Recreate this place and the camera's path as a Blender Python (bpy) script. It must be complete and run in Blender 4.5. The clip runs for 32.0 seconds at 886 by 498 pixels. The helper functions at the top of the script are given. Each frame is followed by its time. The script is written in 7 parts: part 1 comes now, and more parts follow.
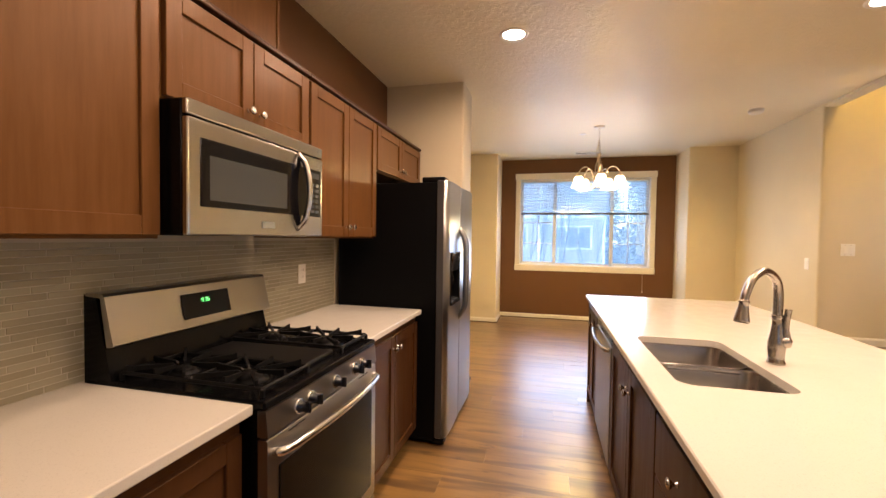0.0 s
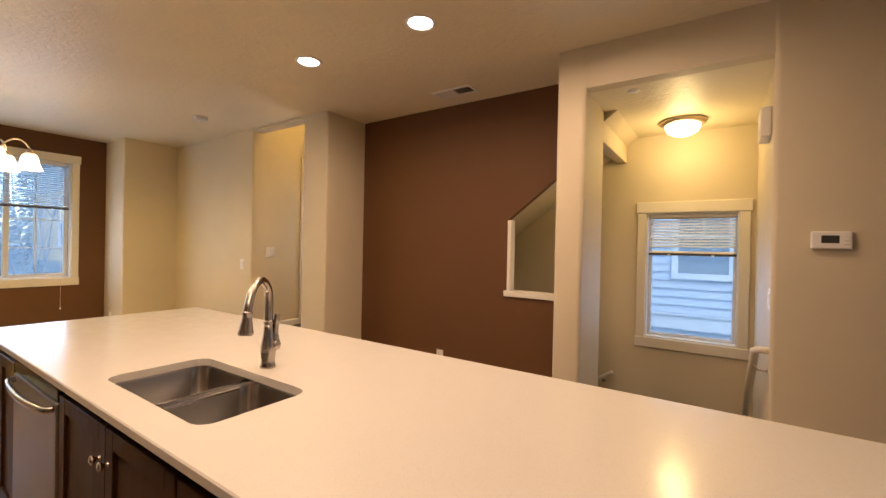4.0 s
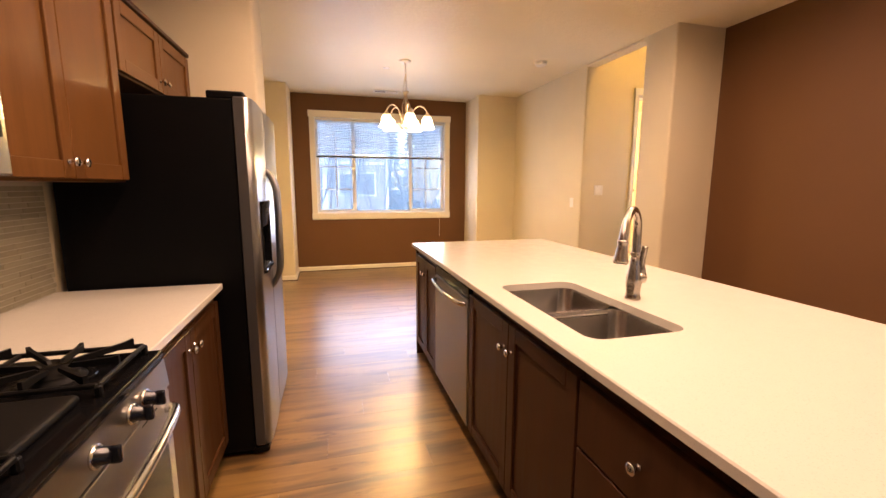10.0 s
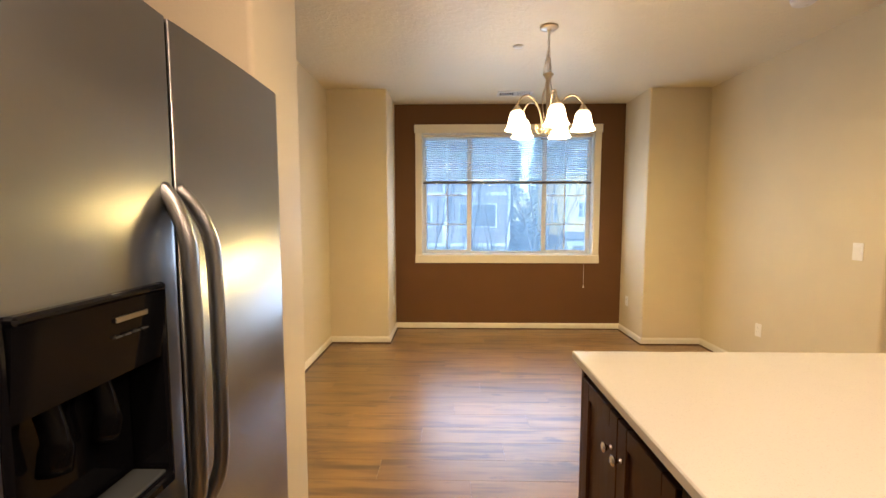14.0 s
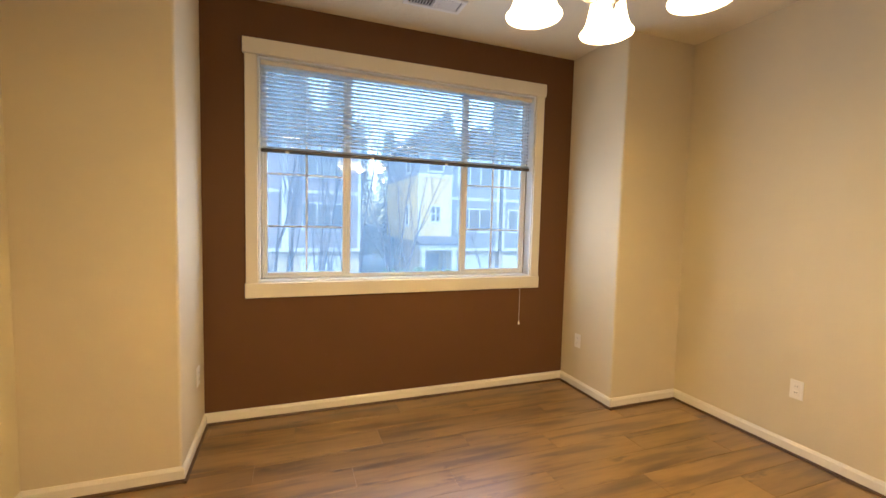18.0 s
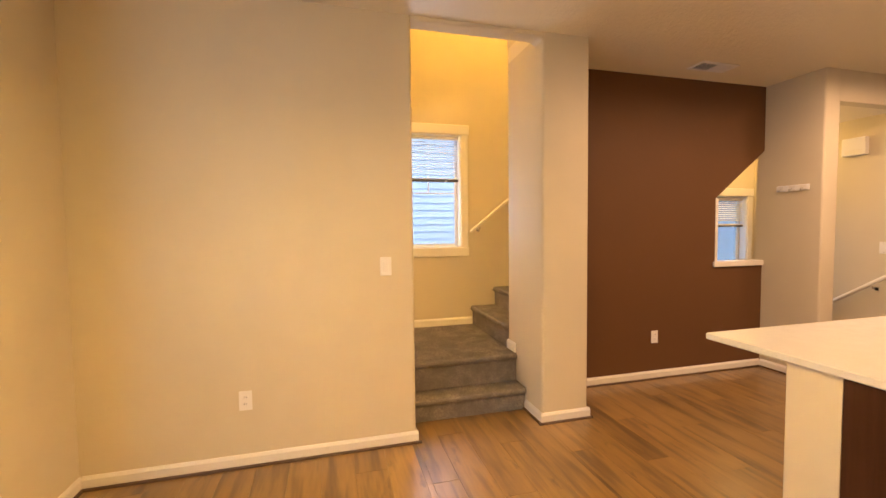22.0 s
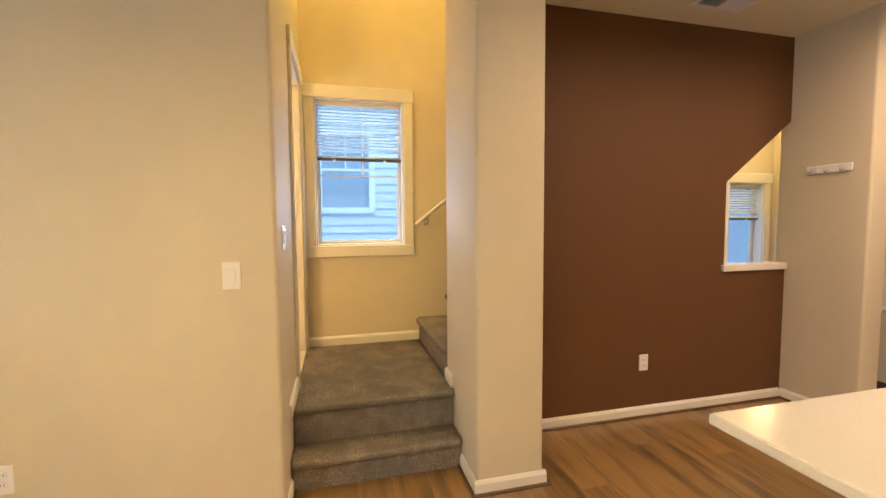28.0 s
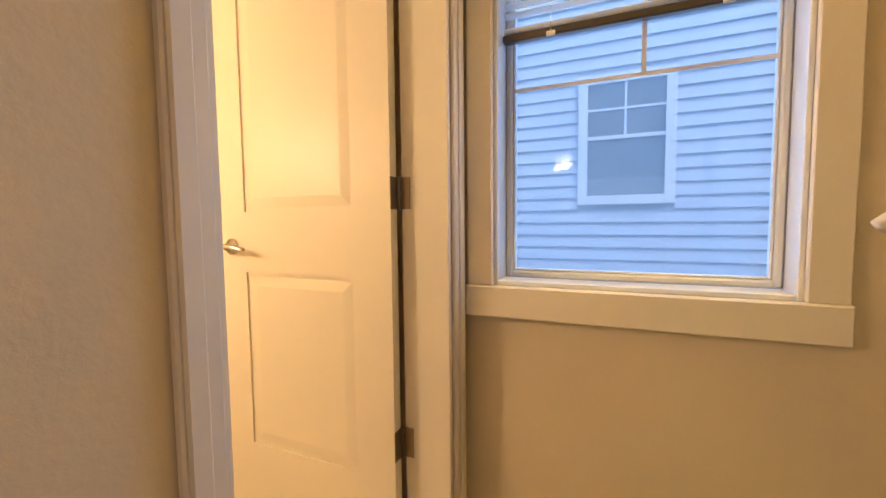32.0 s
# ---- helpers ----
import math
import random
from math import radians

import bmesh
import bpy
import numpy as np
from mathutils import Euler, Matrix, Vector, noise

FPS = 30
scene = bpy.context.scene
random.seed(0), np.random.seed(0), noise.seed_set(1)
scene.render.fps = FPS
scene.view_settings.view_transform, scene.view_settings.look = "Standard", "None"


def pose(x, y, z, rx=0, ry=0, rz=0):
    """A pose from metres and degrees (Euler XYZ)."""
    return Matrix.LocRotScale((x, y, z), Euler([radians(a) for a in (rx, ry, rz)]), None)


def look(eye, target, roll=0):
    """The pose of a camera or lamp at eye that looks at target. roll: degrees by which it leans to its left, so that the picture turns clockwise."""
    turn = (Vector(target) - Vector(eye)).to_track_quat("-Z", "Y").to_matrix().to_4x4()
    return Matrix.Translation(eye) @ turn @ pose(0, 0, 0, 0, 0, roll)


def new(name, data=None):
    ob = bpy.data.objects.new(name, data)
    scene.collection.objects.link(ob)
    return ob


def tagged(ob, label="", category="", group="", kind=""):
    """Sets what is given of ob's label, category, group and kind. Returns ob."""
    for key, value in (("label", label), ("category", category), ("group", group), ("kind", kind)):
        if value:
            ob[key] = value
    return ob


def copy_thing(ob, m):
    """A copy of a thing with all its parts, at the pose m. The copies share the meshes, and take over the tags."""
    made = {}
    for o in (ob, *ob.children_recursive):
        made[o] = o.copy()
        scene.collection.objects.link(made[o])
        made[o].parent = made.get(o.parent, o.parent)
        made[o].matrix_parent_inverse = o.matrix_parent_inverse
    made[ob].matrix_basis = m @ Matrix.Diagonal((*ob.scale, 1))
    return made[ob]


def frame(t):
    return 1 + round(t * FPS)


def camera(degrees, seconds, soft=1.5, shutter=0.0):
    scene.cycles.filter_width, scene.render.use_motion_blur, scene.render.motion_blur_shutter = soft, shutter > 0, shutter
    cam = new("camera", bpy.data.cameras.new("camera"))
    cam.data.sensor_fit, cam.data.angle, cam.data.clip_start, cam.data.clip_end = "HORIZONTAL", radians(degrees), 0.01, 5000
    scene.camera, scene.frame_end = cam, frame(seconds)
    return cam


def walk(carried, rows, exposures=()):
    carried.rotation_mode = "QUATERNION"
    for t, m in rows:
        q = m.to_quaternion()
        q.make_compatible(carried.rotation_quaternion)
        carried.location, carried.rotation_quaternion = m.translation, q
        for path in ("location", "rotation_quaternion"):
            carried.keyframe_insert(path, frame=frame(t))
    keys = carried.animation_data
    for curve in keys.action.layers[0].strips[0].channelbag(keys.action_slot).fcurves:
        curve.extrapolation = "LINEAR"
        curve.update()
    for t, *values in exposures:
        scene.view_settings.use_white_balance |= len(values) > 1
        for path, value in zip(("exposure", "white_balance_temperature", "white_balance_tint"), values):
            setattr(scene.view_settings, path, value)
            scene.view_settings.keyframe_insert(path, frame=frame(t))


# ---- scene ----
cam = camera(93.8, 32.0)
PATH = [
    (0, (0.075, 0.236, 1.396), (-0.413, 2.175, 1.336), 0.8),
    (0.5, (-0.013, 0.406, 1.389), (-0.115, 2.403, 1.343), 0.9),
    (1, (-0.035, 0.522, 1.394), (0.22, 2.506, 1.353), 1.0),
    (1.5, (-0.056, 0.579, 1.404), (0.56, 2.481, 1.368), 0.9),
    (2, (-0.08, 0.596, 1.416), (0.871, 2.356, 1.382), 0.9),
    (2.5, (-0.088, 0.602, 1.412), (1.159, 2.166, 1.389), 1.1),
    (3, (-0.05, 0.584, 1.428), (1.432, 1.928, 1.412), 1.3),
    (3.5, (-0.061, 0.577, 1.429), (1.595, 1.697, 1.418), 1.2),
    (5.5, (-0.035, 0.6, 1.408), (1.552, 1.817, 1.396), 0.7),
    (6, (-0.083, 0.593, 1.42), (1.302, 2.035, 1.38), 0.6),
    (6.5, (-0.15, 0.646, 1.405), (1.033, 2.256, 1.323), 0.4),
    (7, (-0.195, 0.658, 1.395), (0.836, 2.362, 1.208), 0.5),
    (7.5, (-0.215, 0.653, 1.377), (0.724, 2.381, 1.012), 0.5),
    (8, (-0.225, 0.656, 1.367), (0.656, 2.371, 0.836), 0.7),
    (8.5, (-0.231, 0.654, 1.365), (0.61, 2.356, 0.733), 0.9),
    (9, (-0.2, 0.649, 1.351), (0.588, 2.395, 0.775), 0.6),
    (9.5, (-0.232, 0.656, 1.37), (0.461, 2.478, 0.922), 0.3),
    (10, (-0.23, 0.745, 1.369), (0.295, 2.651, 1.067), 0.2),
    (10.5, (-0.132, 0.887, 1.388), (0.192, 2.85, 1.183), 0.4),
    (11, (-0.088, 1.042, 1.387), (0.082, 3.029, 1.224), 0.5),
    (11.5, (-0.058, 1.286, 1.376), (0.015, 3.279, 1.223), 0.5),
    (12, (-0.051, 1.522, 1.389), (-0.045, 3.516, 1.231), 0.3),
    (12.5, (-0.036, 1.784, 1.396), (-0.063, 3.777, 1.24), 0.2),
    (13, (-0.023, 2.01, 1.392), (-0.073, 4.004, 1.237), 0.1),
    (13.5, (-0.04, 2.263, 1.397), (-0.088, 4.256, 1.243), 0.1),
    (14, (-0.041, 2.497, 1.405), (-0.079, 4.49, 1.247), 0.0),
    (14.5, (-0.024, 2.752, 1.415), (-0.04, 4.746, 1.263), 0.1),
    (16.5, (-0.121, 3.853, 1.42), (0.111, 5.835, 1.278), 1.2),
    (17, (-0.135, 4.084, 1.398), (0.2, 6.05, 1.252), 1.3),
    (17.5, (-0.181, 4.356, 1.382), (0.312, 6.29, 1.252), 1.5),
    (18, (-0.208, 4.605, 1.368), (0.489, 6.475, 1.234), 1.4),
    (18.5, (-0.225, 4.847, 1.368), (0.713, 6.609, 1.241), 1.2),
    (19, (-0.244, 5.048, 1.379), (0.977, 6.625, 1.233), 0.8),
    (19.5, (-0.287, 5.23, 1.38), (1.208, 6.553, 1.254), 0.2),
    (20, (-0.235, 5.371, 1.378), (1.485, 6.383, 1.251), -0.3),
    (20.5, (-0.137, 5.502, 1.378), (1.746, 6.165, 1.268), -0.6),
    (21, (-0.061, 5.55, 1.389), (1.915, 5.842, 1.284), -0.7),
    (21.5, (0.015, 5.623, 1.401), (2.01, 5.516, 1.294), -0.3),
    (22, (0.053, 5.634, 1.4), (1.983, 5.119, 1.304), -0.6),
    (22.5, (0.058, 5.639, 1.404), (1.844, 4.745, 1.308), -0.7),
    (23, (0.052, 5.62, 1.4), (1.653, 4.425, 1.311), -0.8),
    (23.5, (0.043, 5.601, 1.398), (1.422, 4.156, 1.315), -0.8),
    (24, (0.032, 5.568, 1.391), (1.217, 3.959, 1.317), -0.5),
    (24.5, (0.022, 5.553, 1.386), (1.083, 3.859, 1.321), -0.3),
    (26.5, (0.063, 5.348, 1.397), (1.62, 4.096, 1.299), -0.1),
    (27, (0.242, 5.181, 1.38), (1.973, 4.185, 1.274), -0.2),
    (27.5, (0.48, 5.025, 1.384), (2.338, 4.295, 1.264), -0.3),
    (28, (0.755, 4.867, 1.388), (2.69, 4.377, 1.26), -0.4),
    (28.5, (1.043, 4.758, 1.364), (3.019, 4.48, 1.226), -0.4),
    (29, (1.358, 4.681, 1.372), (3.351, 4.593, 1.227), -0.4),
    (29.5, (1.676, 4.621, 1.367), (3.67, 4.67, 1.218), -0.5),
    (30, (1.968, 4.593, 1.361), (3.956, 4.75, 1.205), -0.4),
    (30.5, (2.28, 4.606, 1.355), (4.256, 4.868, 1.194), -0.5),
    (31, (2.562, 4.647, 1.353), (4.523, 5.007, 1.199), -0.2),
    (31.5, (2.817, 4.651, 1.364), (4.728, 5.224, 1.231), -0.5),
    (32, (3.068, 4.684, 1.392), (4.892, 5.492, 1.256), -0.6),
]
EXPOSURES = [
    (0.0, 2.85, 6000, 29), (1.0, 2.82, 5900, 29), (2.0, 2.7, 5700, 25), (3.0, 2.28, 6100, 26), (3.5, 2.3, 6200, 29), (6.0, 2.3, 5650, 28), (7.0, 2.72, 6100, 34), (9.0, 2.85, 6600, 40),
    (10.0, 2.85, 6600, 39), (11.0, 2.72, 6250, 34), (13.0, 2.58, 6150, 28), (14.0, 2.56, 5950, 24), (15.5, 2.5, 5750, 23), (17.0, 2.48, 5650, 22), (18.5, 2.38, 6350, 30),
    (20.0, 2.18, 7300, 42), (21.0, 2.55, 8200, 52), (21.5, 2.65, 7700, 46), (22.5, 2.58, 6350, 27), (23.0, 2.42, 5950, 23), (24.5, 2.62, 5750, 26),
    (27.0, 2.48, 5850, 24), (29.0, 2.6, 5900, 24), (30.0, 2.35, 5800, 26), (31.0, 2.18, 5750, 30), (32.0, 1.96, 5800, 36)]
walk(cam, [(t, look(eye, target, roll)) for t, eye, target, roll in PATH], EXPOSURES)

# ---- world and light ----
world = bpy.data.worlds.new("overcast_sky")
scene.world = world
world.use_nodes = True
_n = world.node_tree.nodes
_sky = _n.new("ShaderNodeTexSky")
_sky.sky_type = 'NISHITA'
_sky.sun_disc = False
_sky.sun_elevation = radians(48)
_sky.sun_rotation = radians(215)
_sky.air_density, _sky.dust_density, _sky.ozone_density = 1.2, 1.0, 1.2
world.node_tree.links.new(_sky.outputs["Color"], _n["Background"].inputs["Color"])
_n["Background"].inputs["Strength"].default_value = 0.15

_sun = new("sun", bpy.data.lights.new("sun", 'SUN'))
_sun.data.energy, _sun.data.angle, _sun.data.color = 0.75, radians(30), (1.0, 0.98, 0.95)
_sun.matrix_world = look((0, 0, 20), (5.5, 8, 8))

WARM = (1.0, 0.715, 0.42)
DINING = (1.0, 0.73, 0.22)
YELLOW = (1.0, 0.73, 0.17)
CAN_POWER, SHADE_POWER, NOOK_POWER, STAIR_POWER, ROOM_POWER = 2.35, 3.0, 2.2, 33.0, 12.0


def lamp(name, kind, energy, m, colour=WARM, size=0.1, spread=None, shape='DISK'):
    data = bpy.data.lights.new(name, kind)
    data.energy, data.color = energy, colour
    if kind == 'AREA':
        data.shape, data.size = shape, size
        if spread:
            data.spread = radians(spread)
    elif kind == 'POINT':
        data.shadow_soft_size = size
    ob = new(name, data)
    ob.matrix_world = m
    return ob


# ---- materials ----
class Mat:
    """A node material with short ways to wire it."""

    def __init__(self, name, colour, rough=0.5, metal=0.0, **kw):
        self.m = bpy.data.materials.new(name)
        self.m.use_nodes = True
        self.t = self.m.node_tree
        self.b = self.t.nodes["Principled BSDF"]
        self.b.inputs["Base Color"].default_value = (*colour[:3], 1.0)
        self.b.inputs["Roughness"].default_value = rough
        self.b.inputs["Metallic"].default_value = metal
        for key, value in kw.items():
            self.b.inputs[key.replace("_", " ")].default_value = value
        self.coord = None

    def node(self, kind, **values):
        n = self.t.nodes.new(kind)
        for key, value in values.items():
            n.inputs[key].default_value = value
        return n

    def link(self, a, b):
        self.t.links.new(a, b)

    def place(self, scale=(1, 1, 1), rot=(0, 0, 0)):
        """World-sized coordinates, scaled."""
        if self.coord is None:
            self.coord = self.node("ShaderNodeNewGeometry").outputs["Position"]
        mp = self.node("ShaderNodeMapping")
        mp.inputs["Scale"].default_value = scale
        mp.inputs["Rotation"].default_value = rot
        self.link(self.coord, mp.inputs["Vector"])
        return mp.outputs["Vector"]

    def noise(self, scale, detail=4.0, rough=0.55, stretch=(1, 1, 1), rot=(0, 0, 0)):
        n = self.node("ShaderNodeTexNoise", Scale=scale, Detail=detail, Roughness=rough)
        self.link(self.place(stretch, rot), n.inputs["Vector"])
        return n.outputs["Fac"]

    def ramp(self, fac, stops):
        r = self.node("ShaderNodeValToRGB")
        e = r.color_ramp.elements
        while len(e) < len(stops):
            e.new(0.5)
        for k, (at, c) in enumerate(stops):
            e[k].position = at
            e[k].color = (*c[:3], 1.0) if hasattr(c, "__len__") else (c, c, c, 1.0)
        self.link(fac, r.inputs["Fac"])
        return r.outputs["Color"]

    def mix(self, fac, a, b, how='MIX'):
        n = self.t.nodes.new("ShaderNodeMix")
        n.data_type, n.blend_type = 'RGBA', how
        for sock, v in ((n.inputs[0], fac), (n.inputs[6], a), (n.inputs[7], b)):
            if hasattr(v, "is_output"):
                self.link(v, sock)
            else:
                sock.default_value = v if not hasattr(v, "__len__") else (*v[:3], 1.0)
        return n.outputs[2]

    def colour(self, sock):
        self.link(sock, self.b.inputs["Base Color"])
        return self

    def rough(self, sock):
        self.link(sock, self.b.inputs["Roughness"])
        return self

    def bump(self, fac, strength=0.2, distance=0.002, first=None):
        n = self.node("ShaderNodeBump", Strength=strength, Distance=distance)
        self.link(fac, n.inputs["Height"])
        if first is not None:
            self.link(first, n.inputs["Normal"])
        self.link(n.outputs["Normal"], self.b.inputs["Normal"])
        return n.outputs["Normal"]


def paint(name, colour, rough=0.6, peel=0.25, mottled=0.05):
    a = Mat(name, colour, rough, 0.0, Specular_IOR_Level=0.3)
    dark = tuple(c * (1 - mottled) for c in colour[:3])
    a.colour(a.mix(a.ramp(a.noise(1.7, 5), [(0.35, 0.0), (0.7, 1.0)]), colour, dark))
    first = a.bump(a.noise(7, 3), 0.12, 0.006)
    a.bump(a.noise(95, 3, 0.6), peel * 1.1, 0.0020, first)
    return a.m


wall_paint = paint("cream_wall_paint", (0.63, 0.545, 0.372))
brown_paint = paint("brown_wall_paint", (0.126, 0.057, 0.019), 0.62)


def ceiling_paint():
    a = Mat("textured_ceiling_paint", (0.60, 0.54, 0.43), 0.46)
    a.colour(a.mix(a.noise(2.0), (0.77, 0.685, 0.485), (0.72, 0.64, 0.45)))
    blobs = a.ramp(a.noise(26, 4, 0.6), [(0.46, 0.0), (0.56, 1.0)])
    first = a.bump(blobs, 0.4, 0.003)
    a.bump(a.noise(120, 2), 0.15, 0.001, first)
    return a.m


ceil_mat = ceiling_paint()
trim_white = paint("white_trim_paint", (0.74, 0.69, 0.58), 0.38, 0.06, 0.03)
door_white = paint("white_door_paint", (0.76, 0.70, 0.57), 0.36, 0.05, 0.02)
plastic_white = Mat("white_plastic", (0.78, 0.75, 0.68), 0.35).m
vinyl_white = Mat("white_vinyl", (0.74, 0.77, 0.80), 0.35).m


def planks():
    a = Mat("oak_laminate", (0.3, 0.17, 0.08), 0.4, Specular_IOR_Level=0.25, Coat_Weight=1.0, Coat_IOR=1.57, Coat_Roughness=0.31)
    info = a.node("ShaderNodeObjectInfo")
    shift = a.node("ShaderNodeVectorMath")
    shift.operation = 'MULTIPLY_ADD'
    geo = a.node("ShaderNodeNewGeometry")
    rnd = a.node("ShaderNodeCombineXYZ")
    a.link(info.outputs["Random"], rnd.inputs["X"])
    a.link(info.outputs["Random"], rnd.inputs["Y"])
    a.link(rnd.outputs["Vector"], shift.inputs[0])
    shift.inputs[1].default_value = (37.0, 91.0, 0.0)
    a.link(geo.outputs["Position"], shift.inputs[2])
    a.coord = shift.outputs["Vector"]
    grain = a.noise(2.4, 9, 0.64, (1.2, 11, 1))
    broad = a.noise(1.3, 5, 0.55, (0.8, 2.6, 1))
    fine = a.noise(9, 6, 0.7, (3, 70, 1))
    bent = a.noise(1.6, 3, 0.5, (1.0, 2.2, 1))
    lines = a.noise(1.4, 3, 0.5, (1.0, 9.0, 1))
    streak = a.ramp(a.mix(0.28, lines, bent), [(0.485, 0.0), (0.585, 0.58), (0.665, 0.90)])
    knots = a.ramp(a.noise(4.2, 6, 0.6, (0.9, 2.6, 1)), [(0.60, 0.0), (0.70, 0.8)])
    base = a.ramp(grain, [(0.26, (0.225, 0.123, 0.033)), (0.5, (0.298, 0.168, 0.046)), (0.74, (0.355, 0.207, 0.060))])
    base = a.mix(a.ramp(broad, [(0.46, 0.0), (0.68, 0.55)]), base, (0.165, 0.092, 0.033))
    base = a.mix(streak, base, (0.070, 0.040, 0.019))
    base = a.mix(knots, base, (0.075, 0.044, 0.021))
    tone = a.ramp(info.outputs["Random"], [(0.0, 0.80), (1.0, 1.10)])
    base = a.mix(1.0, base, tone, 'MULTIPLY')
    a.colour(base)
    a.rough(a.ramp(fine, [(0.3, 0.38), (0.75, 0.44)]))
    a.bump(fine, 0.03, 0.0008)
    return a.m


oak = planks()
shoe_wood = Mat("brown_shoe_wood", (0.085, 0.045, 0.018), 0.45).m
floor_joint = Mat("dark_floor_joint", (0.05, 0.03, 0.018), 0.7).m


def wood(name, dark, light, rough=0.36, along='z'):
    a = Mat(name, light, rough, Specular_IOR_Level=0.24, Specular_Tint=(1.0, 0.72, 0.45, 1.0))
    stretch = {'z': (14, 14, 1.1), 'y': (14, 1.1, 14), 'x': (1.1, 14, 14)}[along]
    g = a.noise(2.4, 8, 0.62, stretch)
    p = a.noise(3.2, 4, 0.5, tuple(min(s, 3) for s in stretch))
    base = a.ramp(g, [(0.28, dark), (0.72, light)])
    a.colour(a.mix(a.ramp(p, [(0.35, 0.0), (0.75, 0.4)]), base, tuple(c * 0.8 for c in dark)))
    a.rough(a.ramp(g, [(0.3, rough * 0.85), (0.75, rough * 1.2)]))
    a.bump(g, 0.06, 0.001)
    return a.m


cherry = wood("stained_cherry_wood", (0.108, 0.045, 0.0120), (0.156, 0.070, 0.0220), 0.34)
# Same cherry, darkened in colour for the shade on the base cabinets.
shaded_cherry = wood("shaded_stained_cherry", (0.054, 0.0225, 0.0075), (0.084, 0.036, 0.0125), 0.38)
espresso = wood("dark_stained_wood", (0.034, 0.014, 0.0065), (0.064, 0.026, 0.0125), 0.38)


def quartz():
    a = Mat("white_quartz", (0.80, 0.76, 0.68), 0.16)
    n = a.noise(260, 3)
    m = a.noise(5, 5)
    c = a.ramp(n, [(0.33, (0.56, 0.535, 0.465)), (0.42, (0.63, 0.605, 0.53))])
    a.colour(a.mix(a.ramp(m, [(0.4, 0.0), (0.7, 0.25)]), c, (0.61, 0.585, 0.51)))
    a.rough(a.ramp(a.noise(14), [(0.3, 0.13), (0.7, 0.22)]))
    return a.m


quartz_mat = quartz()


def brushed(name, colour, rough=0.3, along='z'):
    a = Mat(name, colour, rough, 1.0)
    stretch = {'z': (1600, 1600, 6), 'y': (1600, 6, 1600), 'x': (6, 1600, 1600)}[along]
    g = a.noise(1.0, 3, 0.6, stretch)
    a.colour(a.mix(g, colour, tuple(c * 0.94 for c in colour[:3])))
    return a.m


steel_v = brushed("brushed_steel_upright", (0.305, 0.308, 0.298), 0.34, 'z')
steel_h = brushed("brushed_steel_level", (0.41, 0.395, 0.365), 0.20, 'y')
steel_front = brushed("satin_steel_front", (0.43, 0.415, 0.385), 0.30, 'y')
steel_sink = brushed("satin_sink_steel", (0.37, 0.35, 0.325), 0.27, 'y')
nickel = Mat("satin_nickel", (0.62, 0.59, 0.54), 0.24, 1.0).m
chrome = Mat("polished_nickel", (0.62, 0.60, 0.56), 0.17, 1.0).m
faucet_steel = Mat("satin_faucet_steel", (0.43, 0.39, 0.34), 0.24, 1.0).m
hinge_metal = Mat("dull_hinge_metal", (0.30, 0.25, 0.19), 0.42, 1.0).m
black_gloss = Mat("black_glass", (0.005, 0.005, 0.006), 0.08, Specular_IOR_Level=0.22).m


def black_enamel():
    a = Mat("black_enamel", (0.004, 0.004, 0.0045), 0.2, Specular_IOR_Level=0.14)
    a.rough(a.ramp(a.noise(6), [(0.3, 0.17), (0.7, 0.21)]))
    return a.m


enamel = black_enamel()


def textured_black():
    a = Mat("textured_black_side", (0.003, 0.003, 0.0034), 0.42, Specular_IOR_Level=0.10)
    a.bump(a.noise(420, 2), 0.25, 0.0006)
    return a.m


black_side = textured_black()


def cast():
    a = Mat("cast_iron", (0.004, 0.004, 0.004), 0.5, Specular_IOR_Level=0.2)
    a.bump(a.noise(300, 3), 0.3, 0.0006)
    return a.m


iron = cast()
dark_flank = Mat("dark_grey_plastic", (0.045, 0.043, 0.042), 0.38).m


def carpet():
    a = Mat("grey_brown_carpet", (0.2, 0.16, 0.12), 0.95)
    n = a.noise(170, 3, 0.7)
    w = a.noise(6, 5, 0.6)
    c = a.ramp(n, [(0.36, (0.115, 0.098, 0.080)), (0.5, (0.235, 0.202, 0.167)), (0.64, (0.375, 0.325, 0.272))])
    a.colour(a.mix(a.ramp(w, [(0.40, 0.0), (0.58, 0.60)]), c, (0.125, 0.106, 0.087)))
    first = a.bump(w, 0.3, 0.006)
    a.bump(n, 0.9, 0.004, first)
    return a.m


carpet_mat = carpet()


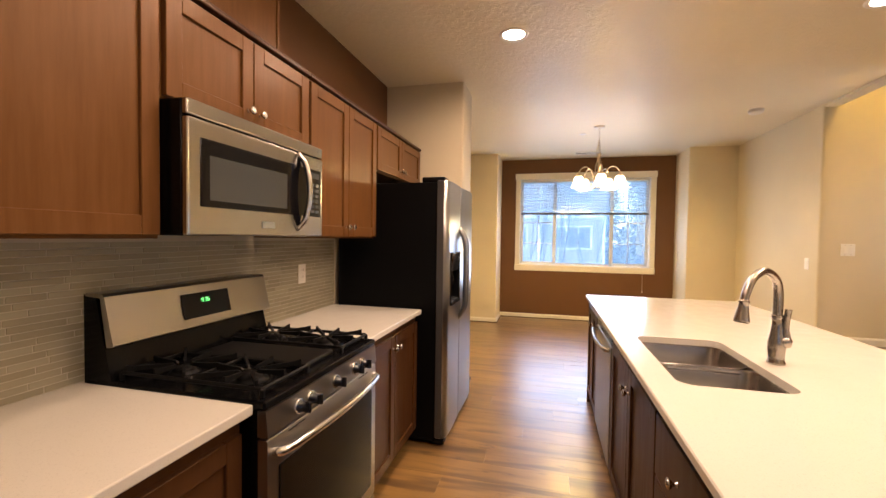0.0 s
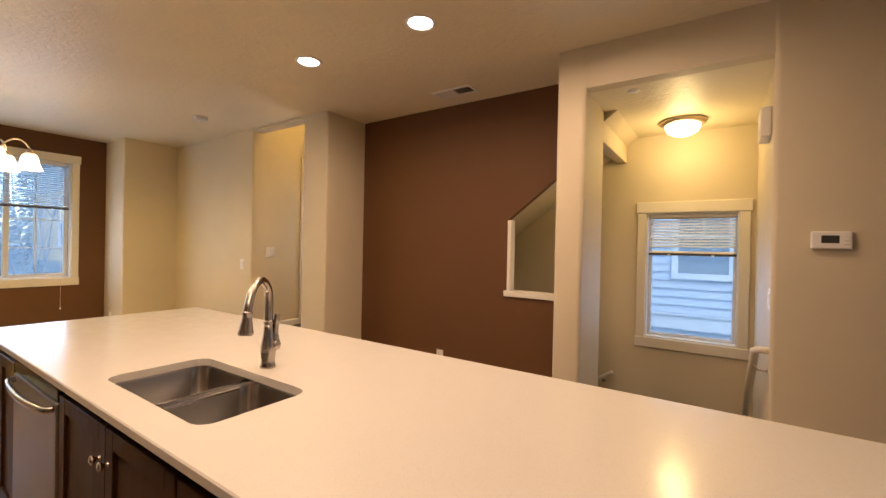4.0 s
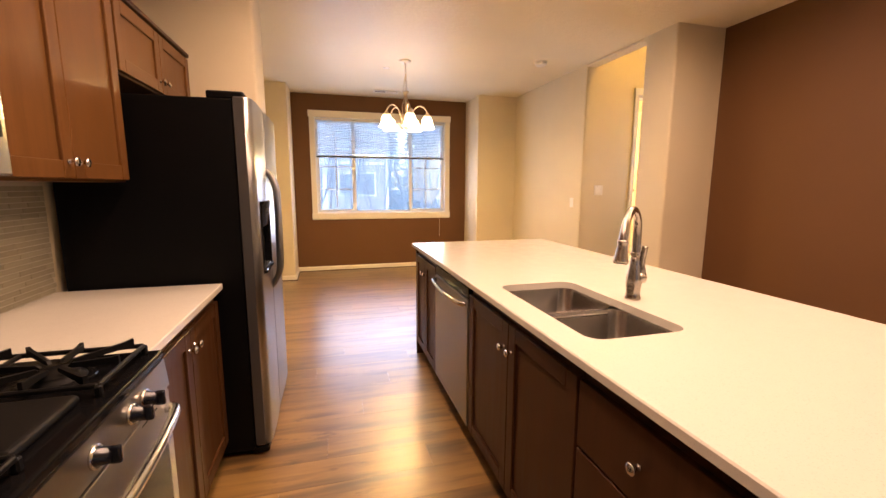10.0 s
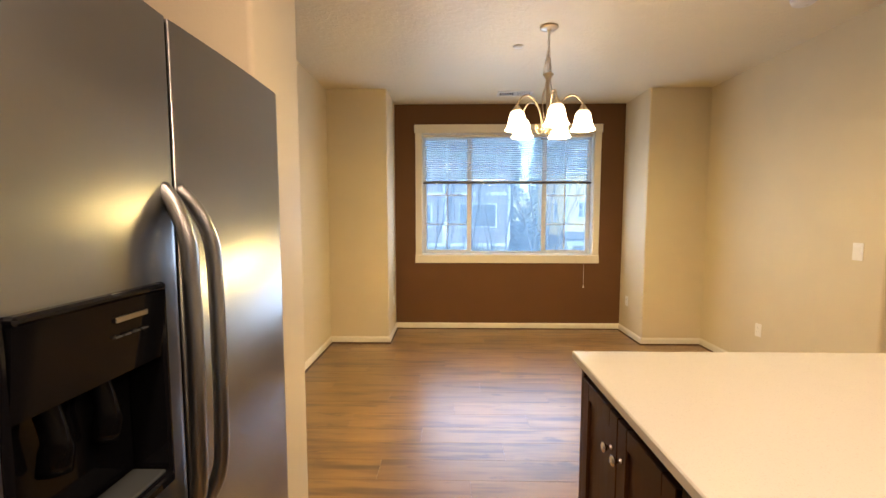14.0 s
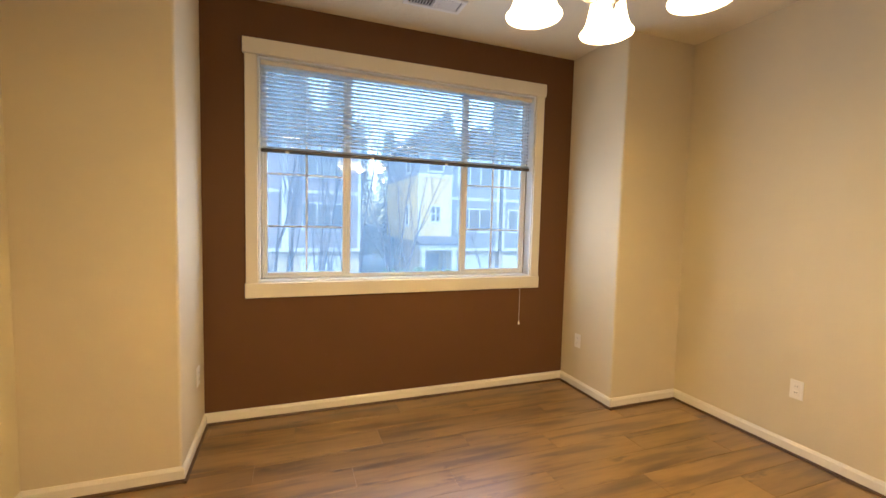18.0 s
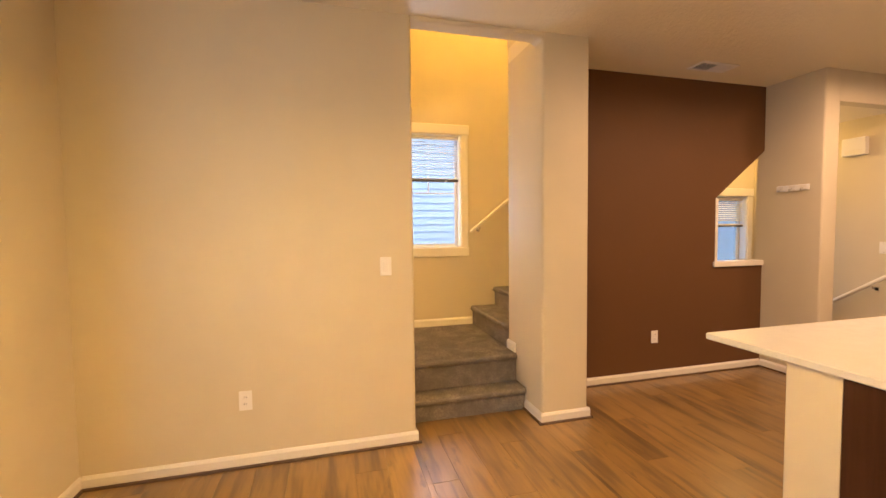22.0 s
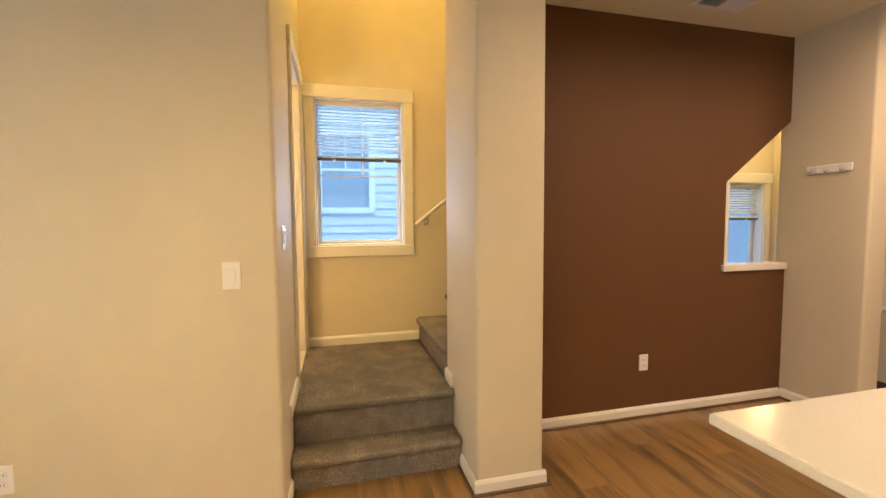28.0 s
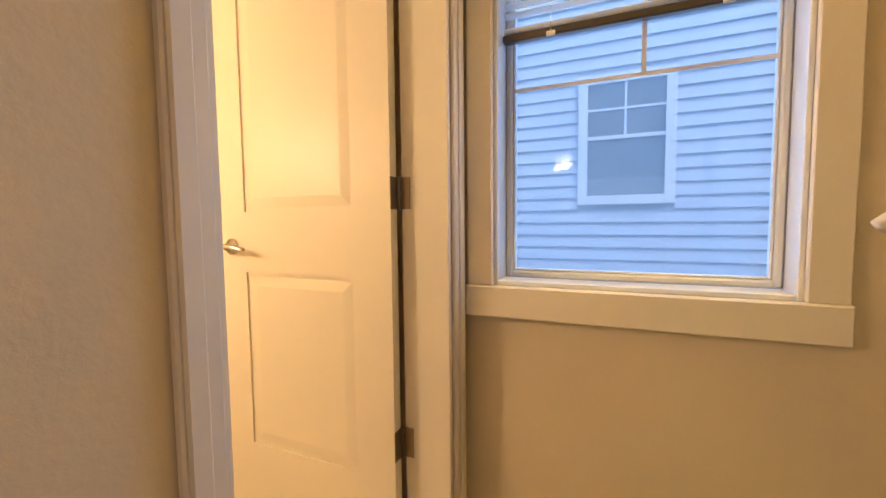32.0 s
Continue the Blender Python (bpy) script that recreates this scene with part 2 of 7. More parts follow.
def glass(name, colour=(0.88, 0.985, 0.96), haze=(0.14, 0.23)):
    m = bpy.data.materials.new(name)
    m.use_nodes = True
    t = m.node_tree
    t.nodes.remove(t.nodes["Principled BSDF"])
    out = t.nodes["Material Output"]
    clear = t.nodes.new("ShaderNodeBsdfTransparent")
    clear.inputs["Color"].default_value = (*colour, 1)
    gloss = t.nodes.new("ShaderNodeBsdfGlossy")
    gloss.inputs["Roughness"].default_value = 0.02
    fres = t.nodes.new("ShaderNodeFresnel")
    fres.inputs["IOR"].default_value = 1.5
    mix = t.nodes.new("ShaderNodeMixShader")
    t.links.new(fres.outputs["Fac"], mix.inputs["Fac"])
    t.links.new(clear.outputs[0], mix.inputs[1])
    t.links.new(gloss.outputs[0], mix.inputs[2])
    # Bluish translucent veil puts outdoor haze and glare into the pane itself.
    veil = t.nodes.new("ShaderNodeBsdfTranslucent")
    veil.inputs["Color"].default_value = (0.72, 0.91, 1.0, 1)
    haze_noise = t.nodes.new("ShaderNodeTexNoise")
    haze_noise.inputs["Scale"].default_value = 5.0
    ramp = t.nodes.new("ShaderNodeMapRange")
    ramp.inputs["To Min"].default_value, ramp.inputs["To Max"].default_value = haze
    t.links.new(haze_noise.outputs["Fac"], ramp.inputs["Value"])
    # lays that haze veil over the clear pane
    wet = t.nodes.new("ShaderNodeMixShader")
    t.links.new(ramp.outputs["Result"], wet.inputs["Fac"])
    t.links.new(mix.outputs[0], wet.inputs[1])
    t.links.new(veil.outputs[0], wet.inputs[2])
    t.links.new(wet.outputs[0], out.inputs["Surface"])
    return m


pane_glass = glass("window_glass")
clear_glass = glass("clean_window_glass", haze=(0.03, 0.06))
hazy_glass = glass("hazy_window_glass", haze=(0.08, 0.16))


def glow(name, colour, strength):
    a = Mat(name, (0.9, 0.85, 0.75), 0.5)
    a.b.inputs["Emission Color"].default_value = (*colour, 1)
    a.b.inputs["Emission Strength"].default_value = strength
    return a.m


can_glow = glow("can_lamp_glow", (1.0, 0.82, 0.58), 6.0)
def lit_shade():
    """Frosted glass, brightest round the bulb and dim at its neck."""
    a = Mat("frosted_shade_glow", (0.9, 0.85, 0.75), 0.4)
    a.b.inputs["Emission Color"].default_value = (1.0, 0.76, 0.38, 1)
    parts = a.node("ShaderNodeSeparateXYZ")
    a.link(a.node("ShaderNodeNewGeometry").outputs["Position"], parts.inputs[0])
    span = a.node("ShaderNodeMapRange")
    for key, v in (("From Min", 2.04), ("From Max", 2.150), ("To Min", 2.8), ("To Max", 0.15)):
        span.inputs[key].default_value = v
    a.link(parts.outputs["Z"], span.inputs["Value"])
    a.link(span.outputs["Result"], a.b.inputs["Emission Strength"])
    return a.m


shade_glow = lit_shade()
flush_glow = glow("flush_lamp_glow", (1.0, 0.78, 0.45), 1.7)
green_digit = glow("green_display", (0.05, 1.0, 0.12), 0.25)


def tile_glass():
    a = Mat("glazed_strip_tile", (0.36, 0.33, 0.25), 0.30)
    info = a.node("ShaderNodeObjectInfo")
    isl = a.node("ShaderNodeNewGeometry")
    both = a.node("ShaderNodeMath")
    both.operation = 'ADD'
    a.link(info.outputs["Random"], both.inputs[0])
    a.link(isl.outputs["Random Per Island"], both.inputs[1])
    wrap = a.node("ShaderNodeMath")
    wrap.operation = 'FRACT'
    a.link(both.outputs[0], wrap.inputs[0])
    a.colour(a.ramp(wrap.outputs[0], [(0.0, (0.285, 0.262, 0.178)), (0.5, (0.325, 0.298, 0.205)), (1.0, (0.375, 0.345, 0.245))]))
    a.bump(a.noise(60, 3), 0.1, 0.001)
    return a.m


tile_mat = tile_glass()
grout = paint("pale_grout", (0.56, 0.51, 0.40), 0.8, 0.3)


def siding(name, colour):
    a = Mat(name, colour, 0.6)
    g = a.noise(3.0, 6, 0.6, (1, 1, 14))
    a.colour(a.mix(g, colour, tuple(c * 0.8 for c in colour)))
    a.bump(g, 0.2, 0.003)
    return a.m


lilac_siding = siding("lilac_grey_siding", (0.38, 0.43, 0.52))
yellow_siding = siding("pale_yellow_siding", (0.62, 0.46, 0.19))
grey_siding = siding("slate_grey_siding", (0.205, 0.22, 0.235))
mauve_siding = siding("mauve_siding", (0.22, 0.19, 0.205))
tan_siding = siding("tan_siding", (0.46, 0.38, 0.28))
white_out = siding("white_outdoor_trim", (0.58, 0.60, 0.62))
roof_mat = siding("dark_shingle", (0.10, 0.105, 0.12))
dark_pane = Mat("dark_window_pane", (0.075, 0.09, 0.10), 0.06).m
asphalt = siding("wet_asphalt", (0.06, 0.062, 0.068))
lawn = siding("winter_lawn", (0.10, 0.15, 0.06))
concrete = siding("pale_concrete", (0.42, 0.42, 0.41))
bark = siding("grey_bark", (0.085, 0.066, 0.062))
needle = siding("dark_conifer", (0.15, 0.18, 0.17))
hedge_leaf = siding("hedge_leaf", (0.12, 0.19, 0.06))
stone_mat = siding("stone_veneer", (0.30, 0.26, 0.22))
rail_black = Mat("black_painted_rail", (0.03, 0.03, 0.035), 0.4).m


def slat_paint():
    m = bpy.data.materials.new("white_blind_slat")
    m.use_nodes = True
    t = m.node_tree
    p = t.nodes["Principled BSDF"]
    p.inputs["Base Color"].default_value = (0.78, 0.78, 0.76, 1)
    p.inputs["Roughness"].default_value = 0.4
    tr = t.nodes.new("ShaderNodeBsdfTranslucent")
    tr.inputs["Color"].default_value = (0.93, 0.95, 0.96, 1)
    mix = t.nodes.new("ShaderNodeMixShader")
    mix.inputs["Fac"].default_value = 0.75
    t.links.new(p.outputs[0], mix.inputs[1])
    t.links.new(tr.outputs[0], mix.inputs[2])
    t.links.new(mix.outputs[0], t.nodes["Material Output"].inputs["Surface"])
    return m


slat_mat = slat_paint()
cream_slat = Mat("cream_blind_slat", (0.76, 0.70, 0.56), 0.45).m
tile_floor = paint("beige_floor_tile", (0.58, 0.50, 0.37), 0.3, 0.03)
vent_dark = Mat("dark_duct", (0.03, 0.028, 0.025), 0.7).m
oven_glass = Mat("dark_oven_glass", (0.010, 0.008, 0.006), 0.14, Specular_IOR_Level=0.08).m
knob_mark = Mat("dark_blue_knob", (0.006, 0.007, 0.011), 0.2).m
screen_grey = Mat("grey_display_glass", (0.045, 0.05, 0.05), 0.12).m
# Dark colour carries the blind rail's backlit shade.
rail_backlit = Mat("backlit_blind_rail", (0.07, 0.06, 0.055), 0.4).m
cord_mat = Mat("white_cord", (0.7, 0.68, 0.62), 0.6).m
brass_nickel = Mat("warm_brushed_nickel", (0.60, 0.50, 0.36), 0.3, 1.0).m


# ---- building helpers ----
ORIGIN = {}


def thing(name, at, label, category, group="", kind=""):
    ob = new(name)
    ob.location = at
    ob.empty_display_size = 0.1
    ORIGIN[ob] = Vector(at)
    return tagged(ob, label, category, group, kind)


def part(name, bm, material, parent=None, label="", smooth=False):
    """One mesh object; its corners are given in the world."""
    mesh = bpy.data.meshes.new(name)
    origin = ORIGIN[parent] if parent else Vector((0, 0, 0))
    bmesh.ops.translate(bm, verts=bm.verts, vec=-origin)
    if smooth:
        for f in bm.faces:
            f.smooth = True
    bm.to_mesh(mesh)
    bm.free()
    for m in (material if isinstance(material, (list, tuple)) else [material]):
        mesh.materials.append(m)
    ob = new(name, mesh)
    if parent:
        ob.parent = parent
    ORIGIN[ob] = origin
    if smooth == 'auto':
        mesh.set_sharp_from_angle(angle=radians(35))
    return tagged(ob, label)


def structure(name, bm, material, label="", category="", smooth=False):
    ob = part(name, bm, material, None, label, smooth)
    return tagged(ob, label, category, "", "structure")


def box(lo, hi, bevel=0.0, segments=1, bm=None, turn=None):
    """A box between two corners, with its edges rounded."""
    out = bm if bm is not None else bmesh.new()
    b = bmesh.new() if bm is not None else out
    bmesh.ops.create_cube(b, size=1.0)
    c = [(p + q) / 2 for p, q in zip(lo, hi)]
    d = [max(abs(q - p), 1e-5) for p, q in zip(lo, hi)]
    bmesh.ops.scale(b, verts=b.verts, vec=d)
    if bevel > 0:
        bmesh.ops.bevel(b, geom=b.edges[:], offset=min(bevel, min(d) * 0.45), segments=segments, affect='EDGES', profile=0.5)
    if turn is not None:
        bmesh.ops.transform(b, matrix=turn, verts=b.verts)
    bmesh.ops.translate(b, verts=b.verts, vec=c)
    if bm is not None:
        add(out, b)
    return out


def add(bm, other):
    """Copies the mesh other into bm."""
    known = {v: bm.verts.new(v.co) for v in other.verts}
    for f in other.faces:
        n = bm.faces.new([known[v] for v in f.verts])
        n.smooth, n.material_index = f.smooth, f.material_index
    other.free()


def rod(a, b, r, sides=14, r2=None, bm=None, caps=True):
    """A round bar from a to b."""
    out = bm if bm is not None else bmesh.new()
    a, b = Vector(a), Vector(b)
    m = Matrix.Translation((a + b) / 2) @ (b - a).to_track_quat('Z', 'Y').to_matrix().to_4x4()
    o = bmesh.new()
    bmesh.ops.create_cone(o, cap_ends=caps, segments=sides, radius1=r, radius2=r if r2 is None else r2, depth=(b - a).length, matrix=m)
    add(out, o)
    return out


def lathe(profile, at=(0, 0, 0), axis='z', sides=24, bm=None):
    """Turns pairs of (radius, height) round an axis through at."""
    out = bm if bm is not None else bmesh.new()
    spin = {'z': Matrix(), 'x': Matrix.Rotation(radians(90), 4, 'Y'), '-x': Matrix.Rotation(radians(-90), 4, 'Y'),
            'y': Matrix.Rotation(radians(-90), 4, 'X'), '-y': Matrix.Rotation(radians(90), 4, 'X')}[axis]
    rings = []
    for r, h in profile:
        rings.append([out.verts.new(Vector(at) + spin @ Vector((r * math.cos(2 * math.pi * k / sides), r * math.sin(2 * math.pi * k / sides), h))) for k in range(sides)])
    for p, q in zip(rings, rings[1:]):
        for k in range(sides):
            out.faces.new((p[k], p[(k + 1) % sides], q[(k + 1) % sides], q[k]))
    for ring, flip in ((rings[0], True), (rings[-1], False)):
        out.faces.new(ring[::-1] if flip else ring)
    return out


def tube(points, r, sides=12, bm=None, flat=1.0, closed=False):
    """A bar that follows points; r a radius or one for each point."""
    out = bm if bm is not None else bmesh.new()
    pts = [Vector(p) for p in points]
    rad = r if hasattr(r, "__len__") else [r] * len(pts)
    rings, side = [], None
    for k, p in enumerate(pts):
        way = (pts[min(k + 1, len(pts) - 1)] - pts[max(k - 1, 0)]).normalized()
        if side is None:
            side = way.orthogonal().normalized()
        side = (side - way * side.dot(way)).normalized()
        up = way.cross(side)
        rings.append([out.verts.new(p + rad[k] * (math.cos(2 * math.pi * j / sides) * side + flat * math.sin(2 * math.pi * j / sides) * up)) for j in range(sides)])
    for p, q in zip(rings, rings[1:]):
        for j in range(sides):
            out.faces.new((p[j], p[(j + 1) % sides], q[(j + 1) % sides], q[j]))
    out.faces.new(rings[0][::-1])
    out.faces.new(rings[-1])
    return out


def arc(points, n=8):
    """A smooth line through points."""
    p = [Vector(q) for q in points]
    p = [p[0] * 2 - p[1]] + p + [p[-1] * 2 - p[-2]]
    out = []
    for a, b, c, d in zip(p, p[1:], p[2:], p[3:]):
        for k in range(n):
            t = k / n
            out.append(0.5 * (2 * b + (c - a) * t + (2 * a - 5 * b + 4 * c - d) * t * t + (3 * b - a - 3 * c + d) * t ** 3))
    return out + [p[-2]]


def slab_with_holes(axis, near, far, a, z, holes):
    """A wall as one closed mesh. axis 'x' or 'y': the way through it; a, z: its extent along and up; 'z': a slab over a (x) and z (y)."""
    cuts_a = sorted({a[0], a[1], *[h[0] for h in holes], *[h[1] for h in holes]})
    cuts_z = sorted({z[0], z[1], *[h[2] for h in holes], *[h[3] for h in holes]})
    cuts_a = [c for c in cuts_a if a[0] <= c <= a[1]]
    cuts_z = [c for c in cuts_z if z[0] <= c <= z[1]]
    bm, verts = bmesh.new(), {}

    def v(i, j, k):
        if (i, j, k) not in verts:
            p, q, w = cuts_a[i], cuts_z[j], (near, far)[k]
            verts[i, j, k] = bm.verts.new({'x': (w, p, q), 'y': (p, w, q), 'z': (p, q, w)}[axis])
        return verts[i, j, k]

    def solid(i, j):
        if not (0 <= i < len(cuts_a) - 1 and 0 <= j < len(cuts_z) - 1):
            return False
        p, q = (cuts_a[i] + cuts_a[i + 1]) / 2, (cuts_z[j] + cuts_z[j + 1]) / 2
        return not any(h[0] < p < h[1] and h[2] < q < h[3] for h in holes)

    for i in range(len(cuts_a) - 1):
        for j in range(len(cuts_z) - 1):
            if not solid(i, j):
                continue
            bm.faces.new((v(i, j, 0), v(i + 1, j, 0), v(i + 1, j + 1, 0), v(i, j + 1, 0)))
            bm.faces.new((v(i, j, 1), v(i, j + 1, 1), v(i + 1, j + 1, 1), v(i + 1, j, 1)))
            for di, dj, e in ((-1, 0, ((i, j), (i, j + 1))), (1, 0, ((i + 1, j), (i + 1, j + 1))), (0, -1, ((i, j), (i + 1, j))), (0, 1, ((i, j + 1), (i + 1, j + 1)))):
                if not solid(i + di, j + dj):
                    (p, q), (r, s) = e
                    bm.faces.new((v(p, q, 0), v(r, s, 0), v(r, s, 1), v(p, q, 1)))
    bmesh.ops.recalc_face_normals(bm, faces=bm.faces)
    return bm


def extrude_outline(points, axis, near, far):
    """A flat outline, given in the two axes left, made thick along axis."""
    bm = bmesh.new()
    put = {'x': lambda p, w: (w, p[0], p[1]), 'y': lambda p, w: (p[0], w, p[1]), 'z': lambda p, w: (p[0], p[1], w)}[axis]
    a = [bm.verts.new(put(p, near)) for p in points]
    b = [bm.verts.new(put(p, far)) for p in points]
    bm.faces.new(a)
    bm.faces.new(b[::-1])
    for k in range(len(a)):
        bm.faces.new((a[k], b[k], b[(k + 1) % len(a)], a[(k + 1) % len(a)]))
    bmesh.ops.recalc_face_normals(bm, faces=bm.faces)
    return bm


def round_upright(bm, picks, r=0.018):
    """Rounds the upright edges that stand at the plan places picks."""
    edges = []
    for e in bm.edges:
        p, q = e.verts[0].co, e.verts[1].co
        if abs(p.x - q.x) < 1e-4 and abs(p.y - q.y) < 1e-4 and any(abs(p.x - x) < 2e-3 and abs(p.y - y) < 2e-3 for x, y in picks):
            edges.append(e)
    bmesh.ops.bevel(bm, geom=edges, offset=r, segments=4, affect='EDGES', profile=0.5)
    return bm


# ---- plan ----
H = 2.745            # ceiling
WEST = -1.37         # kitchen and dining wall
EAST = 2.682         # dining wall beside the stairs
BAY = 7.60           # brown window wall
BAY_FRONT = 6.99
BAY_L, BAY_R = -0.724, 2.047
STAIR_N, STAIR_S = 5.128, 4.210
COL_S = 3.840
BROWN = 3.195
STAIR_X = BROWN + 0.077   # stair side of the accent wall
PIER = 1.530
NOOK_X = 2.684
NOOK_N, NOOK_S, NOOK_H = 1.355, 0.368, 2.478
OUTER = 4.212
LAND = 0.390
LIVING_S = -4.51
LIVING_E = 3.25

# ---- structure ----
structure("floor", slab_with_holes('z', -0.12, -0.006, (WEST - 0.1, LIVING_E + 0.1), (LIVING_S - 0.1, BAY + 0.1), [(2.86, 4, COL_S - 0.1, STAIR_N + 0.05), (2.79, 4, NOOK_S, NOOK_N)]), floor_joint, "dark joints under the oak laminate floor", "floor")
structure("ceiling", slab_with_holes('z', H, H + 0.12, (WEST - 0.1, LIVING_E + 0.1), (LIVING_S - 0.1, BAY + 0.1), [(EAST + 0.01, 4, STAIR_S, STAIR_N + 0.12), (BROWN + 0.06, 4, PIER, STAIR_S)]), ceil_mat, "cream ceiling with knockdown texture", "ceiling")
structure("wall_west", slab_with_holes('x', WEST - 0.12, WEST, (LIVING_S, BAY_FRONT), (0, H), []), wall_paint, "cream painted wall", "wall")
structure("wall_west_accent", box((WEST, 0.30, 2.17), (WEST + 0.006, 3.80, H)), brown_paint, "dark brown paint above the cabinets", "wall")
structure("wall_fridge_chase", round_upright(box((WEST, 3.81, 0), (-0.655, 4.20, H)), [(-0.655, 3.81), (-0.655, 4.20)]), wall_paint, "cream wall end beside the refrigerator", "wall", 'auto')
structure("wall_kitchen_end", round_upright(box((WEST, 0.12, 0), (-0.60, 0.29, H)), [(-0.60, 0.12), (-0.60, 0.29)]), wall_paint, "cream wall end beside the counter", "wall", 'auto')
structure("wall_bay_west", round_upright(box((WEST - 0.12, BAY_FRONT, 0), (BAY_L, BAY, H)), [(BAY_L, BAY_FRONT)]), wall_paint, "cream return of the window bay", "wall", 'auto')
structure("wall_bay_east", round_upright(box((BAY_R, BAY_FRONT, 0), (EAST + 0.12, BAY, H)), [(BAY_R, BAY_FRONT)]), wall_paint, "cream return of the window bay", "wall", 'auto')
DW = (-0.398, 1.688, 0.928, 2.403)
structure("wall_bay_window", slab_with_holes('y', BAY, BAY + 0.16, (BAY_L, BAY_R), (0, H), [DW]), brown_paint, "dark brown accent wall round the window", "wall")
structure("wall_dining_east", round_upright(box((EAST, STAIR_N, 0), (EAST + 0.12, BAY_FRONT, H)), [(EAST, STAIR_N)], 0.02), wall_paint, "cream wall beside the stairs", "wall", 'auto')
DOOR = (3.40, 4.127, LAND, 2.44)
structure("wall_landing_door", slab_with_holes('y', STAIR_N, STAIR_N + 0.14, (EAST + 0.12, OUTER), (-0.1, 5.3), [DOOR]), wall_paint, "cream wall with a door on the landing", "wall")
structure("wall_column", round_upright(box((EAST, COL_S, 0), (STAIR_X, STAIR_S, H)), [(EAST, COL_S), (EAST, STAIR_S), (STAIR_X, STAIR_S)], 0.02), wall_paint, "cream wall end beside the stairs", "wall", 'auto')
structure("wall_column_upper", box((EAST + 0.11, COL_S, H + 0.12), (STAIR_X, STAIR_S, 5.3)), wall_paint, "cream upper stairwell wall", "wall")
SW = (4.326, 5.031, 1.206, 2.370)
NW = (0.475, 1.182, 0.627, 1.776)
structure("wall_outer_east", slab_with_holes('x', OUTER, OUTER + 0.16, (NOOK_S - 0.1, 7.1), (-2.6, 5.3), [SW, NW]), wall_paint, "cream outer wall of the stairwell", "wall")


def brown_wall():
    outline = [(COL_S, 0), (COL_S, H), (PIER, H), (PIER, 2.13), (2.115, 1.667), (2.115, 1.06), (PIER, 1.06), (PIER, 0)]
    structure("wall_brown", extrude_outline(outline, 'x', BROWN, BROWN + 0.06), brown_paint, "dark brown accent wall with a cut-out over the stairs", "wall")
    structure("wall_brown_back", extrude_outline([(COL_S if y == COL_S else y, z if z < H else 5.3) for y, z in outline], 'x', BROWN + 0.062, STAIR_X), wall_paint, "cream stair side of the accent wall", "wall")


brown_wall()
structure("wall_pier", round_upright(box((NOOK_X + 0.11, NOOK_N + 0.012, 0), (STAIR_X, PIER, H)), [(STAIR_X, PIER)]), wall_paint, "cream return beside the accent wall", "wall", 'auto')
structure("wall_nook", round_upright(slab_with_holes('x', NOOK_X, NOOK_X + 0.11, (-0.237, PIER), (0, H), [(NOOK_S, NOOK_N, -1, NOOK_H)]), [(NOOK_X, PIER), (NOOK_X, NOOK_N), (NOOK_X, NOOK_S), (NOOK_X, -0.237)], 0.018), wall_paint, "cream wall with an opening to the entry stairs", "wall", 'auto')
structure("wall_nook_header", box((STAIR_X, NOOK_N + 0.012, 2.262), (OUTER, NOOK_N + 0.105, 2.55), 0.006, 2), wall_paint, "cream head over the turn of the entry stairs", "wall")
structure("wall_nook_south", box((NOOK_X + 0.11, NOOK_S - 0.12, -2.6), (OUTER, NOOK_S - 0.005, H)), wall_paint, "cream side wall of the entry stairs", "wall")
structure("ceiling_nook", box((NOOK_X + 0.11, NOOK_S - 0.005, 2.49), (OUTER, PIER - 0.1, 2.6)), ceil_mat, "cream textured ceiling over the entry stairs", "ceiling")


def stair_header():
    """The dropped head of the stair opening, rounded into the wall end."""
    z, r, d = 2.718, 0.07, 0.035
    curve = [(STAIR_S + r - r * math.sin(radians(15 * k)), z - d + d * math.cos(radians(15 * k))) for k in range(7)]
    outline = [(STAIR_N, H), (STAIR_N, z)] + curve + [(STAIR_S - 0.022, z - d), (STAIR_S - 0.022, H)]
    bm = extrude_outline(outline, 'x', EAST + 0.0015, EAST + 0.12)
    edges = [e for e in bm.edges if all(abs(v.co.x - EAST) < 0.002 and v.co.z < H - 0.01 for v in e.verts) and all(v.co.y > STAIR_S for v in e.verts)]
    bmesh.ops.bevel(bm, geom=edges, offset=0.016, segments=3, affect='EDGES', profile=0.5)
    structure("wall_stair_header", bm, wall_paint, "cream rounded head of the stair opening", "wall", 'auto')


stair_header()
structure("wall_upper_room_side", box((EAST - 0.01, PIER, H + 0.12), (EAST + 0.11, STAIR_N + 0.115, 5.3)), wall_paint, "cream upper stairwell wall", "wall")
structure("wall_upper_south", box((EAST + 0.11, 0.9, 2.6), (OUTER, 1.0, 5.3)), wall_paint, "cream upper stairwell wall", "wall")
structure("wall_upper_corner", box((EAST, STAIR_N, H), (EAST + 0.12, STAIR_N + 0.115, 5.3)), wall_paint, "cream upper stairwell wall", "wall")
structure("ceiling_stairwell", box((EAST - 0.02, 0.9, 5.3), (OUTER + 0.1, STAIR_N + 0.2, 5.4)), ceil_mat, "cream ceiling high over the stairs", "ceiling")
structure("wall_closet_north", box((EAST + 0.12, 7.0, -0.1), (OUTER, 7.1, H)), wall_paint, "cream wall of the small room", "wall")
structure("ceiling_closet", box((EAST + 0.12, STAIR_N + 0.14, H), (OUTER, 7.0, H + 0.1)), ceil_mat, "cream ceiling of the small room", "ceiling")

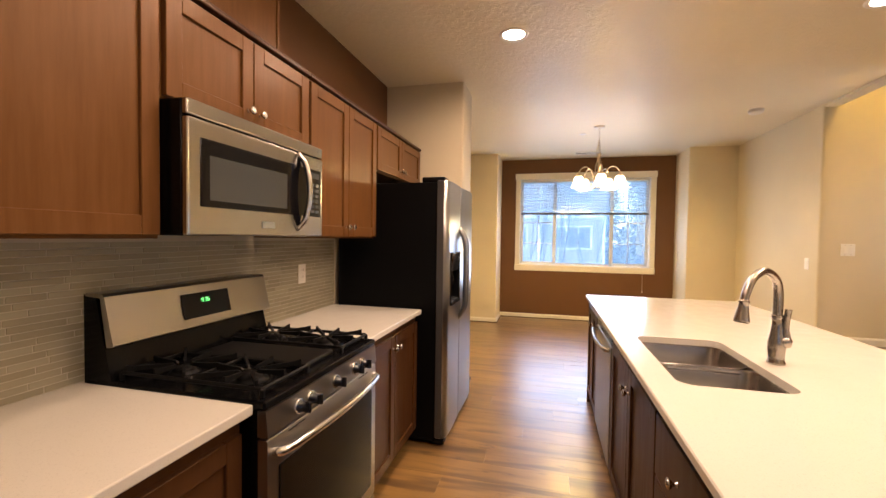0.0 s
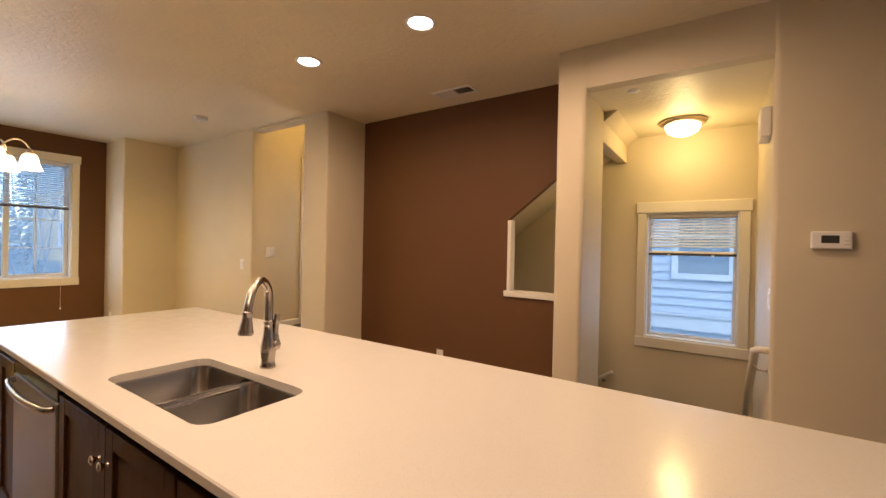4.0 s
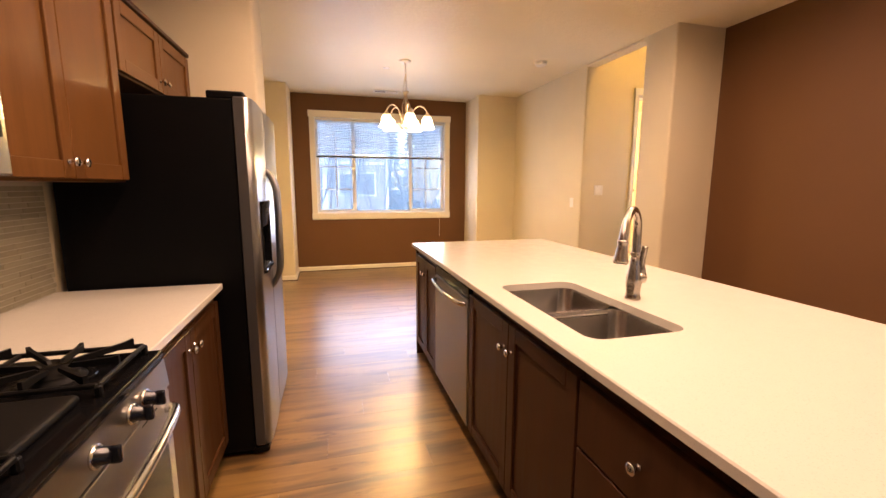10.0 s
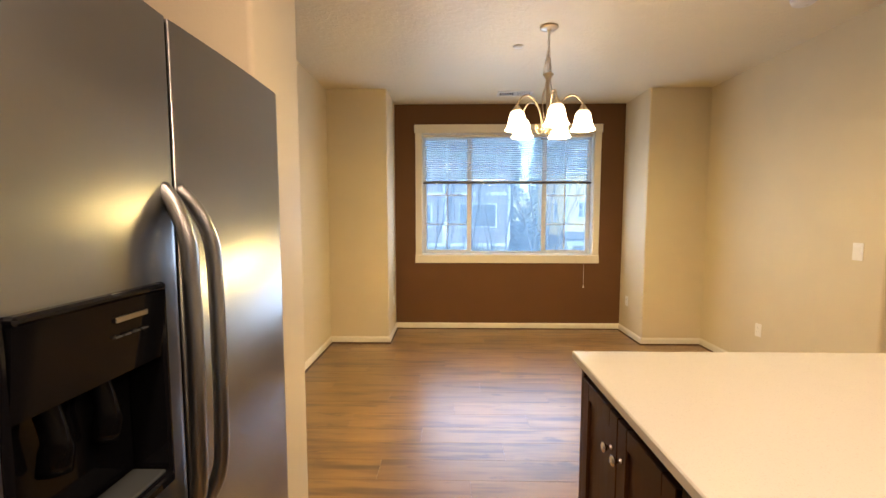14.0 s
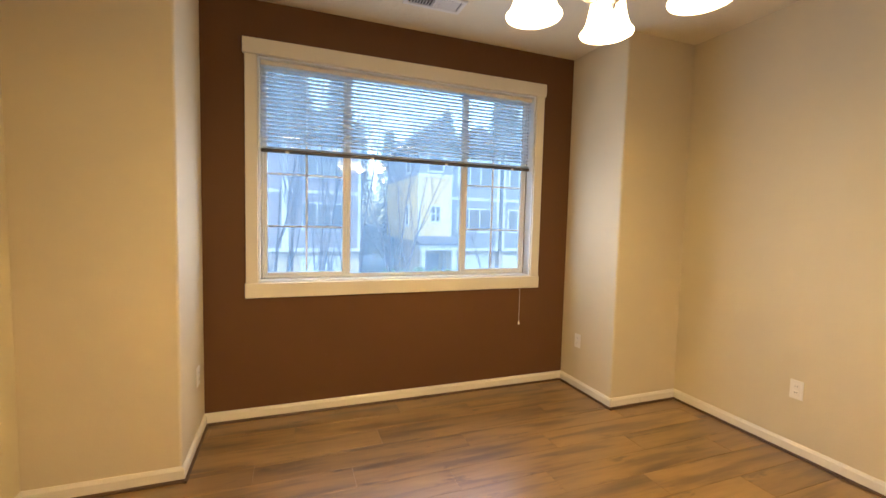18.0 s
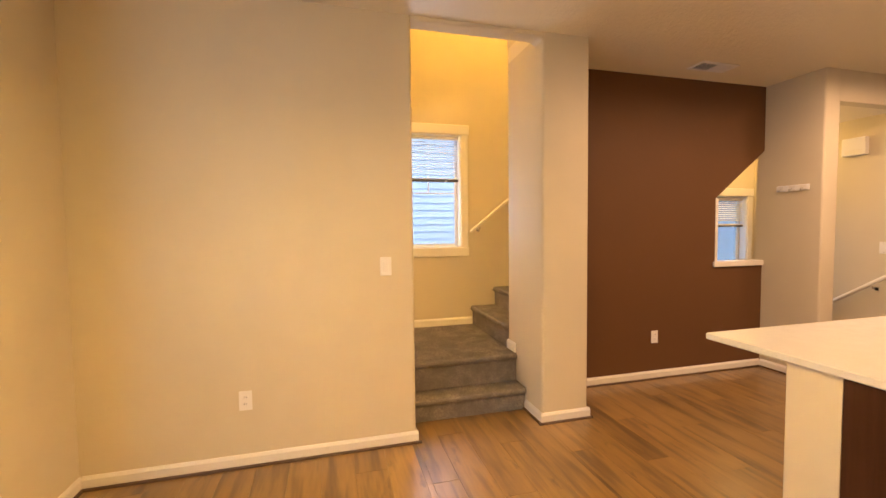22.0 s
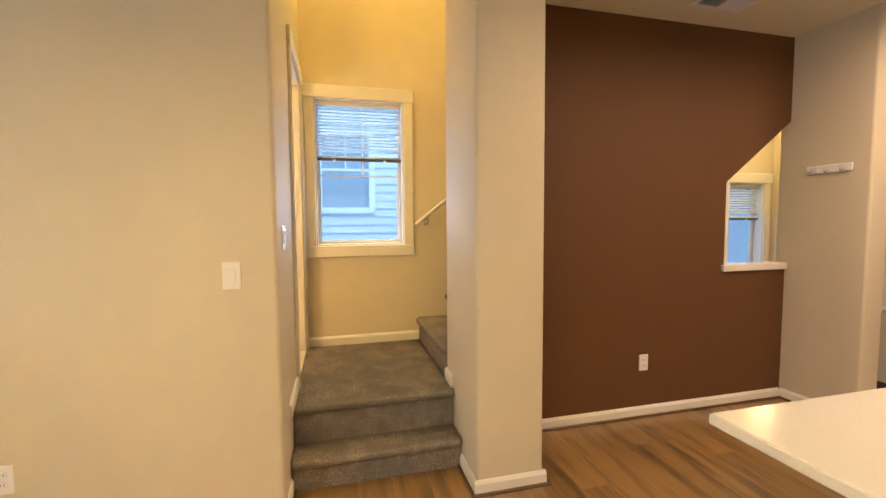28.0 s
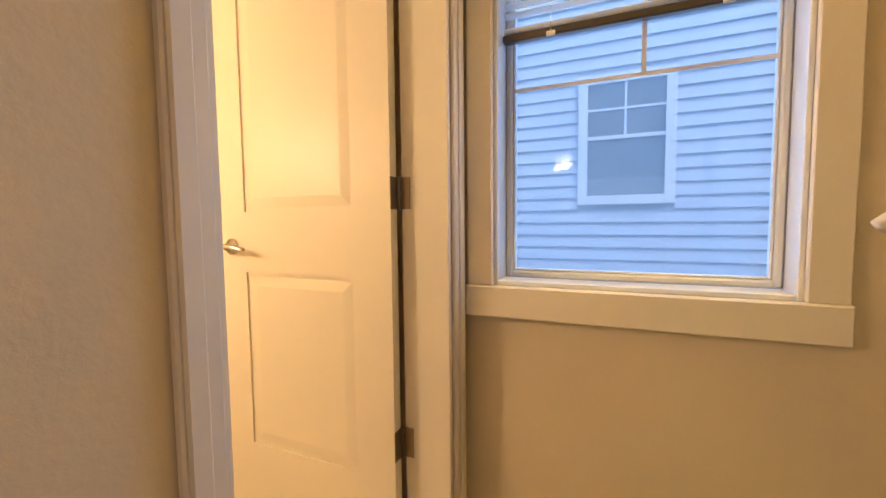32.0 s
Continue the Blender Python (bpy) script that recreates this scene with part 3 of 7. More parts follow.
# Unseen wall, added so outdoor light cannot leak in below the landing.
structure("light_block_under_landing", box((2.7, STAIR_S, -1.3), (OUTER, STAIR_S + 0.1, -0.1)), wall_paint, "unseen cream wall blocking light under the landing", "wall")

# living room
LW = (2.040, 2.830, 0.70, 2.475)
LD = (-0.040, 1.815, 0.02, 2.495)
structure("wall_living_south", slab_with_holes('y', LIVING_S - 0.15, LIVING_S, (WEST - 0.1, LIVING_E + 0.1), (0, H), [LW, LD]), brown_paint, "dark brown living room wall with glazing", "wall")
FW1 = (-1.55, -1.00, 1.39, 2.40)
FW2 = (-4.05, -3.48, 1.375, 2.385)
structure("wall_living_east", slab_with_holes('x', LIVING_E, LIVING_E + 0.15, (LIVING_S, -0.12), (0, H), [FW1, FW2]), wall_paint, "cream living room wall with narrow windows", "wall")
structure("wall_living_return", box((NOOK_X + 0.11, -0.237, 0), (LIVING_E + 0.15, -0.12, H)), wall_paint, "cream return wall", "wall")


# ---- windows, doors and trim ----
class Face:
    """A wall's face: u along it, d out of it into the room, z up."""

    def __init__(self, axis, at, inward):
        self.axis, self.at, self.inward = axis, at, inward

    def p(self, u, d, z):
        w = self.at + self.inward * d
        return Vector((w, u, z)) if self.axis == 'x' else Vector((u, w, z))

    def box(self, u, d, z, bevel=0.0, bm=None, segments=1):
        a, b = self.p(u[0], d[0], z[0]), self.p(u[1], d[1], z[1])
        return box([min(i, j) for i, j in zip(a, b)], [max(i, j) for i, j in zip(a, b)], bevel, segments, bm)

    def out(self):
        return {('x', 1): 'x', ('x', -1): '-x', ('y', 1): 'y', ('y', -1): '-y'}[self.axis, self.inward]


BAY_FACE = Face('y', BAY, -1)
OUTER_FACE = Face('x', OUTER, -1)
EAST_FACE = Face('x', EAST, -1)
BROWN_FACE = Face('x', BROWN, -1)
SOUTH_FACE = Face('y', LIVING_S, 1)
LEAST_FACE = Face('x', LIVING_E, -1)


def casing(name, face, hole, w=0.075, head=0.10, foot=0.09, stool=True, label="white painted window trim"):
    u0, u1, z0, z1 = hole
    t = thing(name, face.p((u0 + u1) / 2, 0, z0), label, "window trim", kind="structure")
    part("side_board", face.box((u0 - w, u0), (0, 0.019), (z0, z1), 0.003), trim_white, t)
    part("side_board", face.box((u1, u1 + w), (0, 0.019), (z0, z1), 0.003), trim_white, t)
    part("head_board", face.box((u0 - w - 0.012, u1 + w + 0.012), (0, 0.026), (z1, z1 + head), 0.004), trim_white, t)
    if stool:
        part("sill_board", face.box((u0 - w - 0.006, u1 + w + 0.006), (0, 0.024), (z0 - foot, z0), 0.004), trim_white, t)
    return t


def window(name, face, hole, uprights=(), grilles=(), depth=0.095, label="white vinyl window", pane_mat=pane_glass):
    """uprights: places of the mullions; grilles: (u0, u1, [bars across], [(u, z0, z1) bars up])."""
    u0, u1, z0, z1 = hole
    t = thing(name, face.p((u0 + u1) / 2, -depth, z0), label, "window", kind="structure")
    for nm, uu, zz in (("reveal_board", (u0, u0 + 0.012), (z0, z1)), ("reveal_board", (u1 - 0.012, u1), (z0, z1)), ("reveal_board", (u0 + 0.012, u1 - 0.012), (z1 - 0.012, z1)), ("window_sill", (u0 + 0.012, u1 - 0.012), (z0, z0 + 0.014))):
        part(nm, face.box(uu, (-depth + 0.01, 0.003), zz, 0.002), vinyl_white, t)
    a0, a1, b0, b1 = u0 + 0.012, u1 - 0.012, z0 + 0.014, z1 - 0.012
    f = 0.018
    d = (-depth - 0.05, -depth + 0.008)
    bm = face.box((a0, a0 + f), d, (b0, b1), 0.004)
    face.box((a1 - f, a1), d, (b0, b1), 0.004, bm)
    face.box((a0 + f, a1 - f), d, (b1 - f, b1), 0.004, bm)
    face.box((a0 + f, a1 - f), d, (b0, b0 + f), 0.004, bm)
    part("window_frame", bm, vinyl_white, t)
    edges = [a0 + f, *uprights, a1 - f]
    for u in uprights:
        part("mullion", face.box((u - 0.013, u + 0.013), (-depth - 0.045, -depth + 0.004), (b0 + f, b1 - f), 0.004), vinyl_white, t)
    for k, (p, q) in enumerate(zip(edges, edges[1:])):
        p, q = p + (0.013 if k else 0), q - (0.013 if k < len(edges) - 2 else 0)
        side = len(edges) > 2 and k != 1
        s = 0.022 if side else 0.007
        bm = face.box((p, p + s), (-depth - 0.03, -depth - 0.004), (b0 + f, b1 - f), 0.003)
        face.box((q - s, q), (-depth - 0.03, -depth - 0.004), (b0 + f, b1 - f), 0.003, bm)
        face.box((p + s, q - s), (-depth - 0.03, -depth - 0.004), (b0 + f, b0 + f + s), 0.003, bm)
        face.box((p + s, q - s), (-depth - 0.03, -depth - 0.004), (b1 - f - s, b1 - f), 0.003, bm)
        sash = part("sash", bm, vinyl_white, t)
        pane = part("pane", face.box((p + s, q - s), (-depth - 0.020, -depth - 0.016), (b0 + f + s, b1 - f - s)), pane_mat, t)
        pane.visible_shadow = False
        for g0, g1, rows, ups in grilles:
            if g0 <= (p + q) / 2 <= g1:
                for z in rows:
                    part("grille_bar", face.box((p + s, q - s), (-depth - 0.014, -depth - 0.008), (z - 0.005, z + 0.005)), vinyl_white, t)
                for u, za, zb in ups:
                    part("grille_bar", face.box((u - 0.006, u + 0.006), (-depth - 0.0135, -depth - 0.0085), (za, zb)), vinyl_white, t)
    return t


def blind(face, u, z_top, z_bottom, depth, label, tilt=12.0, cords=(0.15, 0.85), pitch=0.0255, wand=None, slat=slat_mat):
    u0, u1 = u
    t = thing("window_blind", face.p((u0 + u1) / 2, -depth, z_top), label, "blind", "mini blinds in the windows")
    part("head_rail", face.box((u0, u1), (-depth - 0.016, -depth + 0.016), (z_top - 0.028, z_top), 0.003), plastic_white, t, "white metal head rail")
    n = int((z_top - 0.03 - z_bottom - 0.03) / pitch)
    sweep = Matrix.Rotation(radians(tilt) * (1 if face.axis == 'y' else -1) * face.inward, 4, 'X' if face.axis == 'y' else 'Y')
    w = 0.0125
    bm = bmesh.new()
    ring = []
    for dd, zz in ((-w, 0.0), (-w * 0.4, 0.0022), (w * 0.4, 0.0022), (w, 0.0), (w * 0.4, 0.0014), (-w * 0.4, 0.0014)):
        q = sweep @ (Vector((dd, 0, zz)) if face.axis == 'x' else Vector((0, dd, zz)))
        along = Vector((0, (u1 - u0) / 2 - 0.004, 0)) if face.axis == 'x' else Vector(((u1 - u0) / 2 - 0.004, 0, 0))
        ring.append((bm.verts.new(q - along), bm.verts.new(q + along)))
    for k in range(6):
        a, b = ring[k], ring[(k + 1) % 6]
        bm.faces.new((a[0], a[1], b[1], b[0]))
    bmesh.ops.recalc_face_normals(bm, faces=bm.faces)
    mesh = bpy.data.meshes.new("slat")
    bm.to_mesh(mesh)
    bm.free()
    mesh.materials.append(slat)
    zs = [z_top - 0.034 - pitch * k for k in range(n)]
    zs += [z_bottom + 0.012 + 0.0035 * k for k in range(4)]
    for z in zs:
        s = new("slat", mesh)
        s.parent = t
        s.location = face.p((u0 + u1) / 2, -depth, z) - ORIGIN[t]
    part("bottom_rail", face.box((u0, u1), (-depth - 0.013, -depth + 0.013), (z_bottom - 0.010, z_bottom + 0.012), 0.004), rail_backlit, t, "bottom rail coloured dark as backlit")
    for c in cords:
        uu = u0 + (u1 - u0) * c
        part("ladder_cord", rod(face.p(uu, -depth + 0.014, z_bottom), face.p(uu, -depth + 0.014, z_top - 0.02), 0.0009, 5), cord_mat, t)
        part("cord_button", face.box((uu - 0.012, uu + 0.012), (-depth + 0.010, -depth + 0.0145), (z_bottom - 0.012, z_bottom + 0.001), 0.001), plastic_white, t)
    if wand:
        uu, zl = wand
        part("pull_cord", tube([face.p(uu, -depth + 0.02, z_top - 0.03), face.p(uu, -depth + 0.03, z_bottom), face.p(uu, 0.028, z_bottom - 0.6), face.p(uu, 0.03, zl + 0.03)], 0.0016, 6), cord_mat, t)
        part("tassel", lathe([(0.002, 0.03), (0.005, 0.02), (0.008, 0.0), (0.006, -0.004)], face.p(uu, 0.03, zl), sides=10), cord_mat, t)
    return t


casing("dining_window_trim", BAY_FACE, DW, foot=0.10)
window("window_1", BAY_FACE, DW, (0.195, 1.105), [(-1, 0.19, [1.665, 1.305], [(-0.09, 1.0, 2.33)]), (1.11, 3, [1.660, 1.305], [(1.37, 1.0, 2.33)])], label="wide white three-part window facing the street")
blind(BAY_FACE, (DW[0] + 0.016, DW[1] - 0.016), DW[3] - 0.014, 1.81, 0.045, "white mini blind lowered halfway in the dining window", 22, (0.08, 0.36, 0.64, 0.92), wand=(1.585, 0.53))


def daylight(face, hole, energy, colour=(0.55, 0.76, 1.0), depth=0.148, spread=160):
    """The sky's light in a window's opening."""
    u0, u1, z0, z1 = hole
    c = face.p((u0 + u1) / 2, -depth, (z0 + z1) / 2)
    ob = lamp("window_daylight", 'AREA', energy, look(c, face.p((u0 + u1) / 2, 1.0, (z0 + z1) / 2)), colour, size=u1 - u0 - 0.08, spread=spread, shape='RECTANGLE')
    ob.data.size_y = z1 - z0 - 0.08
    return ob


daylight(BAY_FACE, (DW[0], DW[1], DW[2], 1.80), 3.8, (0.68, 0.84, 1.0), 0.012, 180)
daylight(BAY_FACE, DW, 1.3, (0.45, 0.72, 1.0))
casing("stair_window_trim", OUTER_FACE, SW)
window("window_2", OUTER_FACE, SW, (), [(4, 6, [1.775], [(4.65, 1.775, 2.33)])], label="white window over the stair landing", pane_mat=hazy_glass)
daylight(OUTER_FACE, SW, 0.75, (0.45, 0.72, 1.0))
daylight(OUTER_FACE, (SW[0], SW[1], SW[2], 1.88), 0.5, (0.86, 0.93, 1.0), 0.012, 180)
blind(OUTER_FACE, (SW[0] + 0.016, SW[1] - 0.016), SW[3] - 0.014, 1.90, 0.045, "white mini blind lowered halfway over the landing", 20, (0.2, 0.8))
casing("entry_window_trim", OUTER_FACE, NW)
window("window_3", OUTER_FACE, NW, (), [], label="white window over the entry stairs", pane_mat=hazy_glass)
daylight(OUTER_FACE, NW, 0.55, (0.45, 0.72, 1.0))
daylight(OUTER_FACE, (NW[0], NW[1], NW[2], 1.40), 0.35, (0.74, 0.87, 1.0), 0.012, 180)
blind(OUTER_FACE, (NW[0] + 0.016, NW[1] - 0.016), NW[3] - 0.014, 1.40, 0.045, "cream-lit mini blind lowered a third over the entry stairs", -38, (0.25, 0.75), slat=cream_slat)

# landing door: casing, frame and open leaf
DOOR_FACE = Face('y', STAIR_N, -1)


def landing_door():
    u0, u1, z0, z1 = DOOR
    t = thing("door_casing", (u0, STAIR_N, z0), "white painted casing round the landing door", "door casing", kind="structure")
    for a, b in ((u0 - 0.054, u0), (u1, u1 + 0.060)):
        bm = DOOR_FACE.box((a, b), (0, 0.014), (z0, z1), 0.003)
        DOOR_FACE.box((a + 0.004, b - 0.022) if b == u0 else (a + 0.022, b - 0.004), (0.013, 0.020), (z0, z1), 0.004, bm)
        part("side_board", bm, trim_white, t)
    part("head_board", DOOR_FACE.box((u0 - 0.060, u1 + 0.066), (0, 0.022), (z1, z1 + 0.085), 0.003), trim_white, t)
    for a, b in ((u0, u0 + 0.018), (u1 - 0.018, u1)):
        part("jamb", DOOR_FACE.box((a, b), (-0.145, 0.0), (z0, z1 - 0.018), 0.002), trim_white, t)
    part("jamb", DOOR_FACE.box((u0, u1), (-0.145, 0.0), (z1 - 0.018, z1), 0.002), trim_white, t)
    hx, hy = u1 - 0.018, STAIR_N + 0.150
    d = thing("door_1", (hx, hy, z0), "white two-panel door standing open off the landing", "door", kind="structure")
    x0, x1 = hx - 0.047, hx - 0.012
    y0, y1 = hy + 0.004, hy + 0.690
    zb, zt = z0 + 0.012, z0 + 2.02
    bm = box((x0 + 0.006, y0, zb), (x1 - 0.006, y1, zt))
    stile = 0.125
    rails = ((zb, zb + 0.235), (zb + 0.825, zb + 1.025), (zt - 0.125, zt))
    for side in ((x0, x0 + 0.006), (x1 - 0.006, x1)):
        for a, b in ((y0, y0 + stile), (y1 - stile, y1)):
            box((side[0], a, zb), (side[1], b, zt), 0.0, 1, bm)
        for a, b in rails:
            box((side[0], y0 + stile, a), (side[1], y1 - stile, b), 0.0, 1, bm)
    part("leaf", bm, door_white, d)
    for a, b in ((rails[0][1], rails[1][0]), (rails[1][1], rails[2][0])):
        for face_x, lip in ((x0, 1), (x1, -1)):
            pan = bmesh.new()
            o = [(y0 + stile + 0.012, a + 0.012), (y1 - stile - 0.012, a + 0.012), (y1 - stile - 0.012, b - 0.012), (y0 + stile + 0.012, b - 0.012)]
            i = [(y0 + stile + 0.045, a + 0.045), (y1 - stile - 0.045, a + 0.045), (y1 - stile - 0.045, b - 0.045), (y0 + stile + 0.045, b - 0.045)]
            vo = [pan.verts.new((face_x + lip * 0.0058, *q)) for q in o]
            vi = [pan.verts.new((face_x + lip * 0.0012, *q)) for q in i]
            pan.faces.new(vi)
            for k in range(4):
                pan.faces.new((vo[k], vo[(k + 1) % 4], vi[(k + 1) % 4], vi[k]))
            bmesh.ops.recalc_face_normals(pan, faces=pan.faces)
            part("raised_panel", pan, door_white, d)
    for zc in (z0 + 0.350, z0 + 1.081, z0 + 1.813):
        bm = box((hx - 0.004, hy - 0.034, zc - 0.045), (hx - 0.001, hy - 0.001, zc + 0.045), 0.0008)
        rod((hx - 0.006, hy + 0.0, zc - 0.046), (hx - 0.006, hy + 0.0, zc + 0.046), 0.006, 10, bm=bm)
        box((x0 - 0.001, hy + 0.002, zc - 0.045), (hx - 0.003, hy + 0.005, zc + 0.045), 0.0008, 1, bm)
        part("hinge", bm, hinge_metal, d, "dull nickel butt hinge")
    kz, ky = z0 + 0.922, y1 - 0.065
    h = part("door_handle", lathe([(0.0, 0.0), (0.028, 0.0), (0.028, 0.006), (0.012, 0.010), (0.010, 0.034), (0.0, 0.036)], (x0, ky, kz), '-x', 18), nickel, d, "satin nickel lever handle", True)
    part("lever", tube(arc([(x0 - 0.034, ky, kz), (x0 - 0.046, ky - 0.02, kz + 0.002), (x0 - 0.048, ky - 0.06, kz - 0.001), (x0 - 0.046, ky - 0.10, kz - 0.006)], 4), [0.010] * 9 + [0.009, 0.008, 0.008, 0.007], 10), nickel, h, "", True)


landing_door()
structure("floor_closet", box((EAST + 0.12, STAIR_N + 0.0, LAND - 0.05), (OUTER, 7.0, LAND + 0.002)), tile_floor, "beige tile floor behind the landing door", "floor")


# ---- stairs ----
def stairs():
    t = thing("staircase", (3.3, 4.6, 0), "grey-brown carpeted stairs up from the dining room", "stairs")

    def step(name, lo, hi, nose):
        """A carpeted step; nose names the side on which the tread hangs over."""
        bm = box(lo, hi, 0.012, 3)
        x0, y0, z0 = lo
        x1, y1, z1 = hi
        if nose == '-x':
            box((x0 - 0.028, y0, z1 - 0.05), (x0 + 0.03, y1, z1 + 0.0005), 0.024, 4, bm)
        else:
            box((x0, y1 - 0.03, z1 - 0.05), (x1, y1 + 0.028, z1 + 0.0005), 0.024, 4, bm)
        return part(name, bm, carpet_mat, t, "", 'auto')

    step("step", (2.945, STAIR_S, -0.1), (3.2, STAIR_N - 0.002, 0.168), '-x')
    step("landing", (3.105, STAIR_S, -0.1), (OUTER, STAIR_N - 0.002, LAND), '-x')
    rise, run = 0.192, 0.252
    for k in range(12):
        y1 = STAIR_S - 0.005 - run * k
        z1 = LAND + rise * (k + 1)
        bm = extrude_outline([(y1, z1 - 0.21), (y1, z1), (y1 - run - 0.02, z1), (y1 - run - 0.02, z1 - 0.07), (y1 - 0.03, z1 - 0.21)], 'x', STAIR_X + 0.003, OUTER - 0.002)
        box((STAIR_X + 0.003, y1 - 0.03, z1 - 0.05), (OUTER - 0.002, y1 + 0.028, z1 + 0.0005), 0.024, 4, bm)
        part("step", bm, carpet_mat, t, "", 'auto')
    # sloped underside of the flight
    y_a, y_b = STAIR_S, STAIR_S - run * 12
    z_a, z_b = LAND - 0.14, LAND - 0.14 + rise * 12
    part("soffit", extrude_outline([(y_a, z_a), (y_b, z_b), (y_b, z_b + 0.10), (y_a, z_a + 0.10)], 'x', STAIR_X + 0.006, OUTER - 0.004), wall_paint, t, "cream sloped underside of the flight")
    # cut pile, the tufts leaning every way
    rnd = random.Random(17)
    verts, faces = [], []

    def tufts(lo, hi, normal, step):
        n = Vector(normal)
        axes = [k for k in range(3) if abs(normal[k]) < 0.5]
        for u in np.arange(lo[axes[0]], hi[axes[0]], step):
            for v in np.arange(lo[axes[1]], hi[axes[1]], step):
                p = Vector(lo)
                p[axes[0]] = u + rnd.uniform(0, step)
                p[axes[1]] = v + rnd.uniform(0, step)
                a = rnd.uniform(0, 6.283)
                d = Vector((0, 0, 0))
                d[axes[0]], d[axes[1]] = math.cos(a), math.sin(a)
                e = n.cross(d) * 0.0018
                tip = p + n * rnd.uniform(0.003, 0.0075) + d * rnd.uniform(-0.004, 0.004)
                k = len(verts)
                verts.extend((p - e, p + e, tip))
                faces.append((k, k + 1, k + 2))
    tufts((3.09, STAIR_S, LAND - 0.001), (OUTER, STAIR_N - 0.004, LAND), (0, 0, 1), 0.0045)
    tufts((2.925, STAIR_S, 0.167), (3.105, STAIR_N - 0.004, 0.168), (0, 0, 1), 0.0045)
    tufts((3.077, STAIR_S, LAND - 0.04), (3.077, STAIR_N - 0.004, LAND - 0.012), (-1, 0, 0), 0.005)
    tufts((2.917, STAIR_S, 0.125), (2.917, STAIR_N - 0.004, 0.155), (-1, 0, 0), 0.005)
    for k in range(2):
        y1 = STAIR_S - 0.005 - run * k
        z1 = LAND + rise * (k + 1)
        tufts((STAIR_X + 0.003, y1 - run, z1 - 0.001), (OUTER - 0.002, y1 + 0.01, z1), (0, 0, 1), 0.006)
        tufts((STAIR_X + 0.003, y1 + 0.028, z1 - 0.04), (OUTER - 0.002, y1 + 0.028, z1 - 0.012), (0, 1, 0), 0.006)
    me = bpy.data.meshes.new("carpet_nap")
    me.from_pydata([v - ORIGIN[t] for v in verts], [], faces)
    me.materials.append(carpet_mat)
    o = new("carpet_nap", me)
    o.parent = t
    tagged(o, "short cut carpet pile", kind="stuff")
    return t


stairs()


def handrail(name, pts, brackets, label, out, r=0.0148):
    t = thing(name, pts[0], label, "handrail")
    part("rail", tube(pts, r, 14, flat=1.15), trim_white, t, "", True)
    for b in brackets:
        b = Vector(b)
        w = b + Vector(out)
        part("bracket", tube(arc([b - Vector((0, 0, 0.018)), b + Vector(out) * 0.25 - Vector((0, 0, 0.05)), w - Vector((0, 0, 0.055))], 5), 0.006, 8), nickel, t, "satin nickel bracket", True)
        part("bracket_plate", box([c - (0.004 if abs(o) > 0 else 0.018) for c, o in zip(w - Vector((0, 0, 0.055)), out)], [c + (0.0 if abs(o) > 0 else 0.018) for c, o in zip(w - Vector((0, 0, 0.055)), out)], 0.002), nickel, t)
    return t


RX = OUTER - 0.065
handrail("handrail", [(RX, 4.238, 1.371), (RX, 4.225, 1.382), (RX, 3.672, 1.822), (RX, 1.6, 3.47)], [(RX, 4.14, 1.440), (RX, 2.9, 2.42)], "white wooden handrail on the stair wall", (0.065, 0, 0))
NY = NOOK_S - 0.005
handrail("handrail", [(2.82, NY + 0.003, 0.893), (2.82, NY + 0.050, 0.893), (2.832, NY + 0.065, 0.885), (3.90, NY + 0.065, 0.12)], [(2.93, NY + 0.065, 0.81), (3.7, NY + 0.065, 0.265)], "white wooden handrail down the entry stairs", (0, -0.065, 0), 0.019)

handrail("handrail", [(RX, 1.440, 0.262), (RX, 1.46, 0.250), (RX, 2.60, -0.52)], [(RX, 1.53, 0.20)], "white wooden handrail on the wall of the lower stairs", (0.065, 0, 0))


def entry_stairs():
    t = thing("entry_stairs", (3.4, 0.9, -0.6), "grey-brown carpeted stairs down to the entry", "stairs")
    for k in range(4):
        bm = box((2.79 + 0.25 * k, NOOK_S - 0.003, -1.2), (2.79 + 0.25 * (k + 1) + (0.25 if k == 3 else 0), NOOK_N + 0.01, -0.2 * k - 0.006), 0.012, 3)
        part("step", bm, carpet_mat, t)
    part("landing", box((3.79, NOOK_S - 0.003, -1.2), (OUTER - 0.002, 4.0, -0.80), 0.01, 2), carpet_mat, t)


entry_stairs()
structure("floor_stairwell", box((2.8, PIER, -1.3), (OUTER, STAIR_S, -1.2)), carpet_mat, "carpeted floor of the lower stairs", "floor")
structure("wall_stairwell_lower", box((3.2, PIER, -1.3), (STAIR_X, STAIR_S, -0.12)), wall_paint, "cream lower stairwell wall", "wall")
# half wall cap and jamb trim of the cut-out
HALF = thing("half_wall_trim", (BROWN, 1.8, 1.0), "white painted cap on the half wall over the stairs", "trim", kind="structure")
part("cap", box((BROWN - 0.022, PIER + 0.001, 1.012), (BROWN + 0.10, 2.115 + 0.022, 1.062), 0.004), trim_white, HALF)
part("jamb_board", box((BROWN - 0.004, 2.115 - 0.030, 1.062), (BROWN + 0.08, 2.115 + 0.002, 1.665), 0.003), trim_white, HALF)


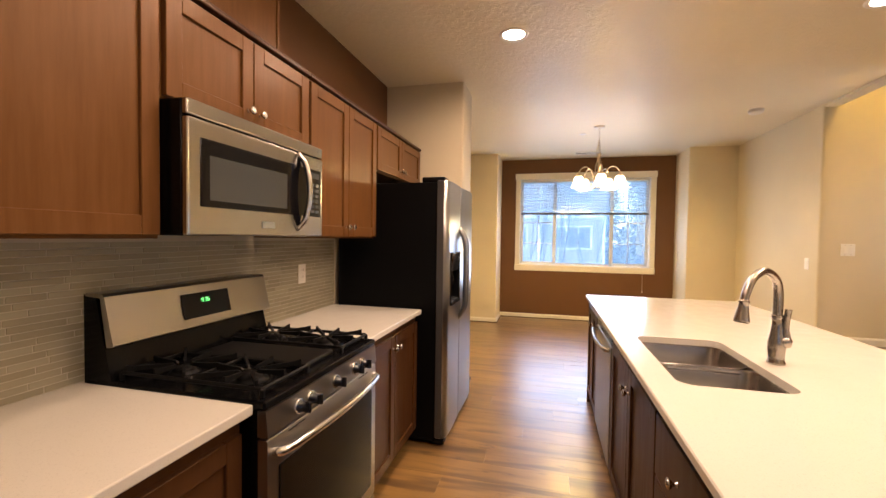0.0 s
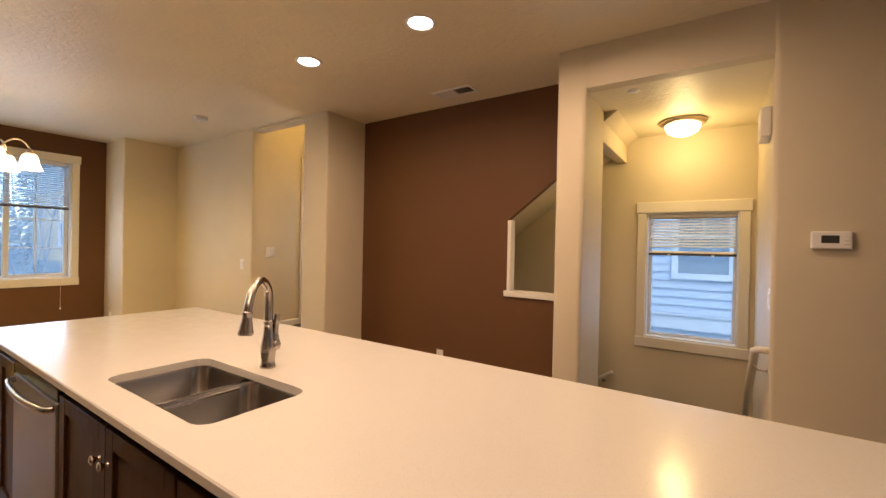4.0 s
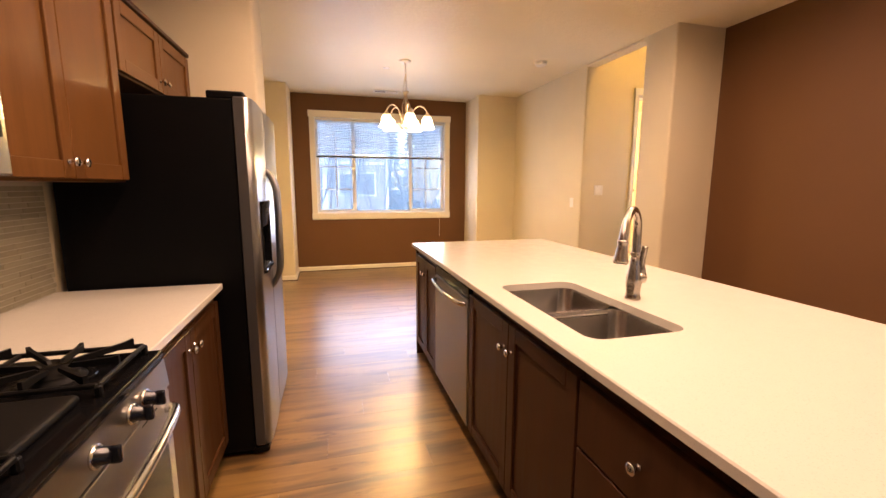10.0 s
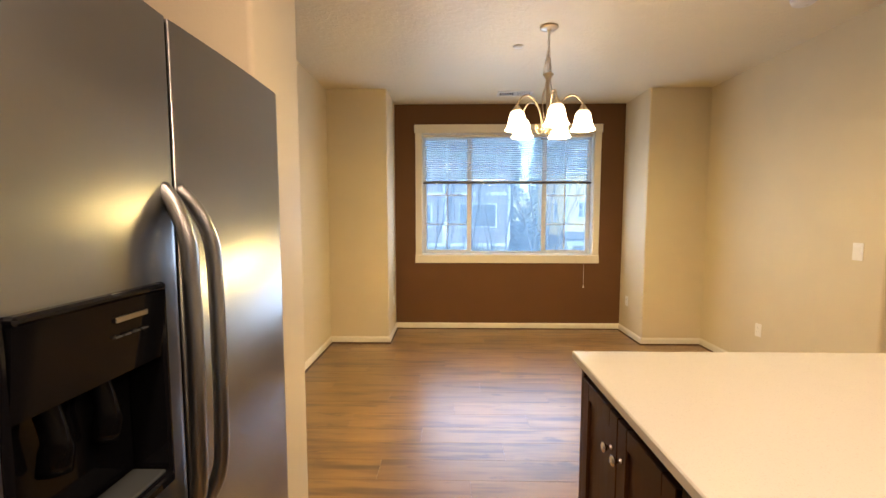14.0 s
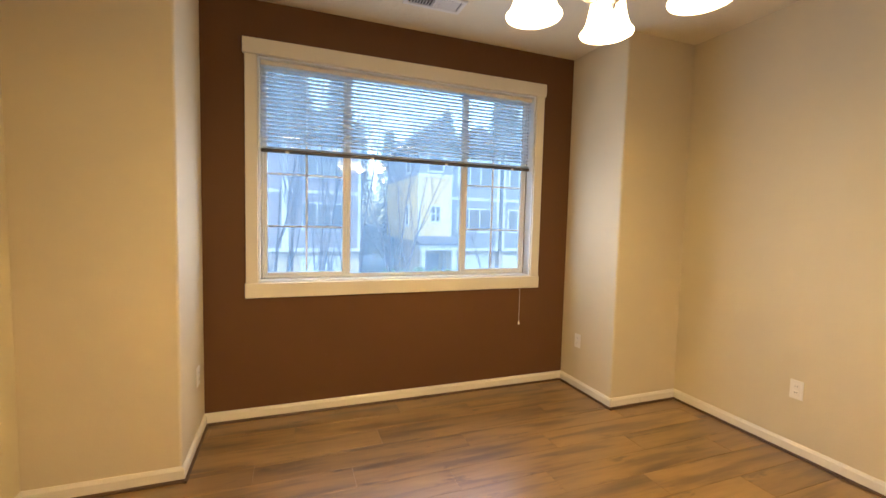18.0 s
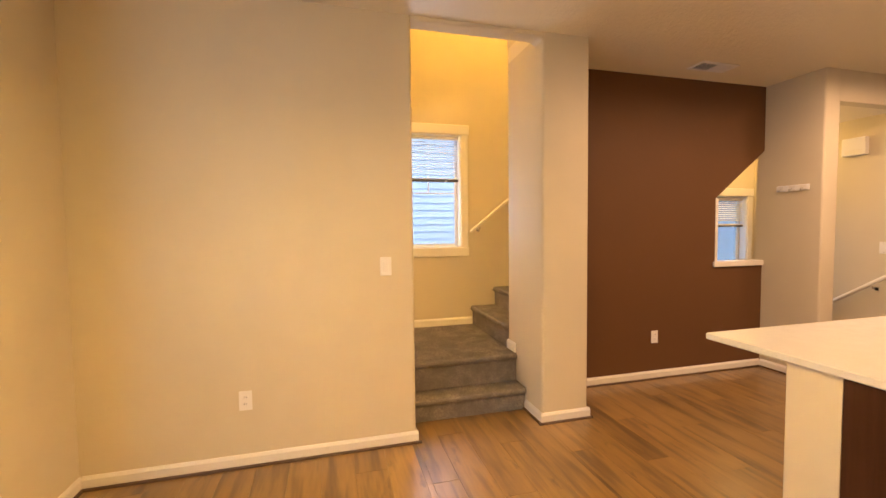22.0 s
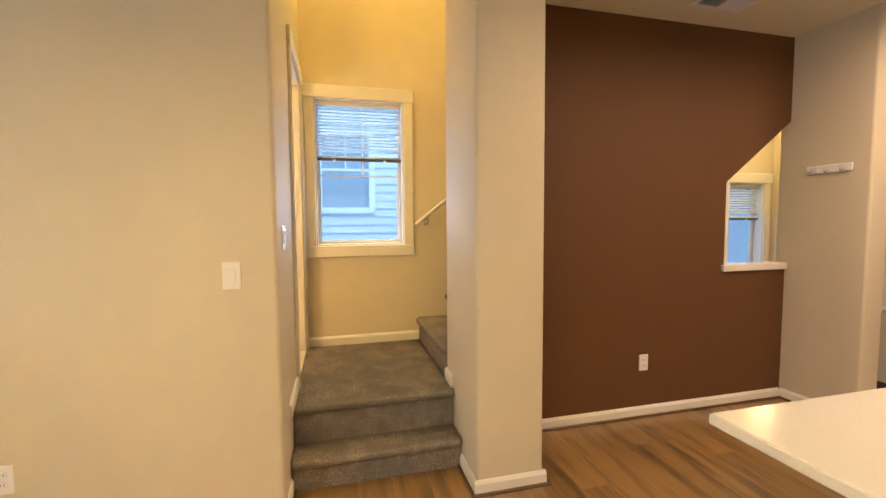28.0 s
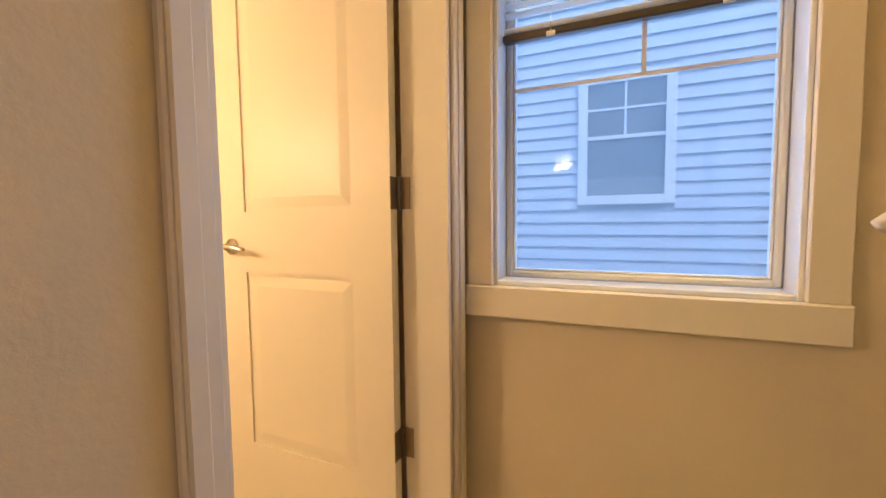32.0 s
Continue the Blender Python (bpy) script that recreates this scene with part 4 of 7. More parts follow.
# ---- baseboards ----
def baseboard(a, b, normal, z=0.0, h=0.077):
    """A board along the foot of a wall from a to b, out of it along normal."""
    t = 0.014
    n = Vector((*normal, 0))
    a, b = Vector((*a, z)), Vector((*b, z))
    prof = [(0, 0), (t, 0), (t, h - 0.018), (t * 0.55, h - 0.006), (0.004, h), (0, h)]
    bm = bmesh.new()
    r0 = [bm.verts.new(a + n * p + Vector((0, 0, q))) for p, q in prof]
    r1 = [bm.verts.new(b + n * p + Vector((0, 0, q))) for p, q in prof]
    for k in range(len(prof)):
        m = (k + 1) % len(prof)
        bm.faces.new((r0[k], r0[m], r1[m], r1[k]))
    bm.faces.new(r0)
    bm.faces.new(r1[::-1])
    bmesh.ops.recalc_face_normals(bm, faces=bm.faces)
    board = structure("baseboard", bm, trim_white, "white painted baseboard along the wall", "baseboard")
    if z == 0.0:
        # quarter-round shoe between board and floor
        bm = bmesh.new()
        prof = [(t + 0.0004, 0.0004)] + [(t + 0.0004 + 0.012 * math.cos(radians(18 * k)), 0.0004 + 0.014 * math.sin(radians(18 * k))) for k in range(6)]
        along = (b - a).normalized() * (t + 0.006)
        r0 = [bm.verts.new(a - along + n * p + Vector((0, 0, q))) for p, q in prof]
        r1 = [bm.verts.new(b + along + n * p + Vector((0, 0, q))) for p, q in prof]
        for k in range(len(prof)):
            m = (k + 1) % len(prof)
            bm.faces.new((r0[k], r0[m], r1[m], r1[k]))
        bm.faces.new(r0)
        bm.faces.new(r1[::-1])
        bmesh.ops.recalc_face_normals(bm, faces=bm.faces)
        part("shoe_moulding", bm, shoe_wood, board, "dark brown quarter-round shoe")
    return board


T = 0.014
for a, b, n, z in (
        ((BAY_L, BAY), (BAY_R, BAY), (0, -1), 0), ((BAY_L, BAY_FRONT - T), (BAY_L, BAY - T), (1, 0), 0), ((BAY_R, BAY_FRONT - T), (BAY_R, BAY - T), (-1, 0), 0),
        ((WEST, BAY_FRONT), (BAY_L, BAY_FRONT), (0, -1), 0), ((BAY_R, BAY_FRONT), (EAST, BAY_FRONT), (0, -1), 0), ((WEST, 4.2 + T), (WEST, BAY_FRONT - T), (1, 0), 0),
        ((EAST, STAIR_N - T), (EAST, BAY_FRONT - T), (-1, 0), 0), ((EAST, STAIR_N), (2.94, STAIR_N), (0, -1), 0), ((EAST, COL_S - T), (EAST, STAIR_S + T), (-1, 0), 0),
        ((EAST, STAIR_S), (2.94, STAIR_S), (0, 1), 0), ((EAST, COL_S), (BROWN, COL_S), (0, -1), 0), ((BROWN, PIER + T), (BROWN, COL_S - T), (-1, 0), 0),
        ((NOOK_X, PIER), (BROWN - T, PIER), (0, 1), 0), ((NOOK_X, NOOK_N), (NOOK_X, PIER + T), (-1, 0), 0), ((NOOK_X, -0.237), (NOOK_X, NOOK_S), (-1, 0), 0),
        ((OUTER, STAIR_S), (OUTER, STAIR_N), (-1, 0), LAND), ((-0.655, 3.81 - T), (-0.655, 4.2 + T), (1, 0), 0), ((WEST, 4.2), (-0.655, 4.2), (0, 1), 0),
        ((-0.60, 0.12 - T), (-0.60, 0.29 + T), (1, 0), 0), ((WEST, 0.12), (-0.60, 0.12), (0, -1), 0), ((-0.76, 0.29), (-0.60, 0.29), (0, 1), 0),
        ((WEST, LIVING_S), (-0.128, LIVING_S), (0, 1), 0), ((1.905, LIVING_S), (LIVING_E, LIVING_S), (0, 1), 0), ((WEST, LIVING_S + T), (WEST, 0.12 - T), (1, 0), 0),
        ((3.12, STAIR_S), (STAIR_X, STAIR_S), (0, 1), LAND), ((2.94, STAIR_N), (3.36, STAIR_N), (0, -1), LAND)):
    baseboard(a, b, n, z)


# ---- plates on the walls ----
def outlet(face, u, z, label="white duplex outlet low on the wall"):
    t = thing("wall_outlet", face.p(u, 0, z), label, "outlet", "wall outlets")
    part("plate", face.box((u - 0.036, u + 0.036), (0, 0.006), (z - 0.058, z + 0.058), 0.004, segments=2), plastic_white, t)
    for dz in (-0.020, 0.020):
        r = part("receptacle", face.box((u - 0.017, u + 0.017), (0.004, 0.0085), (z + dz - 0.014, z + dz + 0.014), 0.003), plastic_white, t)
        for du in (-0.006, 0.006):
            part("slot", face.box((u + du - 0.0012, u + du + 0.0012), (0.008, 0.0088), (z + dz - 0.003, z + dz + 0.007)), vent_dark, r)
    return t


def switch(face, u, z, gangs=1, dimmers=False, label="white rocker light switch on the wall"):
    w = 0.036 + 0.023 * (gangs - 1)
    t = thing("light_switch", face.p(u, 0, z), label, "light switch", "wall switches")
    part("plate", face.box((u - w, u + w), (0, 0.006), (z - 0.059, z + 0.059), 0.004, segments=2), plastic_white, t)
    for g in range(gangs):
        c = u + (g - (gangs - 1) / 2) * 0.046
        part("rocker", face.box((c - 0.0165, c + 0.0165), (0.004, 0.0085), (z - 0.033, z + 0.033), 0.002), plastic_white, t)
        bm = bmesh.new()
        top, low = (0.0078, 0.0125) if (g + dimmers) % 2 else (0.0125, 0.0078)
        rows = [[bm.verts.new(face.p(c + du, d, z + dz)) for d, dz in ((0.006, 0.0305), (top, 0.0305), (0.0098, 0.0), (low, -0.0305), (0.006, -0.0305))] for du in (-0.0145, 0.0145)]
        for k in range(5):
            bm.faces.new((rows[0][k], rows[1][k], rows[1][(k + 1) % 5], rows[0][(k + 1) % 5]))
        bm.faces.new(rows[0]), bm.faces.new(rows[1][::-1])
        bmesh.ops.recalc_face_normals(bm, faces=bm.faces)
        part("paddle", bm, plastic_white, t)
        for dz in (-0.048, 0.048):
            part("screw", lathe([(0.0, 0.0), (0.0032, 0.0), (0.0026, 0.0014), (0.0, 0.0016)], face.p(c, 0.006, z + dz), face.out(), 8), hinge_metal if gangs > 1 else trim_white, t)
    return t


outlet(EAST_FACE, 6.150, 0.400)
outlet(Face('x', BAY_R, -1), 7.388, 0.403)
outlet(Face('x', BAY_L, 1), 7.40, 0.40)
outlet(BROWN_FACE, 2.795, 0.391)
outlet(SOUTH_FACE, -0.375, 0.40, "white outlet on the brown living room wall")
outlet(Face('x', WEST + 0.0078, 1), 2.452, 1.16, "white outlet on the tile backsplash")
switch(EAST_FACE, 5.310, 1.168)
switch(Face('y', STAIR_N, -1), 2.920, 1.320, 2, True, "white double rocker switch beside the stairs")
switch(SOUTH_FACE, -0.370, 1.188, 1, False, "white light switch on the brown wall")
switch(Face('y', NY, 1), 2.86, 1.17, 2, False, "white double switch over the entry stairs")


def thermostat():
    f = Face('x', NOOK_X, -1)
    t = thing("thermostat", f.p(0.150, 0, 1.495), "white wall thermostat with a dark screen", "thermostat")
    part("housing", f.box((0.075, 0.225), (0, 0.024), (1.452, 1.540), 0.008, segments=3), plastic_white, t)
    part("screen", f.box((0.122, 0.188), (0.022, 0.0255), (1.482, 1.520), 0.002), screen_grey, t, "grey display")
    for k in range(3):
        part("button", f.box((0.086, 0.106), (0.022, 0.027), (1.475 + 0.018 * k, 1.485 + 0.018 * k), 0.002), plastic_white, t)


thermostat()


def door_chime():
    f = Face('y', NY, 1)
    t = thing("door_chime", f.p(3.10, 0, 2.21), "white plastic door chime box high on the wall", "door chime")
    part("cover", f.box((3.03, 3.24), (0, 0.055), (2.115, 2.295), 0.008, segments=2), plastic_white, t)
    for k in range(4):
        part("louvre", f.box((3.06, 3.21), (0.054, 0.058), (2.135 + 0.010 * k, 2.139 + 0.010 * k)), trim_white, t)


door_chime()


def hook_rail():
    f = Face('y', PIER, 1)
    t = thing("hook_rail", f.p(2.92, 0, 1.735), "white key rack with three metal hooks on the wall", "key rack")
    part("board", f.box((2.785, 3.065), (0, 0.014), (1.715, 1.770), 0.004), plastic_white, t)
    for u in (2.83, 2.925, 3.02):
        b = part("hook_plate", f.box((u - 0.026, u + 0.026), (0.013, 0.020), (1.722, 1.763), 0.003), trim_white, t)
        part("hook", tube(arc([f.p(u, 0.02, 1.740), f.p(u, 0.036, 1.722), f.p(u, 0.048, 1.716), f.p(u, 0.052, 1.734)], 4), 0.003, 8), nickel, t, "bent nickel hook", True)


hook_rail()


# ---- kitchen ----
def knob(face, u, d, z, parent, mat=None):
    return part("knob", lathe([(0.0, -0.001), (0.009, -0.001), (0.008, 0.003), (0.0055, 0.008), (0.006, 0.014), (0.012, 0.019), (0.0155, 0.023), (0.015, 0.027), (0.009, 0.030), (0.0, 0.0305)], face.p(u, d, z), face.out(), 16), mat or nickel, parent, "round satin nickel knob", True)


def shaker(face, u, z, mat, parent, name="door", knob_at=None, stile=0.058, d=0.0):
    """A framed door with a sunk panel; face.d 0 is the cabinet's front."""
    u0, u1 = u
    z0, z1 = z
    t = 0.020
    o = part(name, face.box((u0 + stile - 0.004, u1 - stile + 0.004), (d + 0.003, d + 0.010), (z0 + stile - 0.004, z1 - stile + 0.004)), mat, parent)
    for a in (u0, u1 - stile):
        part("stile", face.box((a, a + stile), (d, d + t), (z0, z1), 0.0022), mat, o)
    for a in (z0, z1 - stile):
        part("rail", face.box((u0 + stile, u1 - stile), (d + 0.0004, d + t - 0.0004), (a, a + stile), 0.0022), mat, o)
    if knob_at:
        knob(face, knob_at[0], d + t, knob_at[1], o)
    return o


def slab_drawer(face, u, z, mat, parent):
    o = part("drawer", face.box(u, (0, 0.020), z, 0.003, segments=2), mat, parent)
    knob(face, (u[0] + u[1]) / 2, 0.020, (z[0] + z[1]) / 2, o)
    return o


def base_cabinet(y0, y1, label):
    f = Face('x', -0.765, 1)
    t = thing("base_cabinet", (-1.06, (y0 + y1) / 2, 0), label, "cabinet", "kitchen base cabinets")
    part("body", box((WEST, y0, 0.10), (-0.765, y1, 0.882)), shaded_cherry, t)
    part("toe_kick", box((WEST, y0, 0), (-0.84, y1, 0.10)), espresso, t, "dark recessed toe kick")
    m = (y0 + y1) / 2
    for a, b, k in ((y0 + 0.012, m - 0.002, m - 0.032), (m + 0.002, y1 - 0.012, m + 0.032)):
        shaker(f, (a, b), (0.125, 0.835), shaded_cherry, t, "door", (k, 0.765))
    return t


def counter(name, y0, y1, label):
    bm = box((WEST + 0.002, y0, 0.884), (-0.722, y1, 0.914), 0.004, 2)
    t = thing(name, (-1.04, (y0 + y1) / 2, 0.884), label, "countertop")
    part("slab", bm, quartz_mat, t)
    return t


base_cabinet(0.292, 1.226, "cherry-stained base cabinet, darkened for shade, with two doors beside the range")
base_cabinet(2.004, 2.842, "cherry-stained base cabinet, darkened for shade, with two doors beside the refrigerator")
counter("countertop", 0.292, 1.230, "white quartz countertop on the cherry cabinet")
counter("countertop", 2.000, 2.846, "white quartz countertop between range and refrigerator")


def wall_cabinet(y0, y1, z0, z1, doors, label, knobs='low'):
    f = Face('x', -1.062, 1)
    t = thing("wall_cabinet", (-1.2, (y0 + y1) / 2, z0), label, "cabinet", "kitchen wall cabinets")
    part("body", box((WEST + 0.008, y0, z0), (-1.062, y1, z1), 0.002), cherry, t)
    w = (y1 - y0 - 0.016) / doors
    for k in range(doors):
        a = y0 + 0.008 + w * k
        pair = k % 2 == 0 and doors > 1
        ku = (a + w - 0.032) if pair else (a + 0.032)
        shaker(f, (a + 0.002, a + w - 0.002), (z0 + 0.010, z1 - 0.012), cherry, t, "door", (ku, z0 + 0.065))
    part("top_moulding", box((WEST + 0.008, y0, z1), (-1.036, y1, z1 + 0.022), 0.005, 2), espresso, t, "dark stained top moulding")
    return t


wall_cabinet(0.292, 1.238, 1.378, 2.15, 2, "cherry-stained wall cabinet with two shaker doors")
wall_cabinet(1.240, 2.026, 1.80, 2.15, 2, "short cherry-stained wall cabinet over the microwave")
wall_cabinet(2.028, 2.836, 1.378, 2.15, 2, "cherry-stained wall cabinet with two tall shaker doors")
wall_cabinet(2.838, 3.806, 1.83, 2.15, 2, "short cherry-stained wall cabinet over the refrigerator")
_t = thing("duct_cover", (-1.28, 1.65, 2.172), "cherry-stained box hiding the vent duct on the cabinets", "duct cover")
part("front_panel", box((WEST + 0.008, 1.28, 2.172), (-1.20, 2.0, H), 0.003), cherry, _t)
part("corner_strip", box((-1.206, 1.985, 2.172), (-1.194, 2.006, H), 0.003), cherry, _t)


def microwave():
    f = Face('x', -0.985, 1)
    t = thing("microwave", (-1.18, 1.62, 1.385), "stainless over-the-range microwave with black glass door", "microwave")
    y0, y1 = 1.246, 2.004
    part("body", box((WEST + 0.008, y0, 1.388), (-0.985, y1, 1.799), 0.004), enamel, t, "black enamelled case")
    part("vent_strip", f.box((y0, y1), (0, 0.022), (1.750, 1.799), 0.006, segments=2), steel_h, t)
    d = part("door", f.box((y0, y1), (0, 0.024), (1.388, 1.745), 0.006, segments=2), steel_h, t, "brushed steel door")
    part("glass", f.box((y0 + 0.045, y1 - 0.020), (0.022, 0.0265), (1.478, 1.690), 0.003), black_gloss, d)
    part("window_mesh", f.box((y0 + 0.080, y0 + 0.480), (0.026, 0.0275), (1.500, 1.640), 0.002), screen_grey, d)
    hu = 1.810
    part("handle_recess", extrude_outline([(hu - 0.006 + 0.046 * math.sin(math.pi * k / 10) * s, 1.425 + 0.31 * ((k if s > 0 else 10 - k) / 10)) for s in (1, -1) for k in range(0 if s > 0 else 0, 10)], 'x', -0.962, -0.957), black_gloss, d)
    part("handle", tube(arc([f.p(hu, 0.020, 1.418), f.p(hu + 0.012, 0.052, 1.47), f.p(hu + 0.018, 0.066, 1.58), f.p(hu + 0.012, 0.052, 1.69), f.p(hu, 0.020, 1.742)], 6), 0.0125, 12, flat=1.3), chrome, d, "bowed polished handle", True)
    for r in range(6):
        for c in range(3):
            part("button", f.box((1.862 + 0.037 * c, 1.890 + 0.037 * c), (0.0262, 0.0278), (1.492 + 0.024 * r, 1.508 + 0.024 * r), 0.001), screen_grey, d)
    part("display", f.box((1.862, 1.966), (0.0262, 0.0278), (1.650, 1.676), 0.001), screen_grey, d)
    part("badge", f.box((1.575, 1.650), (0.024, 0.027), (1.418, 1.444), 0.003), steel_v, d, "raised steel badge")


microwave()


def gas_range():
    y0, y1 = 1.234, 1.996
    f = Face('x', -0.700, 1)
    t = thing("gas_range", (-1.0, 1.615, 0), "stainless gas range with black cooktop and grates", "range")
    part("body", box((WEST + 0.02, y0, 0.03), (-0.700, y1, 0.895), 0.003), enamel, t, "black enamelled sides")
    for yy in (y0 + 0.04, y1 - 0.04):
        for xx in (-1.30, -0.76):
            part("foot", rod((xx, yy, 0), (xx, yy, 0.032), 0.016, 10), enamel, t)
    bm = box((-1.30, y0 - 0.002, 0.895), (-0.672, y1 + 0.002, 0.922), 0.008, 3)
    part("cooktop", bm, enamel, t, "glossy black enamelled cooktop")
    # control panel, slanted
    prof = [(-0.700, 0.818), (-0.665, 0.818), (-0.672, 0.894), (-0.700, 0.894)]
    bm = bmesh.new()
    a = [bm.verts.new((x, y0, z)) for x, z in prof]
    b = [bm.verts.new((x, y1, z)) for x, z in prof]
    bm.faces.new(a), bm.faces.new(b[::-1])
    for k in range(4):
        bm.faces.new((a[k], b[k], b[(k + 1) % 4], a[(k + 1) % 4]))
    bmesh.ops.recalc_face_normals(bm, faces=bm.faces)
    panel = part("control_panel", bm, steel_front, t, "slanted brushed steel control panel")
    for yy in (1.385, 1.455, 1.620, 1.775, 1.845):
        k = part("control_knob", lathe([(0.0, 0.0), (0.021, 0.0), (0.021, 0.006), (0.0175, 0.010), (0.016, 0.026), (0.013, 0.030), (0.0, 0.031)], (-0.668, yy, 0.853), 'x', 20), knob_mark, panel, "dark knob with chrome edge", True)
        part("pointer", box((-0.644, yy - 0.006, 0.835), (-0.622, yy + 0.006, 0.871), 0.004, 2), knob_mark, panel)
        part("pointer_edge", box((-0.6225, yy - 0.0018, 0.838), (-0.6210, yy + 0.0018, 0.868), 0.0005), chrome, panel)
        part("knob_ring", lathe([(0.0225, 0.0), (0.0245, 0.002), (0.0235, 0.008), (0.021, 0.008)], (-0.669, yy, 0.853), 'x', 20), chrome, panel, "", True)
    # oven door with a bowed front
    def bowed(z0, z1, out, mat, name, parent, lab=""):
        bm = bmesh.new()
        n = 12
        cols = []
        for k in range(n + 1):
            yy = y0 + 0.002 + (y1 - y0 - 0.004) * k / n
            x = -0.690 + out * math.sin(math.pi * k / n) ** 0.8 + 0.022
            cols.append([bm.verts.new((xx, yy, zz)) for xx, zz in ((-0.700, z0), (x - 0.004, z0), (x, z0 + 0.006), (x, z1 - 0.006), (x - 0.004, z1), (-0.700, z1))])
        for p, q in zip(cols, cols[1:]):
            for j in range(6):
                bm.faces.new((p[j], q[j], q[(j + 1) % 6], p[(j + 1) % 6]))
        bm.faces.new(cols[0]), bm.faces.new(cols[-1][::-1])
        bmesh.ops.recalc_face_normals(bm, faces=bm.faces)
        return part(name, bm, mat, parent, lab, 'auto')

    door = bowed(0.205, 0.810, 0.006, steel_front, "oven_door", t, "brushed steel oven door")
    part("oven_window", f.box((1.285, 1.945), (0.026, 0.0385), (0.270, 0.718), 0.004, segments=2), oven_glass, door, "dark oven glass")
    part("handle", tube(arc([(-0.676, y0 + 0.03, 0.766), (-0.634, y0 + 0.07, 0.768), (-0.610, 1.615, 0.770), (-0.634, y1 - 0.07, 0.768), (-0.676, y1 - 0.03, 0.766)], 7), 0.0135, 12), chrome, door, "curved polished bar handle", True)
    for k in range(5):
        part("vent_slot", f.box((1.33 + 0.12 * k, 1.42 + 0.12 * k), (0.034, 0.0365), (0.797, 0.801)), vent_dark, door)
    drawer = bowed(0.035, 0.198, 0.006, steel_front, "drawer", t)
    part("drawer_handle", tube(arc([(-0.672, y0 + 0.06, 0.150), (-0.645, y0 + 0.10, 0.152), (-0.628, 1.615, 0.154), (-0.645, y1 - 0.10, 0.152), (-0.672, y1 - 0.06, 0.150)], 6), 0.011, 10), chrome, drawer, "", True)
    # backguard
    part("back_riser", extrude_outline([(WEST + 0.02, 0.90), (-1.235, 0.90), (-1.268, 1.04), (-1.300, 1.195), (WEST + 0.02, 1.195)], 'y', y0 + 0.004, y1 - 0.004), enamel, t, "black back riser")
    bm = bmesh.new()
    prof = [(-1.238, 1.030), (-1.228, 1.036), (-1.262, 1.190), (-1.275, 1.199), (-1.340, 1.199), (-1.340, 1.19), (-1.280, 1.185), (-1.255, 1.030)]
    a = [bm.verts.new((x, y0 + 0.002, z)) for x, z in prof]
    b = [bm.verts.new((x, y1 - 0.002, z)) for x, z in prof]
    for k in range(len(prof)):
        m = (k + 1) % len(prof)
        bm.faces.new((a[k], b[k], b[m], a[m]))
    bm.faces.new(a), bm.faces.new(b[::-1])
    bmesh.ops.recalc_face_normals(bm, faces=bm.faces)
    guard = part("backguard", bm, steel_front, t, "brushed steel backguard with a clock")
    tilt = Matrix.Rotation(radians(-12.5), 4, 'Y')
    part("clock_panel", box((-1.2445, 1.505, 1.066), (-1.2405, 1.742, 1.162), 0.004, 2, None, tilt), black_gloss, guard)
    # clock digits 9:36 as lit bars
    segs = {'9': "abcdfg", '3': "abcdg", '6': "acdefg"}
    bars = {'a': (0, 1, 1, 1), 'g': (0, 0.5, 1, 0.5), 'd': (0, 0, 1, 0), 'b': (1, 0.5, 1, 1), 'c': (1, 0, 1, 0.5), 'f': (0, 0.5, 0, 1), 'e': (0, 0, 0, 0.5)}
    bm = bmesh.new()
    for k, ch in enumerate("936"):
        ox = 1.596 + 0.0125 * k + (0.005 if k else 0)
        for s in segs[ch]:
            ya, za, yb, zb = bars[s]
            z_a, z_b = 1.124 + 0.014 * za, 1.124 + 0.014 * zb
            zc = (z_a + z_b) / 2
            box((-1.2385 - 0.222 * (zc - 1.114) - 0.001, ox + 0.007 * ya - 0.0008, z_a - 0.0008), (-1.2375 - 0.222 * (zc - 1.114), ox + 0.007 * yb + 0.0008, z_b + 0.0008), 0, 1, bm)
    part("clock_digits", bm, green_digit, guard, "green lit clock digits")
    # burners and grates
    for bx, by, r in ((-1.10, 1.377, 0.036), (-0.84, 1.377, 0.044), (-1.10, 1.853, 0.038), (-0.84, 1.853, 0.044)):
        bu = part("burner", lathe([(0.0, 0.0), (r + 0.014, 0.0), (r + 0.012, 0.006), (r, 0.008), (r, 0.016), (r * 0.96, 0.020), (0.0, 0.021)], (bx, by, 0.9215), 'z', 22), iron, t, "", True)
        part("burner_ring", lathe([(r + 0.030, 0.0), (r + 0.032, 0.002), (r + 0.016, 0.004), (r + 0.012, 0.001)], (bx, by, 0.9212), 'z', 22), enamel, bu, "", True)
